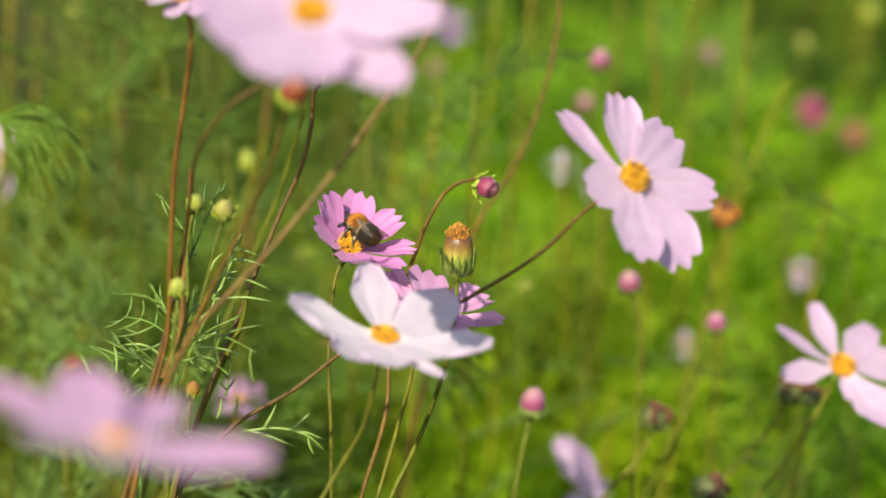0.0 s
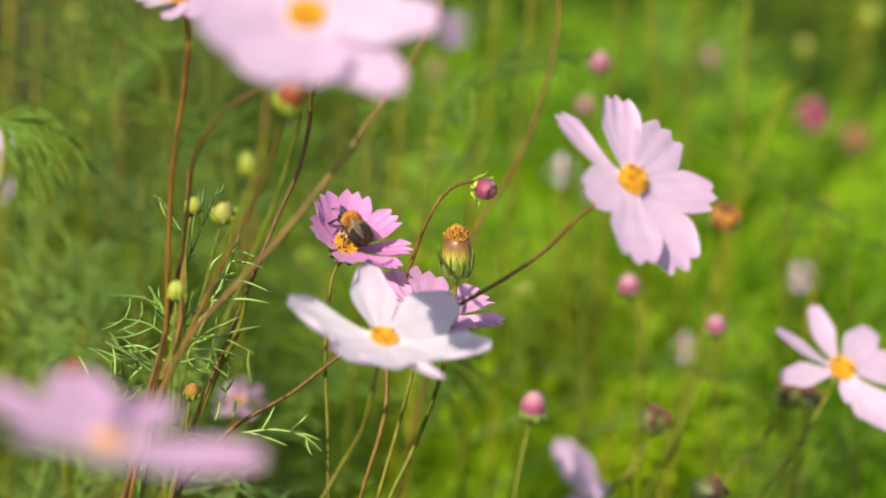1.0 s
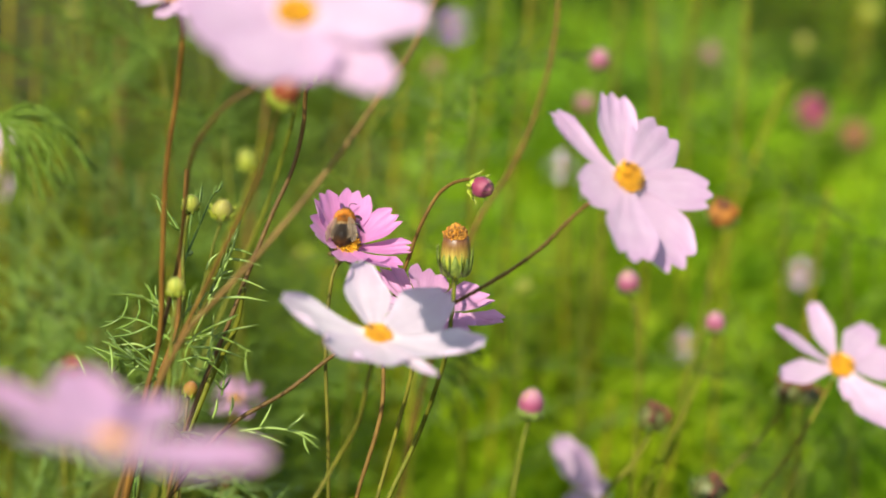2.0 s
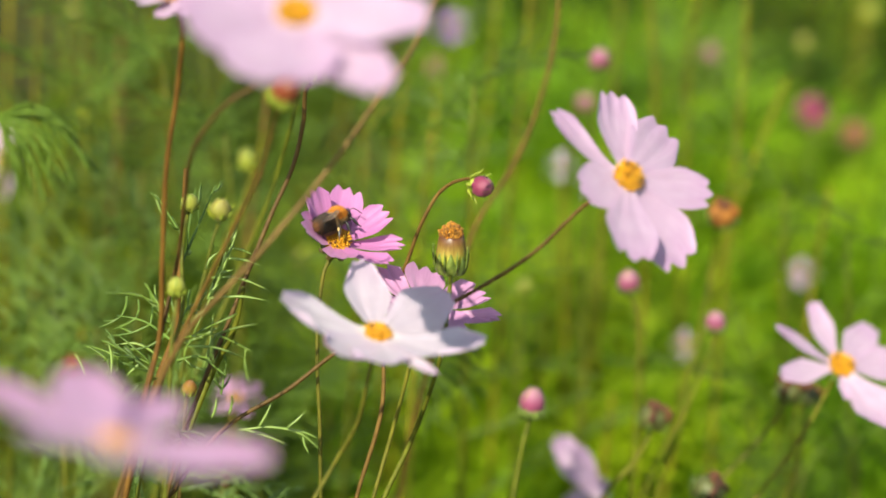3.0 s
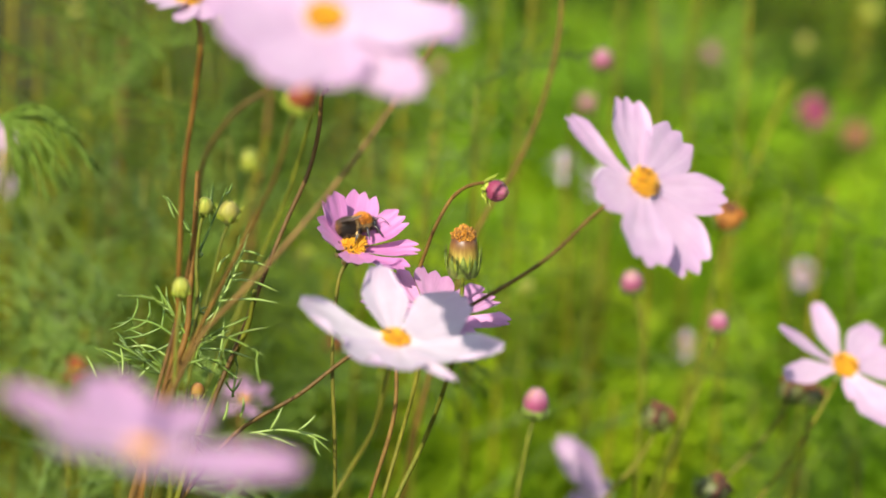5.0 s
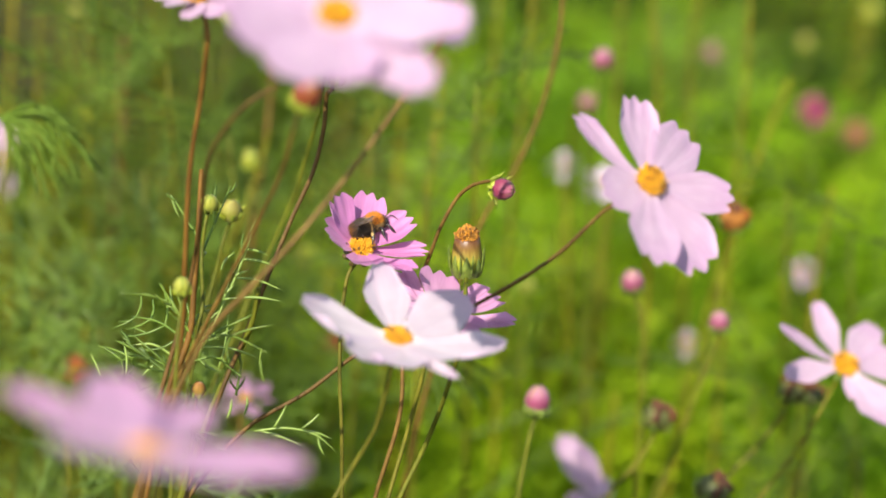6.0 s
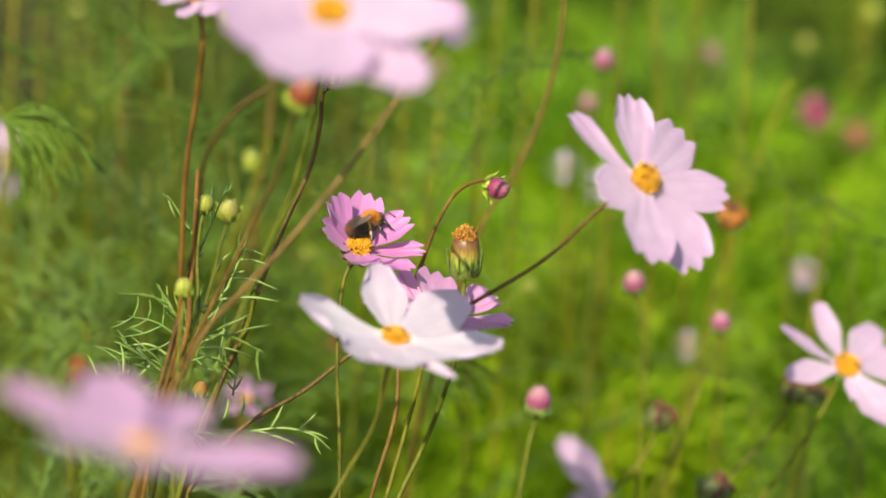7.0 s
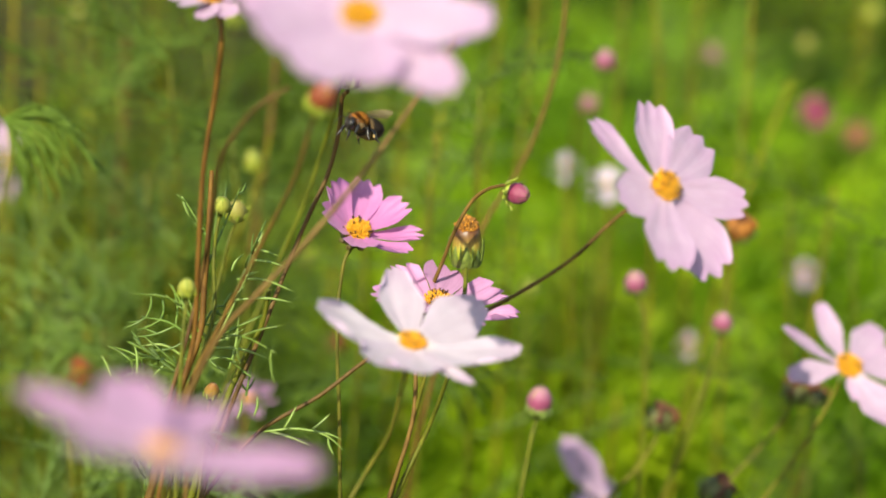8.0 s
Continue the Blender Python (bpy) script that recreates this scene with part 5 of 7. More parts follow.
hidden_bud = flower_bud((-0.1908, 0.6738, 0.0000), (-0.0463, 0.8224, 0.9897), (0.1048, 0.0618, 0.9926), 0.0094, [(-0.0468, 0.8221, 0.9846), (-0.0489, 0.8274, 0.9809), (-0.0503, 0.8287, 0.9680), (-0.0542, 0.8264, 0.9516), (-0.0629, 0.8190, 0.9334), (-0.0722, 0.8045, 0.9135), (-0.0791, 0.7908, 0.8983), (-0.0846, 0.7761, 0.8886), (-0.0920, 0.7690, 0.8709), (-0.1009, 0.7604, 0.8436), (-0.1132, 0.7486, 0.7955), (-0.1300, 0.7324, 0.7120), (-0.1531, 0.7102, 0.5682), (-0.1845, 0.6799, 0.3214), (-0.1908, 0.6738, -0.0100)],
    BUD_ARCH2, "dark green bud on a long brown stem", 50, open_=0.9, r0=0.0009)
field_bud_0 = flower_bud((0.1668, 1.4018, 0.0000), (0.1880, 1.5342, 0.7761), (0.0000, -0.1737, 0.9848), 0.011, [(0.1880, 1.5352, 0.7701), (0.1864, 1.5267, 0.7577), (0.1825, 1.5015, 0.6951), (0.1811, 1.4924, 0.6666), (0.1791, 1.4799, 0.6172), (0.1764, 1.4629, 0.5322), (0.1728, 1.4397, 0.3867), (0.1678, 1.4081, 0.1382), (0.1668, 1.4018, -0.0100)],
    BUD_PALE, "dull pink bud far back in the field", 60)
field_bud_1 = flower_bud((0.2323, 1.4047, 0.0000), (0.2535, 1.5371, 0.7834), (0.0000, -0.1737, 0.9848), 0.0085, [(0.2535, 1.5380, 0.7788), (0.2519, 1.5297, 0.7650), (0.2479, 1.5044, 0.7025), (0.2465, 1.4954, 0.6739), (0.2446, 1.4829, 0.6245), (0.2419, 1.4659, 0.5395), (0.2382, 1.4427, 0.3940), (0.2333, 1.4110, 0.1455), (0.2323, 1.4047, -0.0100)],
    BUD_CREAM, "cream bud far back in the field", 61)
field_bud_2 = flower_bud((0.0640, 1.1562, 0.0000), (0.0843, 1.2835, 0.8231), (0.0000, -0.1737, 0.9848), 0.009, [(0.0843, 1.2844, 0.8182), (0.0830, 1.2773, 0.8076), (0.0797, 1.2560, 0.7548), (0.0782, 1.2469, 0.7263), (0.0763, 1.2344, 0.6769), (0.0736, 1.2174, 0.5919), (0.0700, 1.1942, 0.4464), (0.0650, 1.1626, 0.1979), (0.0640, 1.1562, -0.0100)],
    BUD_PALE, "small dull pink bud in the field", 62)
field_bud_3 = flower_bud((0.0230, 0.9807, 0.0000), (0.0428, 1.1049, 0.7814), (0.0000, -0.1737, 0.9848), 0.008, [(0.0428, 1.1057, 0.7771), (0.0417, 1.0994, 0.7676), (0.0387, 1.0804, 0.7207), (0.0373, 1.0713, 0.6922), (0.0353, 1.0589, 0.6428), (0.0326, 1.0419, 0.5578), (0.0290, 1.0186, 0.4123), (0.0240, 0.9870, 0.1638), (0.0230, 0.9807, -0.0100)],
    BUD_GREEN, "lime bud in the field", 63)
field_bud_4 = flower_bud((-0.1133, 0.9134, 0.0000), (-0.0938, 1.0356, 0.8769), (0.0000, -0.1737, 0.9848), 0.0085, [(-0.0938, 1.0364, 0.8723), (-0.0949, 1.0305, 0.8642), (-0.0976, 1.0132, 0.8212), (-0.0991, 1.0041, 0.7927), (-0.1010, 0.9916, 0.7433), (-0.1037, 0.9746, 0.6583), (-0.1073, 0.9514, 0.5128), (-0.1123, 0.9198, 0.2643), (-0.1133, 0.9134, -0.0100)],
    BUD_GREEN, "yellow-green bud among the stems", 64)
field_bud_5 = flower_bud((0.2787, 1.4129, 0.0000), (0.2999, 1.5453, 0.8036), (0.0000, -0.1737, 0.9848), 0.009, [(0.2999, 1.5462, 0.7988), (0.2983, 1.5379, 0.7852), (0.2943, 1.5126, 0.7227), (0.2929, 1.5035, 0.6942), (0.2910, 1.4911, 0.6447), (0.2883, 1.4741, 0.5598), (0.2846, 1.4509, 0.4143), (0.2797, 1.4192, 0.1658), (0.2787, 1.4129, -0.0100)],
    BUD_GREEN, "yellow-green bud at the top of the field", 65)
field_bud_6 = flower_bud((-0.1115, 0.6204, 0.0000), (-0.0930, 0.7365, 0.9373), (0.0000, -0.1737, 0.9848), 0.0055, [(-0.0930, 0.7370, 0.9343), (-0.0938, 0.7328, 0.9281), (-0.0958, 0.7201, 0.8968), (-0.0972, 0.7110, 0.8682), (-0.0992, 0.6986, 0.8188), (-0.1019, 0.6816, 0.7339), (-0.1055, 0.6584, 0.5883), (-0.1105, 0.6267, 0.3398), (-0.1115, 0.6204, -0.0100)],
    BUD_GREEN, "tiny lime bud on the leafy plant", 66)
field_bud_7 = flower_bud((-0.0268, 1.3980, 0.0000), (-0.0056, 1.5305, 0.7669), (0.0000, -0.1737, 0.9848), 0.01, [(-0.0056, 1.5314, 0.7614), (-0.0071, 1.5230, 0.7485), (-0.0111, 1.4978, 0.6859), (-0.0125, 1.4887, 0.6574), (-0.0145, 1.4762, 0.6080), (-0.0172, 1.4592, 0.5230), (-0.0208, 1.4360, 0.3775), (-0.0258, 1.4044, 0.1290), (-0.0268, 1.3980, -0.0100)],
    BUD, "dull rose bud in the field", 67)
field_bud_8 = flower_bud((-0.1050, 1.2876, 0.0000), (-0.0889, 1.3879, 0.6808), (0.0000, -0.1737, 0.9848), 0.013, [(-0.0889, 1.3891, 0.6738), (-0.0904, 1.3809, 0.6636), (-0.0941, 1.3572, 0.6050), (-0.0955, 1.3481, 0.5764), (-0.0975, 1.3357, 0.5270), (-0.1001, 1.3186, 0.4420), (-0.1038, 1.2954, 0.2965), (-0.1050, 1.2876, -0.0100)],
    BUD_CREAM, "pale cream bud in the field", 68)
field_bud_9 = flower_bud((-0.1423, 1.1287, 0.0000), (-0.1222, 1.2550, 0.8858), (0.0000, -0.1737, 0.9848), 0.009, [(-0.1222, 1.2558, 0.8810), (-0.1234, 1.2489, 0.8709), (-0.1267, 1.2284, 0.8201), (-0.1281, 1.2193, 0.7915), (-0.1301, 1.2069, 0.7421), (-0.1327, 1.1898, 0.6571), (-0.1364, 1.1666, 0.5116), (-0.1413, 1.1350, 0.2631), (-0.1423, 1.1287, -0.0100)],
    BUD_GREEN, "lime bud high in the field", 69)
field_bud_10 = flower_bud((-0.2622, 1.3177, 0.0000), (-0.2414, 1.4480, 0.8298), (0.0000, -0.1737, 0.9848), 0.009, [(-0.2414, 1.4489, 0.8249), (-0.2429, 1.4411, 0.8126), (-0.2466, 1.4174, 0.7540), (-0.2480, 1.4083, 0.7254), (-0.2500, 1.3959, 0.6760), (-0.2526, 1.3788, 0.5910), (-0.2563, 1.3556, 0.4455), (-0.2612, 1.3240, 0.1970), (-0.2622, 1.3177, -0.0100)],
    BUD_CREAM, "cream bud at the field edge", 70)
field_bud_11 = flower_bud((-0.0801, 1.0141, 0.0000), (-0.0601, 1.1394, 0.7332), (0.0000, -0.1737, 0.9848), 0.01, [(-0.0601, 1.1403, 0.7278), (-0.0614, 1.1336, 0.7188), (-0.0645, 1.1138, 0.6700), (-0.0659, 1.1047, 0.6414), (-0.0678, 1.0923, 0.5920), (-0.0705, 1.0753, 0.5070), (-0.0742, 1.0520, 0.3615), (-0.0791, 1.0204, 0.1130), (-0.0801, 1.0141, -0.0100)],
    BUD_ORANGE, "rust-coloured bud behind the flowers", 71)
spent_head = seed_head((-0.1388, 0.6693, 0.0000), (0.0058, 0.7975, 0.9280), (0.0201, 0.0146, 0.9997), 0.0057, 0.021, [(0.0056, 0.7973, 0.9180), (0.0053, 0.7862, 0.9189), (0.0041, 0.7659, 0.9140), (0.0023, 0.7612, 0.9024), (-0.0013, 0.7647, 0.8870), (-0.0094, 0.7703, 0.8608), (-0.0196, 0.7623, 0.8410), (-0.0303, 0.7540, 0.8143), (-0.0451, 0.7425, 0.7668), (-0.0654, 0.7266, 0.6841), (-0.0932, 0.7049, 0.5410), (-0.1312, 0.6752, 0.2951), (-0.1388, 0.6693, -0.0100)],
    SEED, "spent cosmos head with dried orange florets in green bracts", 71)
dead_a = withered_head((-0.1194, 0.8234, 0.0000), (0.0951, 0.9176, 0.7983), (0.1054, -0.1728, 0.9793), 0.0066, [(0.0944, 0.9187, 0.7921), (0.0926, 0.9141, 0.7896), (0.0875, 0.9108, 0.7814), (0.0736, 0.9049, 0.7668), (0.0568, 0.8978, 0.7430), (0.0332, 0.8879, 0.6989), (0.0004, 0.8740, 0.6198), (-0.0448, 0.8549, 0.4809), (-0.1070, 0.8286, 0.2396), (-0.1194, 0.8234, -0.0100)],
    DEAD, "dark withered cosmos head with brown shrivelled petals", 72)
dead_b = withered_head((-0.0119, 0.8821, 0.0000), (0.1296, 0.9796, 0.8716), (0.1078, -0.3171, 0.9422), 0.0066, [(0.1290, 0.9816, 0.8657), (0.1315, 1.0200, 0.8382), (0.1257, 1.0047, 0.8003), (0.1135, 0.9888, 0.7611), (0.0985, 0.9761, 0.7295), (0.0885, 0.9676, 0.7024), (0.0749, 0.9560, 0.6547), (0.0560, 0.9400, 0.5716), (0.0303, 0.9180, 0.4281), (-0.0049, 0.8881, 0.1819), (-0.0119, 0.8821, -0.0100)],
    DEAD_PALE, "orange-brown withered cosmos head on a pale stalk", 73)
dead_c = withered_head((-0.0080, 0.7853, 0.0000), (0.1175, 0.8875, 0.7772), (0.5270, -0.1145, 0.8421), 0.0072, [(0.1139, 0.8883, 0.7715), (0.1118, 0.8841, 0.7687), (0.1056, 0.8790, 0.7561), (0.0954, 0.8706, 0.7291), (0.0813, 0.8590, 0.6815), (0.0620, 0.8430, 0.5985), (0.0355, 0.8212, 0.4552), (-0.0008, 0.7913, 0.2091), (-0.0080, 0.7853, -0.0100)],
    DEAD, "brown withered cosmos head low in the foliage", 74)
dead_d = withered_head((-0.0723, 0.8356, 0.0000), (0.1568, 0.9310, 0.8047), (0.1111, -0.0791, 0.9907), 0.0058, [(0.1562, 0.9314, 0.7993), (0.1535, 0.9278, 0.7969), (0.1433, 0.9226, 0.7839), (0.1267, 0.9159, 0.7673), (0.1094, 0.9089, 0.7438), (0.0851, 0.8991, 0.7000), (0.0513, 0.8855, 0.6214), (0.0046, 0.8666, 0.4828), (-0.0595, 0.8408, 0.2420), (-0.0723, 0.8356, -0.0100)],
    DEAD, "dark green spent head behind a pale flower", 75)
dead_e = withered_head((0.1072, 0.8412, 0.0000), (0.1703, 0.9576, 0.7905), (0.1111, -0.0791, 0.9907), 0.0055, [(0.1697, 0.9580, 0.7854), (0.1685, 0.9514, 0.7752), (0.1619, 0.9396, 0.7459), (0.1569, 0.9307, 0.7177), (0.1501, 0.9184, 0.6687), (0.1408, 0.9016, 0.5842), (0.1280, 0.8787, 0.4391), (0.1106, 0.8474, 0.1911), (0.1072, 0.8412, -0.0100)],
    DEAD, "dark withered head beside a pale flower", 76)
dead_f = withered_head((0.0107, 1.2488, 0.0000), (0.0238, 1.3408, 0.5643), (0.1111, -0.0791, 0.9907), 0.0075, [(0.0230, 1.3413, 0.5572), (0.0231, 1.3338, 0.5471), (0.0208, 1.3185, 0.5091), (0.0195, 1.3094, 0.4806), (0.0177, 1.2969, 0.4311), (0.0152, 1.2799, 0.3462), (0.0118, 1.2567, 0.2007), (0.0107, 1.2488, -0.0100)],
    DEAD, "brown withered head deep in the field", 77)
dead_g = withered_head((0.2091, 1.3902, 0.0000), (0.2245, 1.4900, 0.6668), (0.1111, -0.0791, 0.9907), 0.0072, [(0.2238, 1.4906, 0.6600), (0.2237, 1.4792, 0.6400), (0.2206, 1.4599, 0.5921), (0.2191, 1.4508, 0.5636), (0.2170, 1.4383, 0.5142), (0.2142, 1.4213, 0.4292), (0.2104, 1.3981, 0.2837), (0.2091, 1.3902, -0.0100)],
    DEAD_PALE, "orange-brown withered head deep in the field", 78)
front_stalk = stalk((-0.2243, 0.7609, 0.0000), [(0.0030, 0.7332, 1.0488), (-0.0073, 0.7251, 1.0289), (-0.0194, 0.7185, 1.0124), (-0.0344, 0.7106, 0.9929), (-0.0570, 0.7002, 0.9673), (-0.0723, 0.6987, 0.9506), (-0.0829, 0.7036, 0.9372), (-0.0935, 0.7059, 0.9170), (-0.1046, 0.7083, 0.8905), (-0.1198, 0.7115, 0.8439), (-0.1407, 0.7159, 0.7633), (-0.1691, 0.7221, 0.6246), (-0.2080, 0.7304, 0.3869), (-0.2243, 0.7609, -0.0100)], MAT["stem_grey"], "grey-brown stem crossing in front of the bee flower",
    [], 0, r0=0.0007, r1=0.0010)
back_stalk = stalk((-0.0938, 0.8430, 0.0000), [(0.0526, 0.9894, 0.9760), (0.0508, 0.9818, 0.9572), (0.0450, 0.9719, 0.9326), (0.0331, 0.9605, 0.9045), (0.0167, 0.9506, 0.8799), (0.0040, 0.9382, 0.8494), (-0.0048, 0.9297, 0.8220), (-0.0169, 0.9178, 0.7739), (-0.0336, 0.9016, 0.6904), (-0.0564, 0.8794, 0.5465), (-0.0875, 0.8490, 0.2997), (-0.0938, 0.8430, -0.0100)], MAT["stem_dark"], "olive-brown stem rising out of view",
    [], 0, r0=0.0008, r1=0.0011)
arched_stalk = stalk((-0.1789, 0.6432, 0.0000), [(-0.0585, 0.7061, 1.0223), (-0.0677, 0.7041, 1.0172), (-0.0770, 0.7099, 1.0051), (-0.0842, 0.7247, 0.9883), (-0.0879, 0.7384, 0.9688), (-0.0947, 0.7573, 0.9355), (-0.1004, 0.7482, 0.9129), (-0.1061, 0.7406, 0.8940), (-0.1127, 0.7318, 0.8661), (-0.1218, 0.7196, 0.8174), (-0.1342, 0.7030, 0.7332), (-0.1511, 0.6804, 0.5886), (-0.1743, 0.6494, 0.3410), (-0.1789, 0.6432, -0.0100)], MAT["stem_dark"], "red-brown arching stem of the leafy plant",
    [], 0, r0=0.0006, r1=0.001)
leafy_plant = stalk((-0.1929, 0.6602, 0.0000), [(-0.0934, 0.7945, 0.9608), (-0.0947, 0.7851, 0.9375), (-0.0960, 0.7788, 0.9220), (-0.0976, 0.7718, 0.9045), (-0.1035, 0.7655, 0.8890), (-0.1108, 0.7569, 0.8676), (-0.1182, 0.7481, 0.8399), (-0.1285, 0.7361, 0.7914), (-0.1425, 0.7196, 0.7074), (-0.1616, 0.6971, 0.5630), (-0.1877, 0.6664, 0.3157), (-0.1929, 0.6602, -0.0100)], MAT["stem_dark"], "leafy cosmos stem with feathery thread leaves",
    [((-0.0951, 0.7710, 0.9026), (-0.0673, 0.7508, 0.9061), 0.004, 3), ((-0.0962, 0.7710, 0.9026), (-0.1161, 0.7773, 0.9181), 0.006, 4), ((-0.0972, 0.7702, 0.9006), (-0.1220, 0.7925, 0.9023), 0.003, 4), ((-0.0846, 0.7773, 0.9181), (-0.0752, 0.7859, 0.9395), 0.0, 4), ((-0.0968, 0.7679, 0.8948), (-0.0804, 0.7663, 0.8909), 0.004, 3), ((-0.0976, 0.7718, 0.9045), (-0.0899, 0.7941, 0.9063), 0.004, 3), ((-0.0947, 0.7851, 0.9375), (-0.1039, 0.7906, 0.9511), 0.0, 2), ((-0.0951, 0.7812, 0.9278), (-0.0845, 0.8109, 0.9480), 0.0, 3), ((-0.1035, 0.7655, 0.8890), (-0.1213, 0.7706, 0.9016), 0.0, 3), ((-0.1035, 0.7655, 0.8890), (-0.1143, 0.7458, 0.8937), 0.0, 3), ((-0.1077, 0.7608, 0.8773), (-0.0846, 0.7553, 0.8637), 0.0, 3), ((-0.1014, 0.7663, 0.8909), (-0.1289, 0.7951, 0.8822), 0.004, 5)], 91)
leafy_shoot = stalk((-0.1998, 0.6766, 0.0000), [(-0.0725, 0.7827, 0.9181), (-0.0761, 0.7817, 0.9024), (-0.0840, 0.7807, 0.8865), (-0.0947, 0.7711, 0.8628), (-0.1041, 0.7626, 0.8356), (-0.1172, 0.7509, 0.7877), (-0.1351, 0.7348, 0.7045), (-0.1596, 0.7127, 0.5608), (-0.1931, 0.6826, 0.3143), (-0.1998, 0.6766, -0.0100)], MAT["stem_green"], "green cosmos shoot with long narrow leaflets",
    [((-0.0819, 0.7767, 0.8766), (-0.0797, 0.7815, 0.8885), 0.0, 2)], 92)
leaflet_part(leafy_shoot, (-0.1998, 0.6766, 0.0000), [(-0.0914, 0.7789, 0.9009), (-0.0844, 0.7845, 0.9146), (-0.0774, 0.7908, 0.9303), (-0.0749, 0.7935, 0.9369)])
leaflet_part(leafy_shoot, (-0.1998, 0.6766, 0.0000), [(-0.0792, 0.7940, 0.9292), (-0.0741, 0.7938, 0.9286), (-0.0696, 0.7931, 0.9270)])
leaflet_part(leafy_shoot, (-0.1998, 0.6766, 0.0000), [(-0.0818, 0.7928, 0.9256), (-0.0733, 0.7926, 0.9250), (-0.0665, 0.7918, 0.9230)])
leaflet_part(leafy_shoot, (-0.1998, 0.6766, 0.0000), [(-0.0849, 0.7873, 0.9200), (-0.0749, 0.7872, 0.9198), (-0.0639, 0.7856, 0.9159)])
leaflet_part(leafy_shoot, (-0.1998, 0.6766, 0.0000), [(-0.0862, 0.7811, 0.9142), (-0.0727, 0.7813, 0.9148), (-0.0636, 0.7807, 0.9134)])
leaflet_part(leafy_shoot, (-0.1998, 0.6766, 0.0000), [(-0.0823, 0.7834, 0.9221), (-0.0790, 0.7840, 0.9237), (-0.0764, 0.7843, 0.9243)])
leaflet_part(leafy_shoot, (-0.1998, 0.6766, 0.0000), [(-0.0860, 0.7830, 0.9138), (-0.0843, 0.7839, 0.9162), (-0.0819, 0.7848, 0.9183)])
leaflet_part(leafy_shoot, (-0.1998, 0.6766, 0.0000), [(-0.0791, 0.7938, 0.9307), (-0.0762, 0.7950, 0.9336), (-0.0757, 0.7964, 0.9371)])
leaflet_part(leafy_shoot, (-0.1998, 0.6766, 0.0000), [(-0.0873, 0.7915, 0.9215), (-0.0860, 0.7928, 0.9246), (-0.0824, 0.7941, 0.9278)])
leaflet_part(leafy_shoot, (-0.1998, 0.6766, 0.0000), [(-0.0879, 0.7757, 0.8884), (-0.0856, 0.7786, 0.8957), (-0.0843, 0.7833, 0.9072)])
leaflet_part(leafy_shoot, (-0.1998, 0.6766, 0.0000), [(-0.0939, 0.7752, 0.8974), (-0.0829, 0.7749, 0.8967), (-0.0724, 0.7736, 0.8935)])
leaflet_part(leafy_shoot, (-0.1998, 0.6766, 0.0000), [(-0.1052, 0.7947, 0.9505), (-0.1040, 0.7931, 0.9466), (-0.1023, 0.7916, 0.9429)])
leaflet_part(leafy_shoot, (-0.1998, 0.6766, 0.0000), [(-0.0947, 0.7759, 0.8990), (-0.1021, 0.7795, 0.9080), (-0.1116, 0.7827, 0.9158)])
leaflet_part(leafy_shoot, (-0.1998, 0.6766, 0.0000), [(-0.1026, 0.7830, 0.9065), (-0.1057, 0.7854, 0.9123), (-0.1062, 0.7874, 0.9173)])
leaflet_part(leafy_shoot, (-0.1998, 0.6766, 0.0000), [(-0.0954, 0.7811, 0.8957), (-0.0880, 0.7823, 0.8986), (-0.0820, 0.7835, 0.9016)])
leaflet_part(leafy_shoot, (-0.1998, 0.6766, 0.0000), [(-0.0963, 0.7807, 0.8982), (-0.0921, 0.7830, 0.9041), (-0.0874, 0.7848, 0.9084)])
leaflet_part(leafy_shoot, (-0.1998, 0.6766, 0.0000), [(-0.0743, 0.7643, 0.8678), (-0.0617, 0.7647, 0.8688), (-0.0509, 0.7637, 0.8663), (-0.0441, 0.7616, 0.8610)])
leaflet_part(leafy_shoot, (-0.1998, 0.6766, 0.0000), [(-0.0667, 0.7624, 0.8702), (-0.0640, 0.7641, 0.8743), (-0.0621, 0.7656, 0.8782)])
leaflet_part(leafy_shoot, (-0.1998, 0.6766, 0.0000), [(-0.0563, 0.7630, 0.8694), (-0.0525, 0.7641, 0.8722), (-0.0497, 0.7652, 0.8749)])
leaflet_part(leafy_shoot, (-0.1998, 0.6766, 0.0000), [(-0.0554, 0.7660, 0.8672), (-0.0499, 0.7655, 0.8661), (-0.0453, 0.7648, 0.8643)])
leaflet_part(leafy_shoot, (-0.1998, 0.6766, 0.0000), [(-0.0731, 0.7687, 0.8659), (-0.0656, 0.7679, 0.8639), (-0.0561, 0.7665, 0.8604)])
leaflet_part(leafy_shoot, (-0.1998, 0.6766, 0.0000), [(-0.1227, 0.7764, 0.8857), (-0.1227, 0.7790, 0.8920), (-0.1240, 0.7810, 0.8971)])
leaflet_part(leafy_shoot, (-0.1998, 0.6766, 0.0000), [(-0.1318, 0.7729, 0.8860), (-0.1337, 0.7747, 0.8905), (-0.1358, 0.7761, 0.8940)])
leaflet_part(leafy_shoot, (-0.1998, 0.6766, 0.0000), [(-0.0843, 0.7641, 0.8731), (-0.0830, 0.7653, 0.8763), (-0.0826, 0.7668, 0.8800)])
leaflet_part(leafy_shoot, (-0.1998, 0.6766, 0.0000), [(-0.0779, 0.7643, 0.8744), (-0.0767, 0.7659, 0.8783), (-0.0769, 0.7671, 0.8812)])
leaflet_part(leafy_shoot, (-0.1998, 0.6766, 0.0000), [(-0.0505, 0.7642, 0.8658), (-0.0499, 0.7628, 0.8623), (-0.0482, 0.7616, 0.8593)])
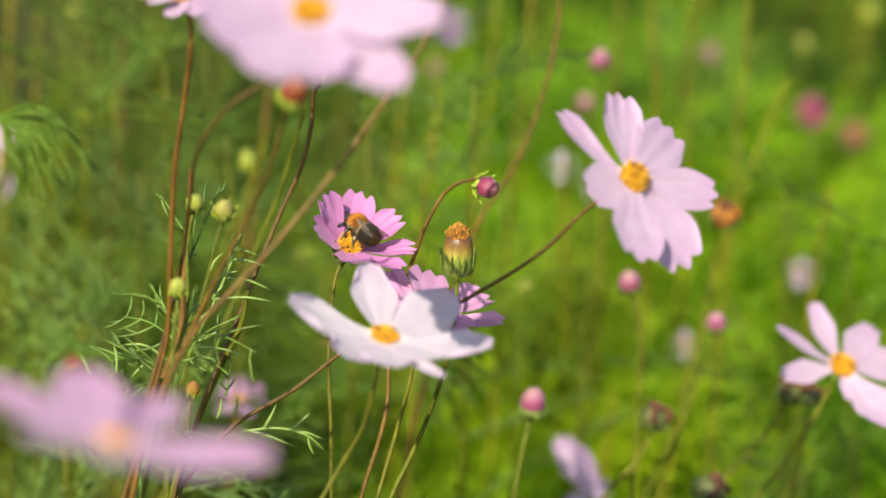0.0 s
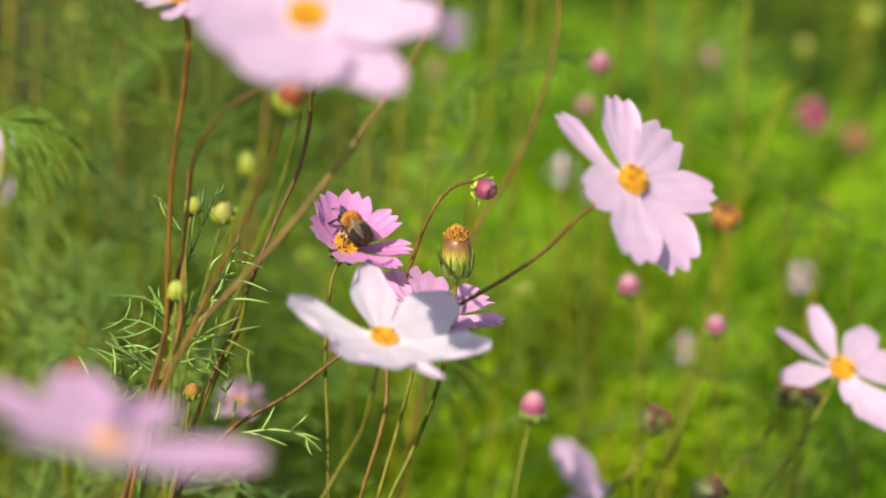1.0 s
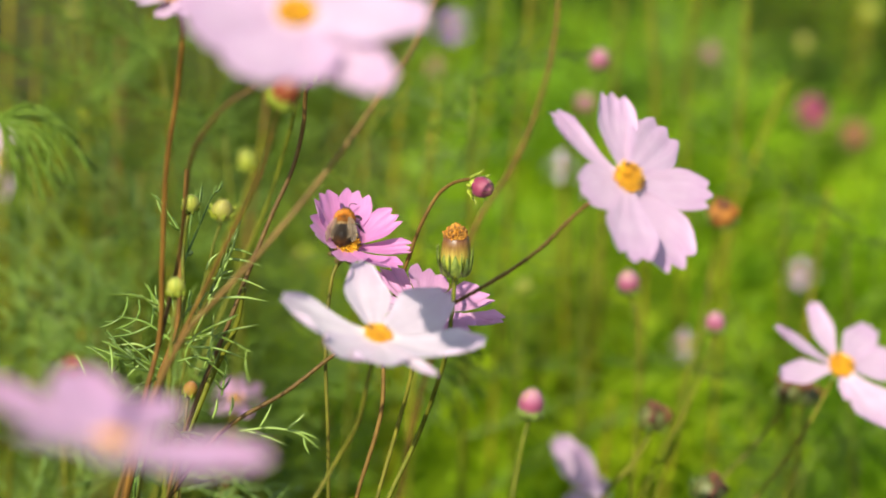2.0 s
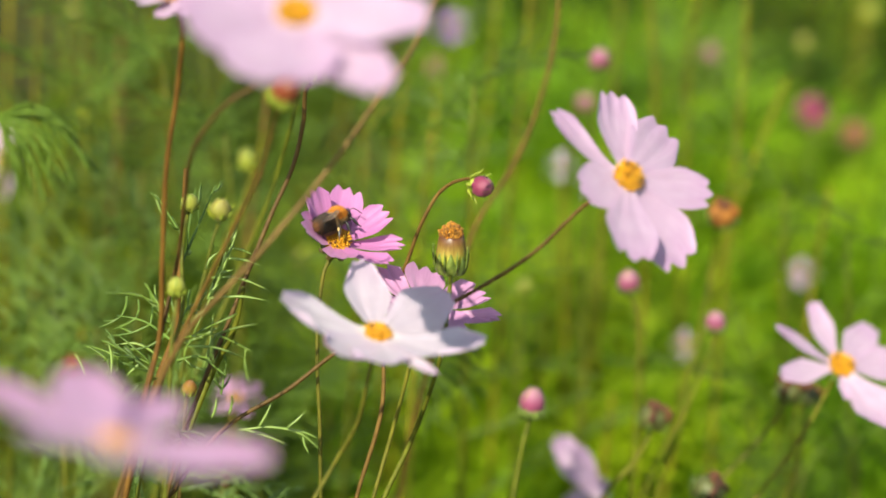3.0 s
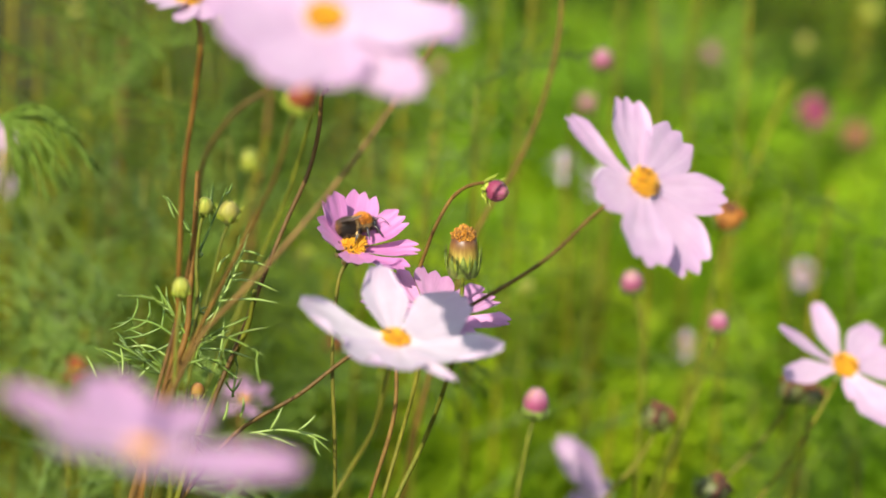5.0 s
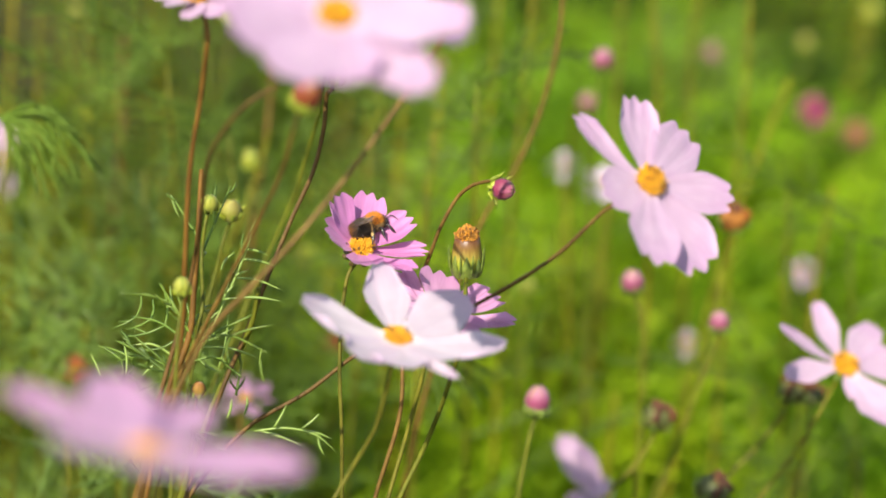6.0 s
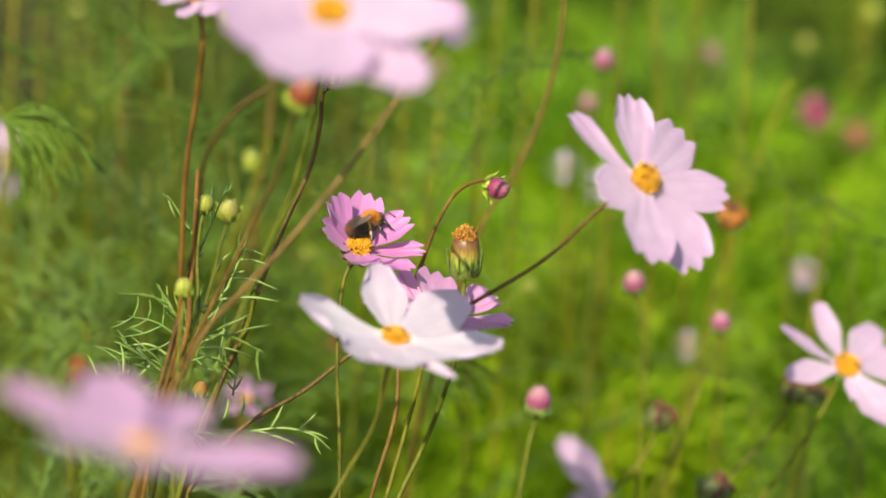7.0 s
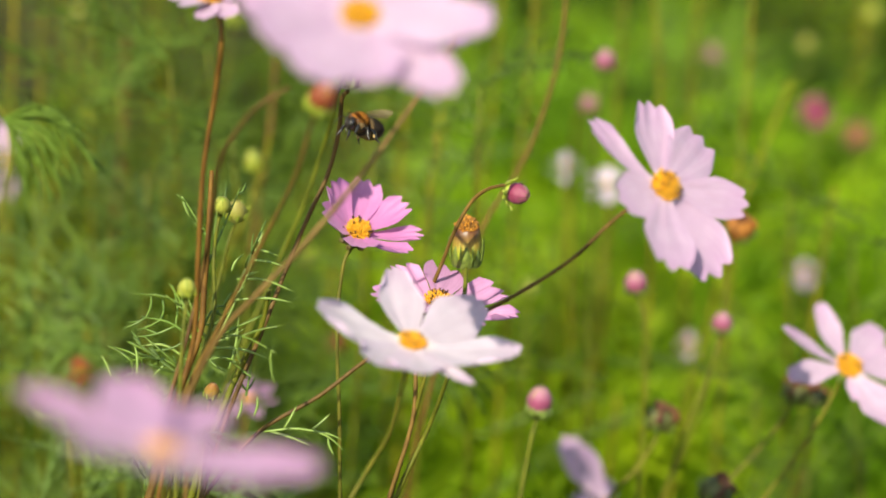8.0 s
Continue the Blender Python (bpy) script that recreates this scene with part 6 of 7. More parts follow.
leaflet_part(leafy_shoot, (-0.1998, 0.6766, 0.0000), [(-0.1027, 0.7779, 0.8902), (-0.1133, 0.7803, 0.8961), (-0.1214, 0.7801, 0.8957)])
leaflet_part(leafy_shoot, (-0.1998, 0.6766, 0.0000), [(-0.1109, 0.7786, 0.8898), (-0.1145, 0.7774, 0.8869), (-0.1173, 0.7764, 0.8843)])
side_plant = stalk((-0.2675, 0.8142, 0.0000), [(-0.2043, 0.9542, 0.9423), (-0.1944, 0.9486, 0.9285), (-0.1993, 0.9291, 0.8802), (-0.2093, 0.9124, 0.8388), (-0.2145, 0.9035, 0.8107), (-0.2218, 0.8913, 0.7617), (-0.2317, 0.8745, 0.6772), (-0.2453, 0.8516, 0.5323), (-0.2638, 0.8204, 0.2843), (-0.2675, 0.8142, -0.0100)], MAT["stem_green"], "cosmos shoot with a broad drooping feathery leaf",
    [], 93)
drooping_leaf(side_plant, (-0.2675, 0.8142, 0.0000), (-0.1917, 0.9298, 0.9354), [(-0.1504, 0.9215, 0.9147), (-0.1556, 0.9346, 0.9203), (-0.1506, 0.9137, 0.9221), (-0.1597, 0.9094, 0.9114), (-0.1565, 0.9198, 0.9106), (-0.1662, 0.9174, 0.9045), (-0.1681, 0.9071, 0.9058), (-0.1759, 0.9174, 0.9045), (-0.1789, 0.9076, 0.9069), (-0.1844, 0.9215, 0.9147), (-0.1597, 0.9463, 0.9227), (-0.1597, 0.9191, 0.9355)], 0.0007, MAT["leaf_dull_shade"], 93)
frond_plant = stalk((-0.0455, 0.8401, 0.0000), [(-0.0129, 0.9632, 0.8044), (-0.0147, 0.9553, 0.7849), (-0.0189, 0.9396, 0.7459), (-0.0213, 0.9305, 0.7174), (-0.0247, 0.9181, 0.6681), (-0.0292, 0.9011, 0.5832), (-0.0354, 0.8780, 0.4378), (-0.0438, 0.8464, 0.1893), (-0.0455, 0.8401, -0.0100)], MAT["stem_moss"], "cosmos shoot with a broad feathery leaf behind a pale flower",
    [], 95)
drooping_leaf(frond_plant, (-0.0455, 0.8401, 0.0000), (-0.0121, 0.9620, 0.8015), [(0.0194, 0.9650, 0.8088), (0.0203, 0.9527, 0.8050), (0.0194, 0.9583, 0.7922), (0.0161, 0.9458, 0.7881), (0.0081, 0.9526, 0.7781), (-0.0010, 0.9439, 0.7833), (-0.0063, 0.9504, 0.7727)], 0.0007, MAT["leaf_dull_shade"], 95)
low_plant = stalk((-0.1295, 0.7529, 0.0000), [(-0.1116, 0.8643, 0.7999), (-0.1121, 0.8616, 0.7932), (-0.1135, 0.8526, 0.7709), (-0.1150, 0.8435, 0.7423), (-0.1170, 0.8311, 0.6929), (-0.1197, 0.8141, 0.6080), (-0.1234, 0.7908, 0.4625), (-0.1285, 0.7592, 0.2140), (-0.1295, 0.7529, -0.0100)], MAT["stem_brown"], "low cosmos stem with curling thread leaves",
    [((-0.1121, 0.8625, 0.7954), (-0.0827, 0.8643, 0.7999), 0.004, 4), ((-0.1121, 0.8625, 0.7954), (-0.1380, 0.8670, 0.8066), 0.004, 4), ((-0.1121, 0.8607, 0.7910), (-0.1525, 0.8616, 0.7932), 0.006, 5), ((-0.1121, 0.8607, 0.7910), (-0.0635, 0.8598, 0.7887), 0.006, 5), ((-0.1795, 0.8855, 0.7722), (-0.1671, 0.8994, 0.8067), 0.0, 5), ((-0.1621, 0.8846, 0.7699), (-0.1448, 0.8976, 0.8021), 0.0, 5)], 94)
field_stalk_0 = stalk((0.1295, 1.0476, 0.0000), [(0.1636, 1.1834, 0.9223), (0.1615, 1.1675, 0.8830), (0.1561, 1.1471, 0.8325), (0.1537, 1.1381, 0.8040), (0.1503, 1.1257, 0.7547), (0.1458, 1.1087, 0.6698), (0.1396, 1.0855, 0.5243), (0.1312, 1.0539, 0.2759), (0.1295, 1.0476, -0.0100)], MAT["stem_moss"], "olive stem standing in the field",
    [], 100, r0=0.0011, r1=0.0014, group="field stems")
field_stalk_1 = stalk((0.0605, 1.0426, 0.0000), [(0.1848, 1.1653, 0.8774), (0.1697, 1.1517, 0.8437), (0.1561, 1.1381, 0.8101), (0.1475, 1.1295, 0.7827), (0.1356, 1.1176, 0.7345), (0.1193, 1.1013, 0.6509), (0.0970, 1.0791, 0.5069), (0.0666, 1.0487, 0.2601), (0.0605, 1.0426, -0.0100)], MAT["stem_moss"], "olive stem standing in the field",
    [], 101, r0=0.0011, r1=0.0014, group="field stems")
field_stalk_2 = stalk((0.1821, 1.3953, 0.0000), [(0.3069, 1.5654, 0.7999), (0.2876, 1.5458, 0.7515), (0.2635, 1.5172, 0.6808), (0.2474, 1.4932, 0.6212), (0.2415, 1.4843, 0.5931), (0.2334, 1.4721, 0.5443), (0.2222, 1.4554, 0.4599), (0.2070, 1.4326, 0.3151), (0.1863, 1.4016, 0.0673), (0.1821, 1.3953, -0.0100)], MAT["stem_moss"], "olive stem standing in the field",
    [], 102, r0=0.0011, r1=0.0014, group="field stems")
field_stalk_3 = stalk((0.0071, 1.0443, 0.0000), [(0.0472, 1.1823, 0.9195), (0.0426, 1.1641, 0.8746), (0.0366, 1.1437, 0.8241), (0.0339, 1.1347, 0.7956), (0.0302, 1.1223, 0.7463), (0.0252, 1.1053, 0.6614), (0.0183, 1.0822, 0.5160), (0.0090, 1.0506, 0.2676), (0.0071, 1.0443, -0.0100)], MAT["stem_moss"], "olive stem standing in the field",
    [], 103, r0=0.0011, r1=0.0014, group="field stems")
field_stalk_4 = stalk((-0.0106, 1.1230, 0.0000), [(0.0309, 1.2598, 0.8978), (0.0271, 1.2405, 0.8500), (0.0213, 1.2224, 0.8051), (0.0184, 1.2133, 0.7767), (0.0144, 1.2009, 0.7274), (0.0090, 1.1840, 0.6425), (0.0016, 1.1608, 0.4972), (-0.0085, 1.1293, 0.2488), (-0.0106, 1.1230, -0.0100)], MAT["stem_moss"], "olive stem standing in the field",
    [], 104, r0=0.0011, r1=0.0014, group="field stems")
field_stalk_5 = stalk((0.0959, 1.0440, 0.0000), [(0.1107, 1.1823, 0.9195), (0.1137, 1.1641, 0.8746), (0.1107, 1.1437, 0.8241), (0.1094, 1.1347, 0.7956), (0.1075, 1.1222, 0.7461), (0.1050, 1.1052, 0.6612), (0.1015, 1.0820, 0.5156), (0.0969, 1.0503, 0.2671), (0.0959, 1.0440, -0.0100)], MAT["stem_moss"], "olive stem standing in the field",
    [], 105, r0=0.0011, r1=0.0014, group="field stems")
field_stalk_6 = stalk((-0.2133, 1.1083, 0.0000), [(-0.1834, 1.2513, 0.8769), (-0.1850, 1.2284, 0.8201), (-0.1898, 1.2079, 0.7693), (-0.1920, 1.1988, 0.7408), (-0.1949, 1.1864, 0.6914), (-0.1989, 1.1694, 0.6065), (-0.2044, 1.1462, 0.4610), (-0.2118, 1.1146, 0.2126), (-0.2133, 1.1083, -0.0100)], MAT["stem_dark"], "olive stem standing in the field",
    [], 106, r0=0.0011, r1=0.0014, group="field stems")
field_stalk_7 = stalk((-0.2438, 1.0360, 0.0000), [(-0.2368, 1.2113, 0.9113), (-0.2405, 1.1753, 0.8223), (-0.2414, 1.1359, 0.7246), (-0.2416, 1.1268, 0.6960), (-0.2419, 1.1143, 0.6465), (-0.2423, 1.0973, 0.5615), (-0.2429, 1.0740, 0.4160), (-0.2436, 1.0424, 0.1674), (-0.2438, 1.0360, -0.0100)], MAT["stem_moss"], "olive stem standing in the field",
    [], 107, r0=0.0011, r1=0.0014, group="field stems")
field_stalk_8 = stalk((-0.2095, 0.9032, 0.0000), [(-0.0851, 1.0409, 0.8900), (-0.0925, 1.0312, 0.8660), (-0.1075, 1.0180, 0.8331), (-0.1238, 0.9996, 0.7876), (-0.1316, 0.9909, 0.7600), (-0.1422, 0.9789, 0.7116), (-0.1568, 0.9625, 0.6277), (-0.1768, 0.9400, 0.4834), (-0.2041, 0.9094, 0.2362), (-0.2095, 0.9032, -0.0100)], MAT["stem_moss"], "olive stem standing in the field",
    [], 108, r0=0.0011, r1=0.0014, group="field stems")
field_stalk_9 = stalk((-0.1246, 1.1101, 0.0000), [(-0.0303, 1.2369, 0.8410), (-0.0464, 1.2272, 0.8171), (-0.0593, 1.2079, 0.7693), (-0.0652, 1.1990, 0.7412), (-0.0734, 1.1868, 0.6924), (-0.0845, 1.1701, 0.6080), (-0.0997, 1.1473, 0.4632), (-0.1204, 1.1163, 0.2155), (-0.1246, 1.1101, -0.0100)], MAT["stem_moss"], "olive stem standing in the field",
    [], 109, r0=0.0011, r1=0.0014, group="field stems")
field_stalk_10 = stalk((-0.2214, 1.0337, 0.0000), [(-0.2166, 1.1789, 0.9111), (-0.2184, 1.1585, 0.8606), (-0.2190, 1.1335, 0.7989), (-0.2192, 1.1244, 0.7703), (-0.2195, 1.1120, 0.7208), (-0.2199, 1.0949, 0.6358), (-0.2205, 1.0717, 0.4903), (-0.2213, 1.0400, 0.2417), (-0.2214, 1.0337, -0.0100)], MAT["stem_moss"], "olive stem standing in the field",
    [], 110, r0=0.0011, r1=0.0014, group="field stems")
bee, bee_wings = bumblebee(pose(-0.0311, 0.8002, 0.9348, 18.6129, -21.7563, 137.4498), 1.08)
cosmos_shoot((-0.2327, 1.0116, 0.0000), (-0.2010, 1.0323, 0.8153), MAT["leaf"], "green cosmos shoot with thread-like feathery leaves", 301, 8, 0.085)
cosmos_shoot((-0.1723, 0.9439, 0.0000), (-0.1598, 0.9600, 0.8231), MAT["leaf"], "green cosmos shoot with thread-like feathery leaves", 302, 8, 0.085)
cosmos_shoot((-0.2464, 0.9493, 0.0000), (-0.1944, 0.9431, 0.8081), MAT["leaf"], "green cosmos shoot with thread-like feathery leaves", 303, 8, 0.085)
cosmos_shoot((-0.1170, 0.9387, 0.0000), (-0.1671, 0.8966, 0.7998), MAT["leaf"], "green cosmos shoot with thread-like feathery leaves", 304, 8, 0.085)
cosmos_shoot((-0.1138, 0.9814, 0.0000), (-0.1457, 0.9914, 0.8208), MAT["leaf"], "green cosmos shoot with thread-like feathery leaves", 305, 8, 0.085)
cosmos_shoot((-0.1336, 1.0623, 0.0000), (-0.1380, 1.0674, 0.8221), MAT["leaf"], "green cosmos shoot with thread-like feathery leaves", 306, 8, 0.085)
cosmos_shoot((-0.2704, 1.1120, 0.0000), (-0.2311, 1.1324, 0.7961), MAT["leaf"], "green cosmos shoot with thread-like feathery leaves", 307, 8, 0.1)
cosmos_shoot((-0.1794, 0.9756, 0.0000), (-0.1452, 0.9221, 0.8095), MAT["leaf"], "green cosmos shoot with thread-like feathery leaves", 308, 8, 0.085)
cosmos_shoot((-0.0823, 0.8624, 0.0000), (-0.1218, 0.8198, 0.8231), MAT["leaf"], "green cosmos shoot with thread-like feathery leaves", 309, 8, 0.085)
cosmos_shoot((0.1985, 1.0734, 0.0000), (0.1624, 1.0860, 0.7345), MAT["leaf_dull_shade"], "cosmos shoot with feathery leaves, dull green with some shade put into the colour", 310, 8, 0.1)
cosmos_shoot((0.1585, 1.0511, 0.0000), (0.1813, 1.0247, 0.7164), MAT["leaf_dull_shade"], "cosmos shoot with feathery leaves, dull green with some shade put into the colour", 311, 8, 0.085)
cosmos_shoot((0.2377, 1.0727, 0.0000), (0.2099, 1.0258, 0.7190), MAT["leaf_dull_shade"], "cosmos shoot with feathery leaves, dull green with some shade put into the colour", 312, 8, 0.085)
cosmos_shoot((-0.0100, 1.0400, 0.0000), (0.0142, 1.0620, 0.8886), MAT["leaf"], "green cosmos shoot with thread-like feathery leaves", 313, 8, 0.085)
cosmos_shoot((-0.0079, 1.2528, 0.0000), (-0.0206, 1.2224, 0.8051), MAT["leaf"], "green cosmos shoot with thread-like feathery leaves", 314, 8, 0.1)
cosmos_shoot((0.1480, 1.4243, 0.0000), (0.1473, 1.4383, 0.8057), MAT["leaf"], "green cosmos shoot with thread-like feathery leaves", 315, 8, 0.1)
cosmos_shoot((-0.0254, 1.3204, 0.0000), (-0.0222, 1.3424, 0.8353), MAT["leaf"], "green cosmos shoot with thread-like feathery leaves", 316, 8, 0.1)
cosmos_shoot((-0.1071, 1.0955, 0.0000), (-0.1593, 1.0476, 0.9065), MAT["leaf_dull_shade"], "cosmos shoot with feathery leaves, dull green with some shade put into the colour", 317, 9, 0.085)
cosmos_shoot((-0.1266, 1.0316, 0.0000), (-0.1323, 1.0346, 0.9276), MAT["leaf_dull_shade"], "cosmos shoot with feathery leaves, dull green with some shade put into the colour", 318, 9, 0.085)
cosmos_shoot((-0.1301, 1.1210, 0.0000), (-0.1792, 1.0994, 0.9280), MAT["leaf_dull_shade"], "cosmos shoot with feathery leaves, dull green with some shade put into the colour", 319, 9, 0.085)
cosmos_shoot((-0.0569, 1.0678, 0.0000), (-0.1028, 1.0215, 0.8953), MAT["leaf_dull_shade"], "cosmos shoot with feathery leaves, dull green with some shade put into the colour", 320, 9, 0.085)
cosmos_shoot((-0.1446, 1.0416, 0.0000), (-0.1456, 1.0343, 0.8736), MAT["leaf_dull_shade"], "cosmos shoot with feathery leaves, dull green with some shade put into the colour", 321, 9, 0.085)
cosmos_shoot((-0.1090, 1.1125, 0.0000), (-0.1209, 1.1038, 0.9120), MAT["leaf_dull_shade"], "cosmos shoot with feathery leaves, dull green with some shade put into the colour", 322, 9, 0.085)
cosmos_shoot((-0.1334, 1.0475, 0.0000), (-0.0927, 1.0500, 0.8590), MAT["leaf_dull_shade"], "cosmos shoot with feathery leaves, dull green with some shade put into the colour", 323, 9, 0.085)
cosmos_shoot((-0.0200, 0.9900, 0.0000), (0.0146, 1.0019, 0.9269), MAT["leaf_dull_shade"], "cosmos shoot with feathery leaves, dull green with some shade put into the colour", 324, 5, 0.08)
cosmos_shoot((-0.0609, 1.0489, 0.0000), (-0.0064, 1.0225, 0.8978), MAT["leaf_dull_shade"], "cosmos shoot with feathery leaves, dull green with some shade put into the colour", 325, 5, 0.08)
cosmos_shoot((-0.0615, 1.0586, 0.0000), (-0.0352, 1.0404, 0.8888), MAT["leaf_dull_shade"], "cosmos shoot with feathery leaves, dull green with some shade put into the colour", 326, 5, 0.08)
cosmos_shoot((0.1693, 1.0790, 0.0000), (0.1728, 1.0781, 0.8485), MAT["leaf_dull_shade"], "cosmos shoot with feathery leaves, dull green with some shade put into the colour", 327, 5, 0.08)
cosmos_shoot((0.2638, 1.0561, 0.0000), (0.2041, 1.0685, 0.8248), MAT["leaf_dull_shade"], "cosmos shoot with feathery leaves, dull green with some shade put into the colour", 328, 5, 0.08)
streak_stalk_0 = stalk((-0.0496, 1.0618, 0.0000), [(-0.0214, 1.1951, 0.8711), (-0.0260, 1.1765, 0.8251), (-0.0291, 1.1614, 0.7878), (-0.0310, 1.1523, 0.7592), (-0.0335, 1.1399, 0.7098), (-0.0370, 1.1229, 0.6249), (-0.0418, 1.0997, 0.4794), (-0.0483, 1.0681, 0.2310), (-0.0496, 1.0618, -0.0100)], MAT["stem_moss"], "olive stem standing in the field",
    [], 140, r0=0.0012, r1=0.0015, group="field stems")
streak_stalk_1 = stalk((-0.0575, 1.1105, 0.0000), [(-0.0384, 1.2453, 0.8619), (-0.0448, 1.2248, 0.8111), (-0.0464, 1.2103, 0.7753), (-0.0474, 1.2012, 0.7467), (-0.0488, 1.1887, 0.6973), (-0.0507, 1.1717, 0.6123), (-0.0533, 1.1485, 0.4667), (-0.0568, 1.1168, 0.2182), (-0.0575, 1.1105, -0.0100)], MAT["stem_moss"], "olive stem standing in the field",
    [], 141, r0=0.0012, r1=0.0015, group="field stems")
streak_stalk_2 = stalk((0.0696, 1.1068, 0.0000), [(0.0745, 1.2356, 0.8380), (0.0696, 1.2187, 0.7962), (0.0696, 1.2067, 0.7663), (0.0696, 1.1976, 0.7377), (0.0696, 1.1851, 0.6883), (0.0696, 1.1681, 0.6032), (0.0696, 1.1448, 0.4577), (0.0696, 1.1131, 0.2092), (0.0696, 1.1068, -0.0100)], MAT["stem_moss"], "olive stem standing in the field",
    [], 142, r0=0.0012, r1=0.0015, group="field stems")
streak_stalk_3 = stalk((0.0732, 1.1300, 0.0000), [(0.1019, 1.2598, 0.8978), (0.0986, 1.2441, 0.8589), (0.0954, 1.2296, 0.8231), (0.0934, 1.2205, 0.7946), (0.0906, 1.2081, 0.7452), (0.0868, 1.1911, 0.6602), (0.0817, 1.1679, 0.5148), (0.0747, 1.1363, 0.2663), (0.0732, 1.1300, -0.0100)], MAT["stem_moss"], "olive stem standing in the field",
    [], 143, r0=0.0012, r1=0.0015, group="field stems")
streak_stalk_4 = stalk((0.1370, 1.1783, 0.0000), [(0.1500, 1.3082, 0.8842), (0.1453, 1.2919, 0.8439), (0.1443, 1.2782, 0.8098), (0.1436, 1.2691, 0.7812), (0.1427, 1.2566, 0.7317), (0.1415, 1.2396, 0.6467), (0.1398, 1.2163, 0.5012), (0.1375, 1.1847, 0.2527), (0.1370, 1.1783, -0.0100)], MAT["stem_moss"], "olive stem standing in the field",
    [], 144, r0=0.0012, r1=0.0015, group="field stems")
streak_stalk_5 = stalk((0.1554, 0.9934, 0.0000), [(0.2041, 1.1250, 0.8311), (0.1967, 1.1094, 0.7925), (0.1907, 1.0927, 0.7511), (0.1875, 1.0836, 0.7227), (0.1831, 1.0713, 0.6734), (0.1771, 1.0543, 0.5886), (0.1688, 1.0312, 0.4432), (0.1576, 0.9997, 0.1949), (0.1554, 0.9934, -0.0100)], MAT["stem_moss"], "olive stem standing in the field",
    [], 145, r0=0.0012, r1=0.0015, group="field stems")
streak_stalk_6 = stalk((-0.0597, 1.0439, 0.0000), [(-0.0027, 1.1641, 0.8746), (-0.0057, 1.1517, 0.8437), (-0.0103, 1.1426, 0.8213), (-0.0148, 1.1336, 0.7930), (-0.0209, 1.1213, 0.7439), (-0.0294, 1.1045, 0.6593), (-0.0409, 1.0815, 0.5142), (-0.0565, 1.0502, 0.2661), (-0.0597, 1.0439, -0.0100)], MAT["stem_moss"], "olive stem standing in the field",
    [], 146, r0=0.0012, r1=0.0015, group="field stems")
streak_stalk_7 = stalk((-0.1385, 0.9770, 0.0000), [(-0.0867, 1.1027, 0.9094), (-0.0901, 1.0877, 0.8723), (-0.0952, 1.0760, 0.8433), (-0.0992, 1.0670, 0.8149), (-0.1046, 1.0546, 0.7657), (-0.1119, 1.0378, 0.6810), (-0.1220, 1.0147, 0.5358), (-0.1357, 0.9833, 0.2876), (-0.1385, 0.9770, -0.0100)], MAT["stem_dark"], "olive stem standing in the field",
    [], 147, r0=0.0012, r1=0.0015, group="field stems")
streak_stalk_8 = stalk((0.0483, 0.9644, 0.0000), [(0.0896, 1.0838, 0.7290), (0.0866, 1.0748, 0.7070), (0.0827, 1.0637, 0.6794), (0.0796, 1.0547, 0.6509), (0.0753, 1.0423, 0.6017), (0.0694, 1.0253, 0.5168), (0.0614, 1.0022, 0.3715), (0.0504, 0.9707, 0.1231), (0.0483, 0.9644, -0.0100)], MAT["stem_moss"], "olive stem standing in the field",
    [], 148, r0=0.0012, r1=0.0015, group="field stems")
# lime leaf colour stands in for sunlight on these four
cosmos_shoot((0.0269, 1.1840, 0.0000), (0.0374, 1.1958, 0.7394), MAT["leaf_lime_sun"], "lime-green cosmos shoot in the field, sunlight put into its colour", 329, 10, 0.09)
cosmos_shoot((0.0943, 1.2250, 0.0000), (0.0784, 1.2301, 0.7175), MAT["leaf_lime_sun"], "lime-green cosmos shoot in the field, sunlight put into its colour", 330, 10, 0.09)
cosmos_shoot((0.0994, 1.2832, 0.0000), (0.1167, 1.2459, 0.7033), MAT["leaf_lime_sun"], "lime-green cosmos shoot in the field, sunlight put into its colour", 331, 10, 0.09)
cosmos_shoot((0.0604, 1.3146, 0.0000), (0.0819, 1.2943, 0.7162), MAT["leaf_lime_sun"], "lime-green cosmos shoot in the field, sunlight put into its colour", 332, 10, 0.09)



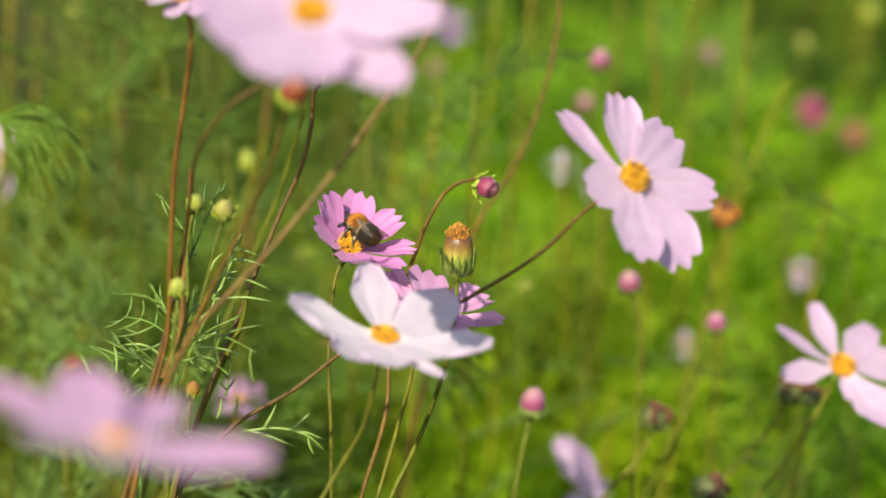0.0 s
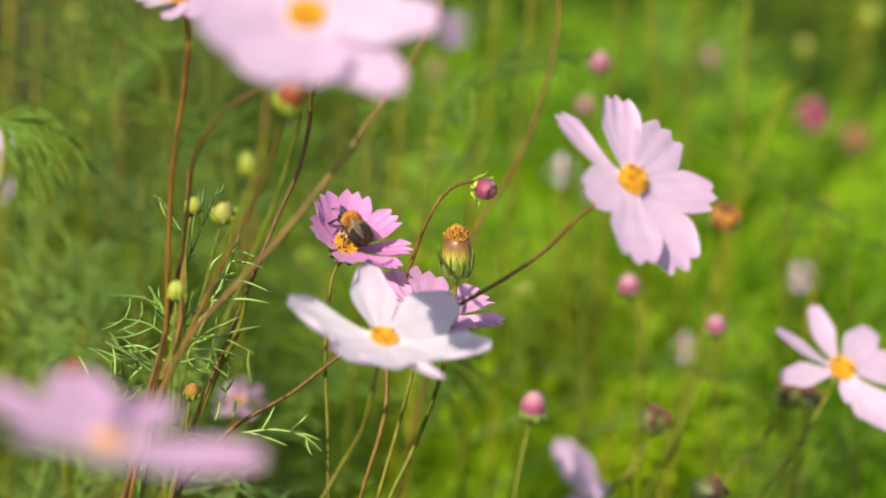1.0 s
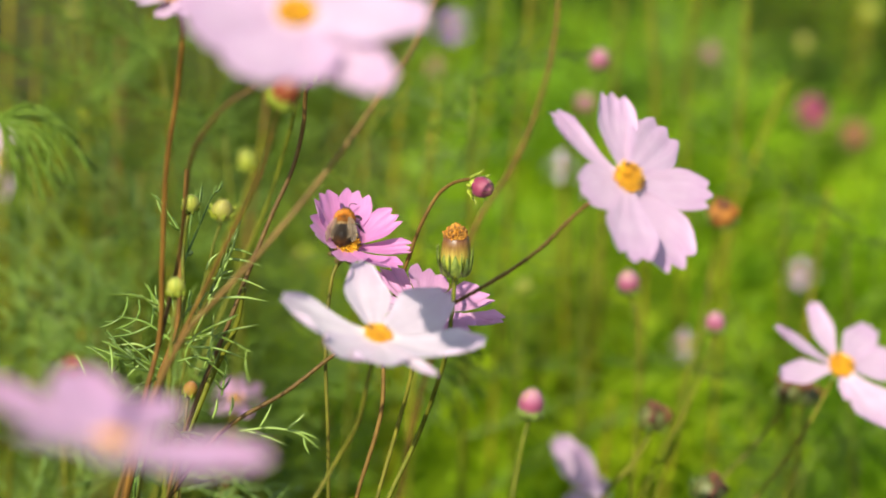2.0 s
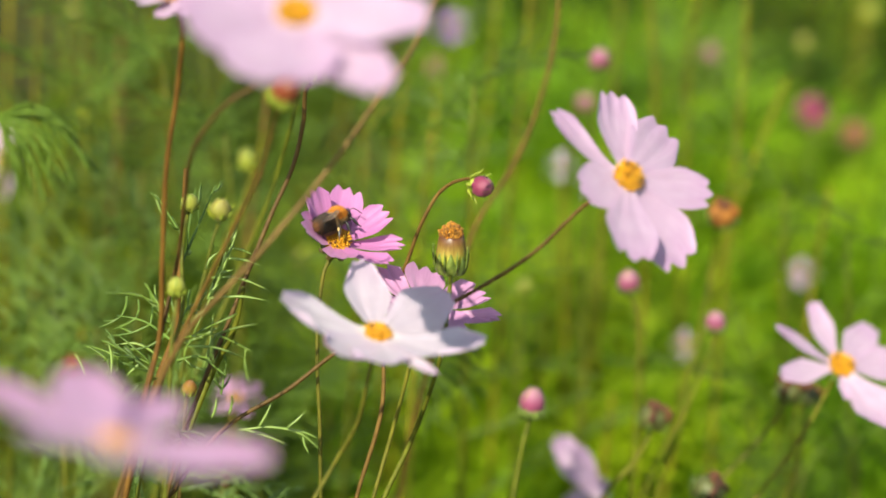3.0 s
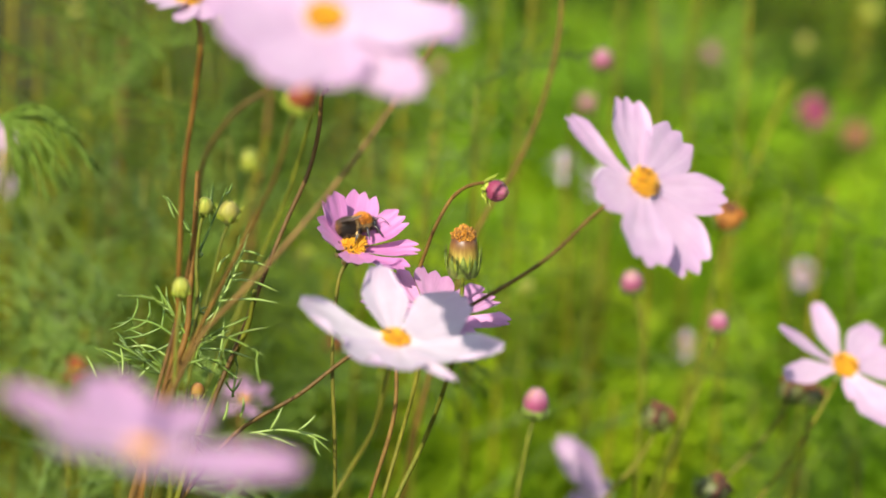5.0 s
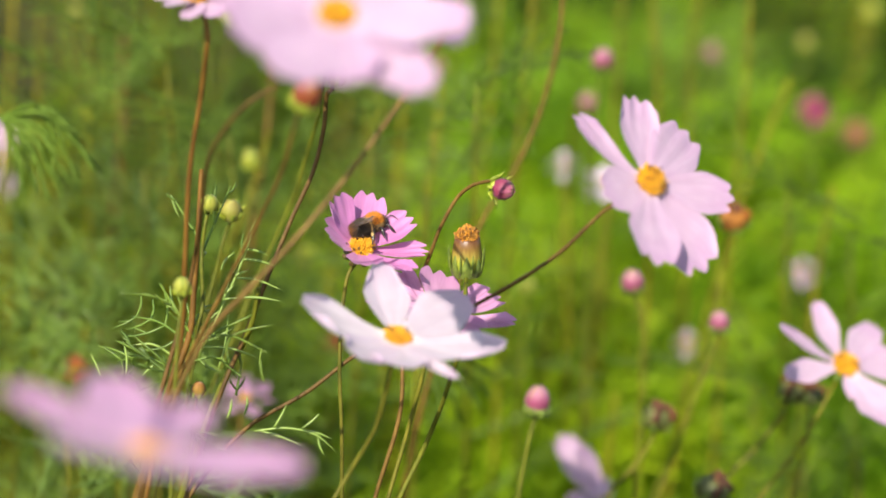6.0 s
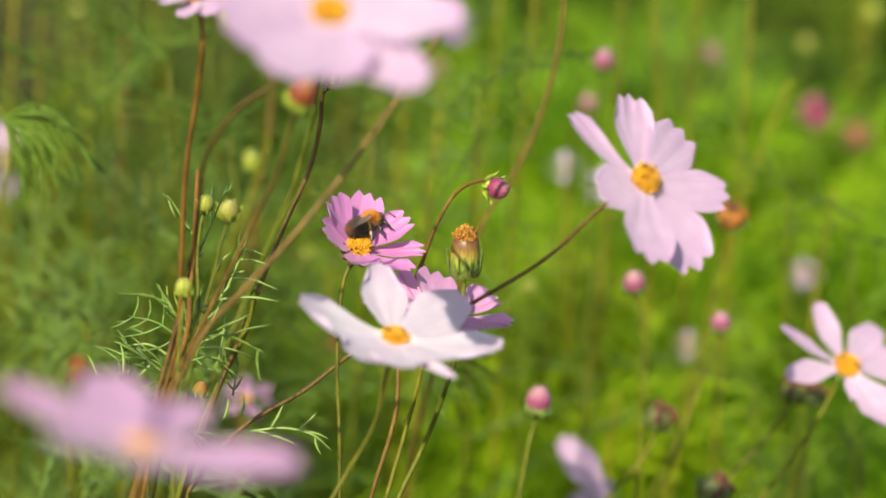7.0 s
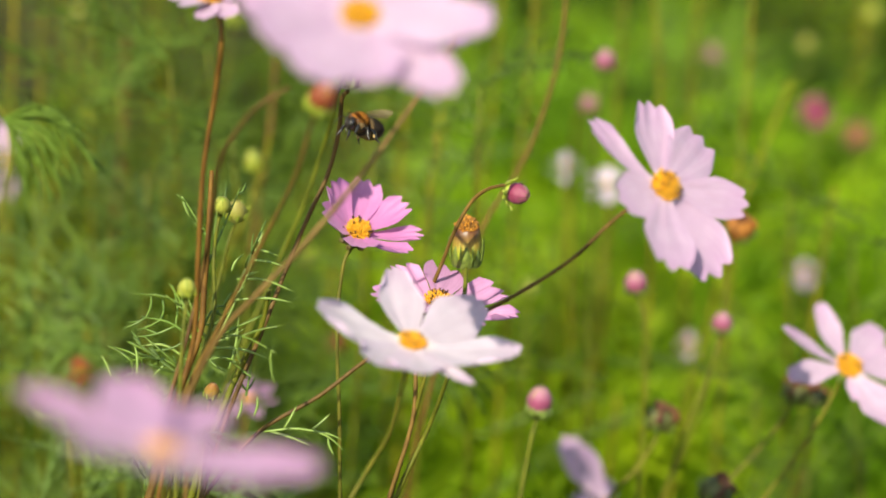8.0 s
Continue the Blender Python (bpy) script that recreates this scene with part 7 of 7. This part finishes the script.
def shoot_stand():
    """Leafy shoots standing a hand to two behind the flowers, some tall, some low, each turned its own way."""
    rng = random.Random(77)
    kinds = []
    for k, (mat, label) in enumerate((("leaf_mid", "green cosmos shoot with feathery leaves"), ("leaf_dull_shade", "cosmos shoot with feathery leaves, dull green with some shade put into the colour"), ("leaf_lime_sun", "lime-green cosmos shoot, sunlight put into its colour"))):
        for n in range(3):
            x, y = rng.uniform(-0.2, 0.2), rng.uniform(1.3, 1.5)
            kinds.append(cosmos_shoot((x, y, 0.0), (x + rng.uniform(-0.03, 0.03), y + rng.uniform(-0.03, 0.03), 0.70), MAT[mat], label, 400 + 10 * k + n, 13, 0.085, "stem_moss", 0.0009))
    for i in range(70):
        y = rng.uniform(1.12, 1.85)
        x = rng.uniform(-1, 1) * (0.05 + 0.20 * y)
        if (-0.30 < x < -0.07 and y > 1.34) or (x > 0.13 and y < 1.3 and rng.random() < 0.5) or (-0.17 < x < -0.02 and rng.random() < 0.85) or (-0.03 <= x < 0.13 and (y < 1.36 or rng.random() < 0.5)):
            continue
        tall = (0.88 if x < -0.03 else 0.75) - 0.22 * (y - 1.12) - 0.24 * rng.random() ** 1.3
        # leaf colour stands in for light: dull on the left, lime right
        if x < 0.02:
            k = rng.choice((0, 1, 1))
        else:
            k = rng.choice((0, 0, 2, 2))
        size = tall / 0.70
        copy_thing(kinds[3 * k + rng.randrange(3)], Matrix.Translation((x, y, 0)) @ Matrix.Rotation(rng.uniform(0, 6.283), 4, "Z") @ Matrix.Diagonal((1.1, 1.1, size, 1)))
    # shoots low beside the leafy plant, some with sunlight painted in their lime leaves
    for i in range(20):
        x, y = rng.uniform(-0.27, -0.07), rng.uniform(1.02, 1.32)
        tall = rng.uniform(0.70, 0.82) if x < -0.14 else rng.uniform(0.66, 0.73)
        k = rng.choice((0, 0, 2))
        copy_thing(kinds[3 * k + rng.randrange(3)], Matrix.Translation((x, y, 0)) @ Matrix.Rotation(rng.uniform(0, 6.283), 4, "Z") @ Matrix.Diagonal((1.1, 1.1, tall / 0.70, 1)))


shoot_stand()


# ---- the field behind ----
ground_sheet()


def field():
    """Feathery cosmos growth: a dense thicket near the flowers, sparser tufts farther out."""
    rng = random.Random(11)
    near = [leaf_template(s, 0.1, 0.0011) for s in range(8)]
    places, dull, lime = [], [], []
    for i in range(288):
        y = 1.14 + 2.5 * rng.random() ** 1.5
        x = rng.uniform(-1, 1) * (0.16 + 0.24 * y)
        if (x < -0.08 and y > 1.5 and rng.random() < 0.5) or (-0.30 < x < -0.08 and 1.38 < y < 3.2 and rng.random() < 0.45):
            if i < 170:
                continue
        if i < 170 and -0.15 < x < 0.0 and y < 1.55 and rng.random() < 0.5:
            continue
        if i >= 170:
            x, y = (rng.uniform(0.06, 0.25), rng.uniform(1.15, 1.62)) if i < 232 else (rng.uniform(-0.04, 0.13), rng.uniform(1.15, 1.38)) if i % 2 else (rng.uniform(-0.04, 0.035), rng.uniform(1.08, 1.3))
        if x > 0.13 and y < 1.32 and rng.random() < 0.6:
            continue
        tall = 0.61 + (0.03 if x > -0.1 else 0.10) * rng.random() + min(0.12, 0.09 * (y - 1.14))
        if i >= 170:
            tall = (0.60 + 0.26 * (y - 1.17) if i < 232 else 0.58) + 0.05 * rng.random()
        wide = rng.uniform(0.05, 0.10)
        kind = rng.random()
        for k in range(46 if i >= 170 else 27 if y > 1.9 else 33):
            f = 1 - rng.random() ** 1.5 * (0.3 if i >= 170 else 0.45 if x > -0.02 else 1.0)
            a = rng.uniform(0, 6.283)
            r = wide * (0.25 + 0.9 * (1 - f)) * rng.random() ** 0.5
            # place picks the copy: lime for painted sun, dull for painted shade
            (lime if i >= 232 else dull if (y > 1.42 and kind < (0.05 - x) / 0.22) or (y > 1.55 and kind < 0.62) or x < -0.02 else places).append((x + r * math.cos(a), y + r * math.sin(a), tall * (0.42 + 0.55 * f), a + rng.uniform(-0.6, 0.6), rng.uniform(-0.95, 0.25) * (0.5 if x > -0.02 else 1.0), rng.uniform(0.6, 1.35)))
    # more tufts behind the flowers, painted brighter in place of sun
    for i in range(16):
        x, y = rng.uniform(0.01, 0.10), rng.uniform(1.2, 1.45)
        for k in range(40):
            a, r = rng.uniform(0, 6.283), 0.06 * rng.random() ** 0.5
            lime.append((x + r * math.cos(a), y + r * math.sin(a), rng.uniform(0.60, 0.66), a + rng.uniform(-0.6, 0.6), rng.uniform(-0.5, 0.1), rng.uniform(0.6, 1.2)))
    tagged(scatter("lime_foliage", near, lime, MAT["foliage_sun_tone"]), "lime-green feathery cosmos foliage with sunlight put into its colour", "foliage", kind="stuff")
    tagged(scatter("dull_foliage", near, dull, MAT["foliage_shade_tone"]), "feathery cosmos foliage deep in the field, dull green with shade put into its colour", "foliage", kind="stuff")
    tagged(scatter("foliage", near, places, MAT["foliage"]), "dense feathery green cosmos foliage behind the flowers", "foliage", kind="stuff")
    wide = []
    while len(wide) < 1500:
        y = rng.uniform(-3.5, 14)
        x = rng.uniform(-7, 7)
        if (abs(x) < 0.3 + 0.24 * max(0, y) and y < 3.6) or (abs(x) < 0.6 and -0.6 < y < 1):
            continue
        wide.append((x, y, rng.uniform(0.15, 0.62), rng.uniform(0, 6.283), rng.uniform(-0.9, 0.5), rng.uniform(3.2, 5.5)))
    for i in range(320):
        wide.append((rng.uniform(-0.55, 0.55), rng.uniform(0.35, 1.2), rng.uniform(0.08, 0.34), rng.uniform(0, 6.283), rng.uniform(-0.8, 0.1), rng.uniform(0.8, 1.5)))
    tagged(scatter("field_growth", near, wide, MAT["foliage_far"]), "green cosmos field spreading round the flower bed", "foliage", kind="stuff")
    pieces = []
    for i in range(230):
        y = 1.15 + 3.6 * rng.random() ** 1.2
        x = rng.uniform(-1, 1) * (0.25 + 0.23 * y)
        h = rng.uniform(0.5, 0.78) + min(0.12, 0.08 * (y - 1.1))
        lean = Vector((rng.uniform(-0.10, 0.14), rng.uniform(-0.08, 0.08), 0))
        pts = [Vector((x, y, -0.01)), Vector((x, y, h * 0.5)) + lean * 0.3, Vector((x, y, h)) + lean]
        pieces.append(tube(spline(pts, 3), [0.0018, 0.0017, 0.0016, 0.0015, 0.0013, 0.0011, 0.0009], 6))
    me = link_mesh("field_stems", *joined(pieces), MAT["field_stem"])
    tagged(me, "upright olive cosmos stems in the field", "plant stems", kind="stuff")


field()


# ---- movement ----
def sway(thing, base, rows):
    """A plant rocks about its root: seconds, fore-and-aft and sideways degrees."""
    walk(thing, [(t, Matrix.Translation(base) @ pose(0, 0, 0, a, 0, 0) @ pose(0, 0, 0, 0, b, 0)) for t, a, b in rows])


def motions():
    sway(bee_flower, (-0.0428, 0.7202, 0.0000), [(0, 0.000, 0.000), (0.5, 0.092, 0.017), (1, -0.223, -0.064), (1.5, 0.022, 0.046), (3, -0.288, -0.264), (3.5, -0.274, -0.012), (4, -0.332, -0.175), (4.5, -0.153, -0.096), (6, 0.189, 0.180), (6.5, -0.093, 0.207), (7, 0.130, 0.076), (7.5, -0.193, 0.104), (8, -1.234, -0.044)])
    sway(rear_flower, (-0.0989, 0.6649, 0.0000), [(0, 0.000, 0.000), (0.5, -0.054, 0.034), (1, -0.168, 0.027), (1.5, -0.079, 0.086), (3, -0.218, -0.049), (3.5, -0.225, 0.037), (4, -0.192, -0.043), (4.5, -0.025, 0.010), (6, 0.079, 0.172), (6.5, -0.093, 0.227), (7, 0.116, 0.068), (7.5, -0.145, 0.066), (8, -0.616, 0.171)])
    sway(white_flower, (-0.1826, 0.6170, 0.0000), [(0, 0.000, 0.000), (0.5, 0.016, -0.110), (1, -0.080, 0.012), (1.5, -0.012, -0.057), (3, -0.075, -0.111), (3.5, -0.076, 0.035), (4, -0.034, -0.039), (4.5, 0.138, 0.134), (6, 0.014, 0.181), (6.5, 0.038, 0.338), (7, 0.010, 0.083), (7.5, -0.064, 0.150), (8, 0.152, 0.387)])
    sway(right_flower, (-0.2857, 0.6824, 0.0000), [(0, 0.000, 0.000), (0.5, 0.154, -0.068), (1, -0.016, -0.005), (1.5, 0.125, -0.051), (3, 0.087, -0.097), (3.5, -0.001, -0.000), (4, 0.006, -0.055), (4.5, 0.230, 0.039), (6, 0.004, 0.249), (6.5, -0.250, 0.409), (7, 0.000, 0.102), (7.5, -0.175, 0.221), (8, 0.035, 0.451)])
    sway(top_flower, (-0.2120, 0.7777, 0.0000), [(0, 0.000, 0.000), (0.5, 0.070, -0.082), (1, 0.032, -0.031), (1.5, 0.084, -0.126), (3, 0.116, -0.178), (3.5, 0.103, -0.122), (4, 0.055, -0.143), (4.5, 0.198, 0.003), (6, 0.003, 0.305), (6.5, -0.018, 0.346), (7, -0.062, 0.160), (7.5, 0.026, 0.270), (8, -0.114, 0.553)])
    sway(near_flower, (-0.1158, 0.4354, 0.0000), [(0, 0.000, 0.000), (0.5, -0.004, -0.038), (1, -0.027, -0.067), (1.5, -0.015, -0.010), (3, 0.017, 0.042), (3.5, -0.075, 0.066), (4, -0.006, 0.099), (4.5, 0.176, 0.252), (6, 0.231, 0.342), (6.5, -0.020, 0.119), (7, 0.114, 0.226), (7.5, 0.100, 0.243), (8, 0.193, 0.424)])
    sway(small_flower, (-0.1341, 0.8403, 0.0000), [(0, 0.000, 0.000), (0.5, 0.058, -0.018), (1, -0.166, 0.005), (1.5, 0.058, -0.018), (3, -0.020, -0.068), (3.5, 0.003, -0.004), (4, -0.110, -0.066), (4.5, -0.057, 0.068), (6, -0.041, 0.121), (6.5, -0.072, 0.155), (7, -0.036, 0.108), (7.5, -0.271, 0.069), (8, -0.153, 0.143)])
    sway(upper_left_flower, (-0.1708, 0.6412, 0.0000), [(0, 0.000, 0.000), (0.5, 0.050, -0.062), (1, -0.065, -0.033), (1.5, 0.094, -0.089), (3, 0.187, -0.120), (3.5, 0.159, -0.083), (4, 0.061, -0.112), (4.5, 0.374, 0.027), (6, 0.153, 0.240), (6.5, 0.088, 0.261), (7, -0.058, 0.099), (7.5, 0.092, 0.195), (8, -0.039, 0.404)])
    sway(arch_bud, (-0.1041, 0.6739, 0.0000), [(0, 0.000, 0.000), (0.5, 0.128, -0.046), (1, -0.099, -0.009), (1.5, 0.048, -0.051), (3, 0.017, -0.084), (3.5, 0.000, -0.001), (4, -0.043, -0.056), (4.5, 0.261, 0.062), (6, 0.105, 0.256), (6.5, 0.015, 0.407), (7, 0.031, 0.102), (7.5, -0.085, 0.218), (8, 0.256, 0.481)])
    sway(low_bud, (-0.0194, 0.6095, 0.0000), [(0, 0.000, 0.000), (0.5, 0.017, 0.015), (1, 0.033, 0.030), (1.5, 0.072, 0.009), (3, 0.037, 0.014), (3.5, -0.003, 0.019), (4, -0.052, 0.000), (4.5, 0.047, -0.016), (6, -0.063, 0.005), (6.5, 0.055, -0.044), (7, -0.114, -0.019), (7.5, 0.085, -0.050), (8, -0.089, -0.060)])
    sway(top_left_bud, (-0.2193, 0.7343, 0.0000), [(0, 0.000, 0.000), (0.5, 0.042, -0.058), (1, -0.004, -0.017), (1.5, 0.041, -0.057), (3, 0.041, -0.117), (3.5, 0.020, -0.044), (4, -0.037, -0.096), (4.5, 0.195, 0.011), (6, 0.140, 0.153), (6.5, 0.089, 0.249), (7, 0.108, 0.036), (7.5, 0.042, 0.118), (8, 0.115, 0.331)])
    sway(left_bud_a, (-0.1773, 0.6557, 0.0000), [(0, 0.000, 0.000), (0.5, 0.127, -0.031), (1, -0.013, -0.014), (1.5, 0.117, -0.019), (3, 0.089, -0.074), (3.5, 0.080, 0.008), (4, 0.029, -0.056), (4.5, 0.274, 0.076), (6, 0.059, 0.245), (6.5, -0.068, 0.324), (7, 0.032, 0.106), (7.5, -0.070, 0.210), (8, 0.016, 0.415)])
    sway(left_bud_b, (-0.1666, 0.7416, 0.0000), [(0, 0.000, 0.000), (0.5, 0.038, -0.006), (1, -0.020, 0.000), (1.5, 0.022, 0.022), (3, -0.003, -0.057), (3.5, 0.002, -0.001), (4, -0.057, -0.069), (4.5, 0.135, 0.052), (6, 0.045, 0.092), (6.5, -0.069, 0.123), (7, -0.011, 0.002), (7.5, -0.099, 0.061), (8, -0.034, 0.123)])
    sway(small_bud, (-0.1321, 0.6646, 0.0000), [(0, 0.000, 0.000), (0.5, 0.031, -0.025), (1, -0.080, -0.001), (1.5, 0.027, 0.008), (3, -0.008, -0.053), (3.5, 0.002, -0.001), (4, -0.053, -0.049), (4.5, 0.108, 0.044), (7, -0.016, 0.051), (7.5, -0.141, 0.102), (8, 0.036, 0.275)])
    sway(hidden_bud, (-0.1908, 0.6738, 0.0000), [(0, 0.000, 0.000), (0.5, 0.110, -0.076), (1, -0.004, -0.033), (1.5, 0.114, -0.085), (3, 0.101, -0.153), (3.5, 0.049, -0.055), (4, -0.118, -0.119), (4.5, 0.507, 0.037), (6, 0.377, 0.219), (6.5, 0.253, 0.340), (7, 0.270, 0.081), (7.5, 0.101, 0.186), (8, 0.313, 0.465)])
    sway(spent_head, (-0.1388, 0.6693, 0.0000), [(0, 0.000, 0.000), (0.5, 0.125, -0.028), (1, -0.097, -0.013), (1.5, 0.089, 0.025), (3, 0.051, -0.130), (3.5, -0.056, -0.041), (4, -0.094, -0.100), (4.5, 0.066, -0.009), (6, 0.171, 0.112), (6.5, -0.205, 0.172), (7, 0.144, 0.029), (7.5, -0.174, 0.052), (8, -0.851, 0.026)])
    sway(dead_b, (-0.0119, 0.8821, 0.0000), [(0, 0.000, 0.000), (0.5, -0.062, -0.012), (1, -0.055, 0.025), (1.5, -0.083, -0.007), (3, -0.023, -0.024), (3.5, -0.000, -0.003), (4, 0.008, 0.003), (4.5, 0.173, 0.010), (6, 0.302, 0.164), (6.5, 0.433, 0.255), (7, 0.175, 0.059), (7.5, 0.387, 0.094), (8, 1.226, 0.141)])
    sway(front_stalk, (-0.2243, 0.7609, 0.0000), [(0, 0.000, 0.000), (0.5, 0.030, -0.060), (1, -0.041, -0.021), (1.5, 0.060, -0.085), (3, 0.121, -0.124), (3.5, 0.097, -0.091), (4, 0.060, -0.112), (4.5, 0.174, -0.011), (6, 0.019, 0.202), (6.5, -0.022, 0.225), (7, -0.045, 0.083), (7.5, -0.007, 0.159), (8, -0.116, 0.360)])
    sway(arched_stalk, (-0.1789, 0.6432, 0.0000), [(0, 0.000, 0.000), (0.5, 0.097, -0.025), (1, -0.014, -0.005), (1.5, 0.085, -0.010), (3, 0.071, -0.057), (3.5, 0.060, 0.005), (4, 0.028, -0.048), (4.5, 0.208, 0.047), (6, 0.031, 0.186), (6.5, -0.073, 0.251), (7, 0.025, 0.068), (7.5, -0.061, 0.152), (8, -0.007, 0.310)])
    sway(leafy_plant, (-0.1929, 0.6602, 0.0000), [(0, 0.000, 0.000), (0.5, 0.049, -0.039), (1, -0.104, -0.023), (1.5, 0.043, -0.028), (3, 0.010, -0.083), (3.5, -0.072, -0.046), (4, -0.048, -0.082), (4.5, 0.135, 0.025), (6, 0.008, 0.145), (6.5, -0.040, 0.213), (7, -0.023, 0.026), (7.5, -0.132, 0.109), (8, -0.121, 0.268)])
    sway(leafy_shoot, (-0.1998, 0.6766, 0.0000), [(0, 0.000, 0.000), (0.5, 0.043, -0.043), (1, -0.082, -0.018), (1.5, 0.037, -0.031), (3, 0.017, -0.086), (3.5, -0.053, -0.044), (4, -0.030, -0.083), (4.5, 0.106, 0.020), (6, -0.009, 0.151), (6.5, -0.055, 0.224), (7, -0.021, 0.028), (7.5, -0.116, 0.120), (8, -0.125, 0.286)])
    walk(bee, [
        (0, pose(-0.0311, 0.8002, 0.9348, 18.6, -21.8, 137.4)),
        (0.3, pose(-0.0316, 0.8000, 0.9345, 20.7, -21.7, 148.2)),
        (0.6, pose(-0.0322, 0.8003, 0.9352, 20.7, -21.7, 148.2)),
        (0.9, pose(-0.0329, 0.8009, 0.9366, 20.6, -29.9, 136.8)),
        (1.2, pose(-0.0336, 0.8007, 0.9360, 14.9, -21.9, 124.6)),
        (1.4, pose(-0.0330, 0.8009, 0.9365, 11.7, -25.8, 114.2)),
        (1.6, pose(-0.0345, 0.8004, 0.9353, 5.5, -28.2, 100.4)),
        (2.2, pose(-0.0373, 0.8008, 0.9364, -8.0, -31.1, 75.8)),
        (2.8, pose(-0.0406, 0.8014, 0.9380, -16.5, -26.4, 54.0)),
        (3, pose(-0.0408, 0.8013, 0.9375, -15.3, -6.8, 46.5)),
        (3.2, pose(-0.0366, 0.8014, 0.9378, -18.5, -7.4, 31.9)),
        (3.5, pose(-0.0354, 0.8015, 0.9381, -18.9, -6.4, 29.1)),
        (3.8, pose(-0.0352, 0.8014, 0.9377, -19.3, -5.5, 26.0)),
        (4.1, pose(-0.0356, 0.8012, 0.9373, -19.3, -5.5, 26.0)),
        (4.3, pose(-0.0364, 0.8009, 0.9366, -19.1, -3.4, 26.3)),
        (4.5, pose(-0.0362, 0.8009, 0.9364, -19.1, -3.4, 26.3)),
        (4.7, pose(-0.0346, 0.8008, 0.9362, -19.4, -1.7, 22.8)),
        (5.2, pose(-0.0335, 0.8006, 0.9359, -17.9, -1.2, 32.6)),
        (5.8, pose(-0.0318, 0.8003, 0.9351, -17.0, -3.4, 37.7)),
        (6, pose(-0.0291, 0.8005, 0.9355, -17.3, -5.5, 37.5)),
        (6.2, pose(-0.0302, 0.8008, 0.9362, -15.8, -1.9, 42.5)),
        (6.5, pose(-0.0302, 0.8010, 0.9368, -15.0, -4.7, 46.6)),
        (6.8, pose(-0.0297, 0.8012, 0.9372, -15.3, -6.8, 46.4)),
        (7, pose(-0.0309, 0.8008, 0.9364, -16.6, -8.1, 41.9)),
        (7.2, pose(-0.0332, 0.8016, 0.9383, -18.9, -6.4, 29.0)),
        (7.4, pose(-0.0333, 0.8016, 0.9382, -18.2, -5.3, 32.2)),
        (7.5, pose(-0.0331, 0.8023, 0.9398, -1.7, -25.5, 86.6)),
        (7.6, pose(-0.0331, 0.7979, 0.9424, 6.5, -28.4, 102.0)),
        (7.7, pose(-0.0323, 0.7990, 0.9451, 10.9, -39.6, 105.8)),
        (7.8, pose(-0.0284, 0.8016, 0.9517, 12.2, -32.4, 111.9)),
        (7.9, pose(-0.0264, 0.8057, 0.9616, 19.1, -4.5, 153.7)),
        (8, pose(-0.0329, 0.8101, 0.9726, 17.2, -27.9, 216.4)),
    ])
    # wings lie folded while it feeds and beat once it takes off
    for wing, s, x, z, spread in bee_wings:
        rows = [(0.0, pose(x, s * 0.0023, z, s * -8, -4, s * -spread)), (7.55, pose(x, s * 0.0023, z, s * -8, -4, s * -spread))]
        for k in range(14):
            up = (42, -10, 18)[k % 3]
            rows.append((7.6 + k / 30, pose(x, s * 0.0023, z, s * up, 6, s * -(spread + 58))))
        walk(wing, rows)


motions()
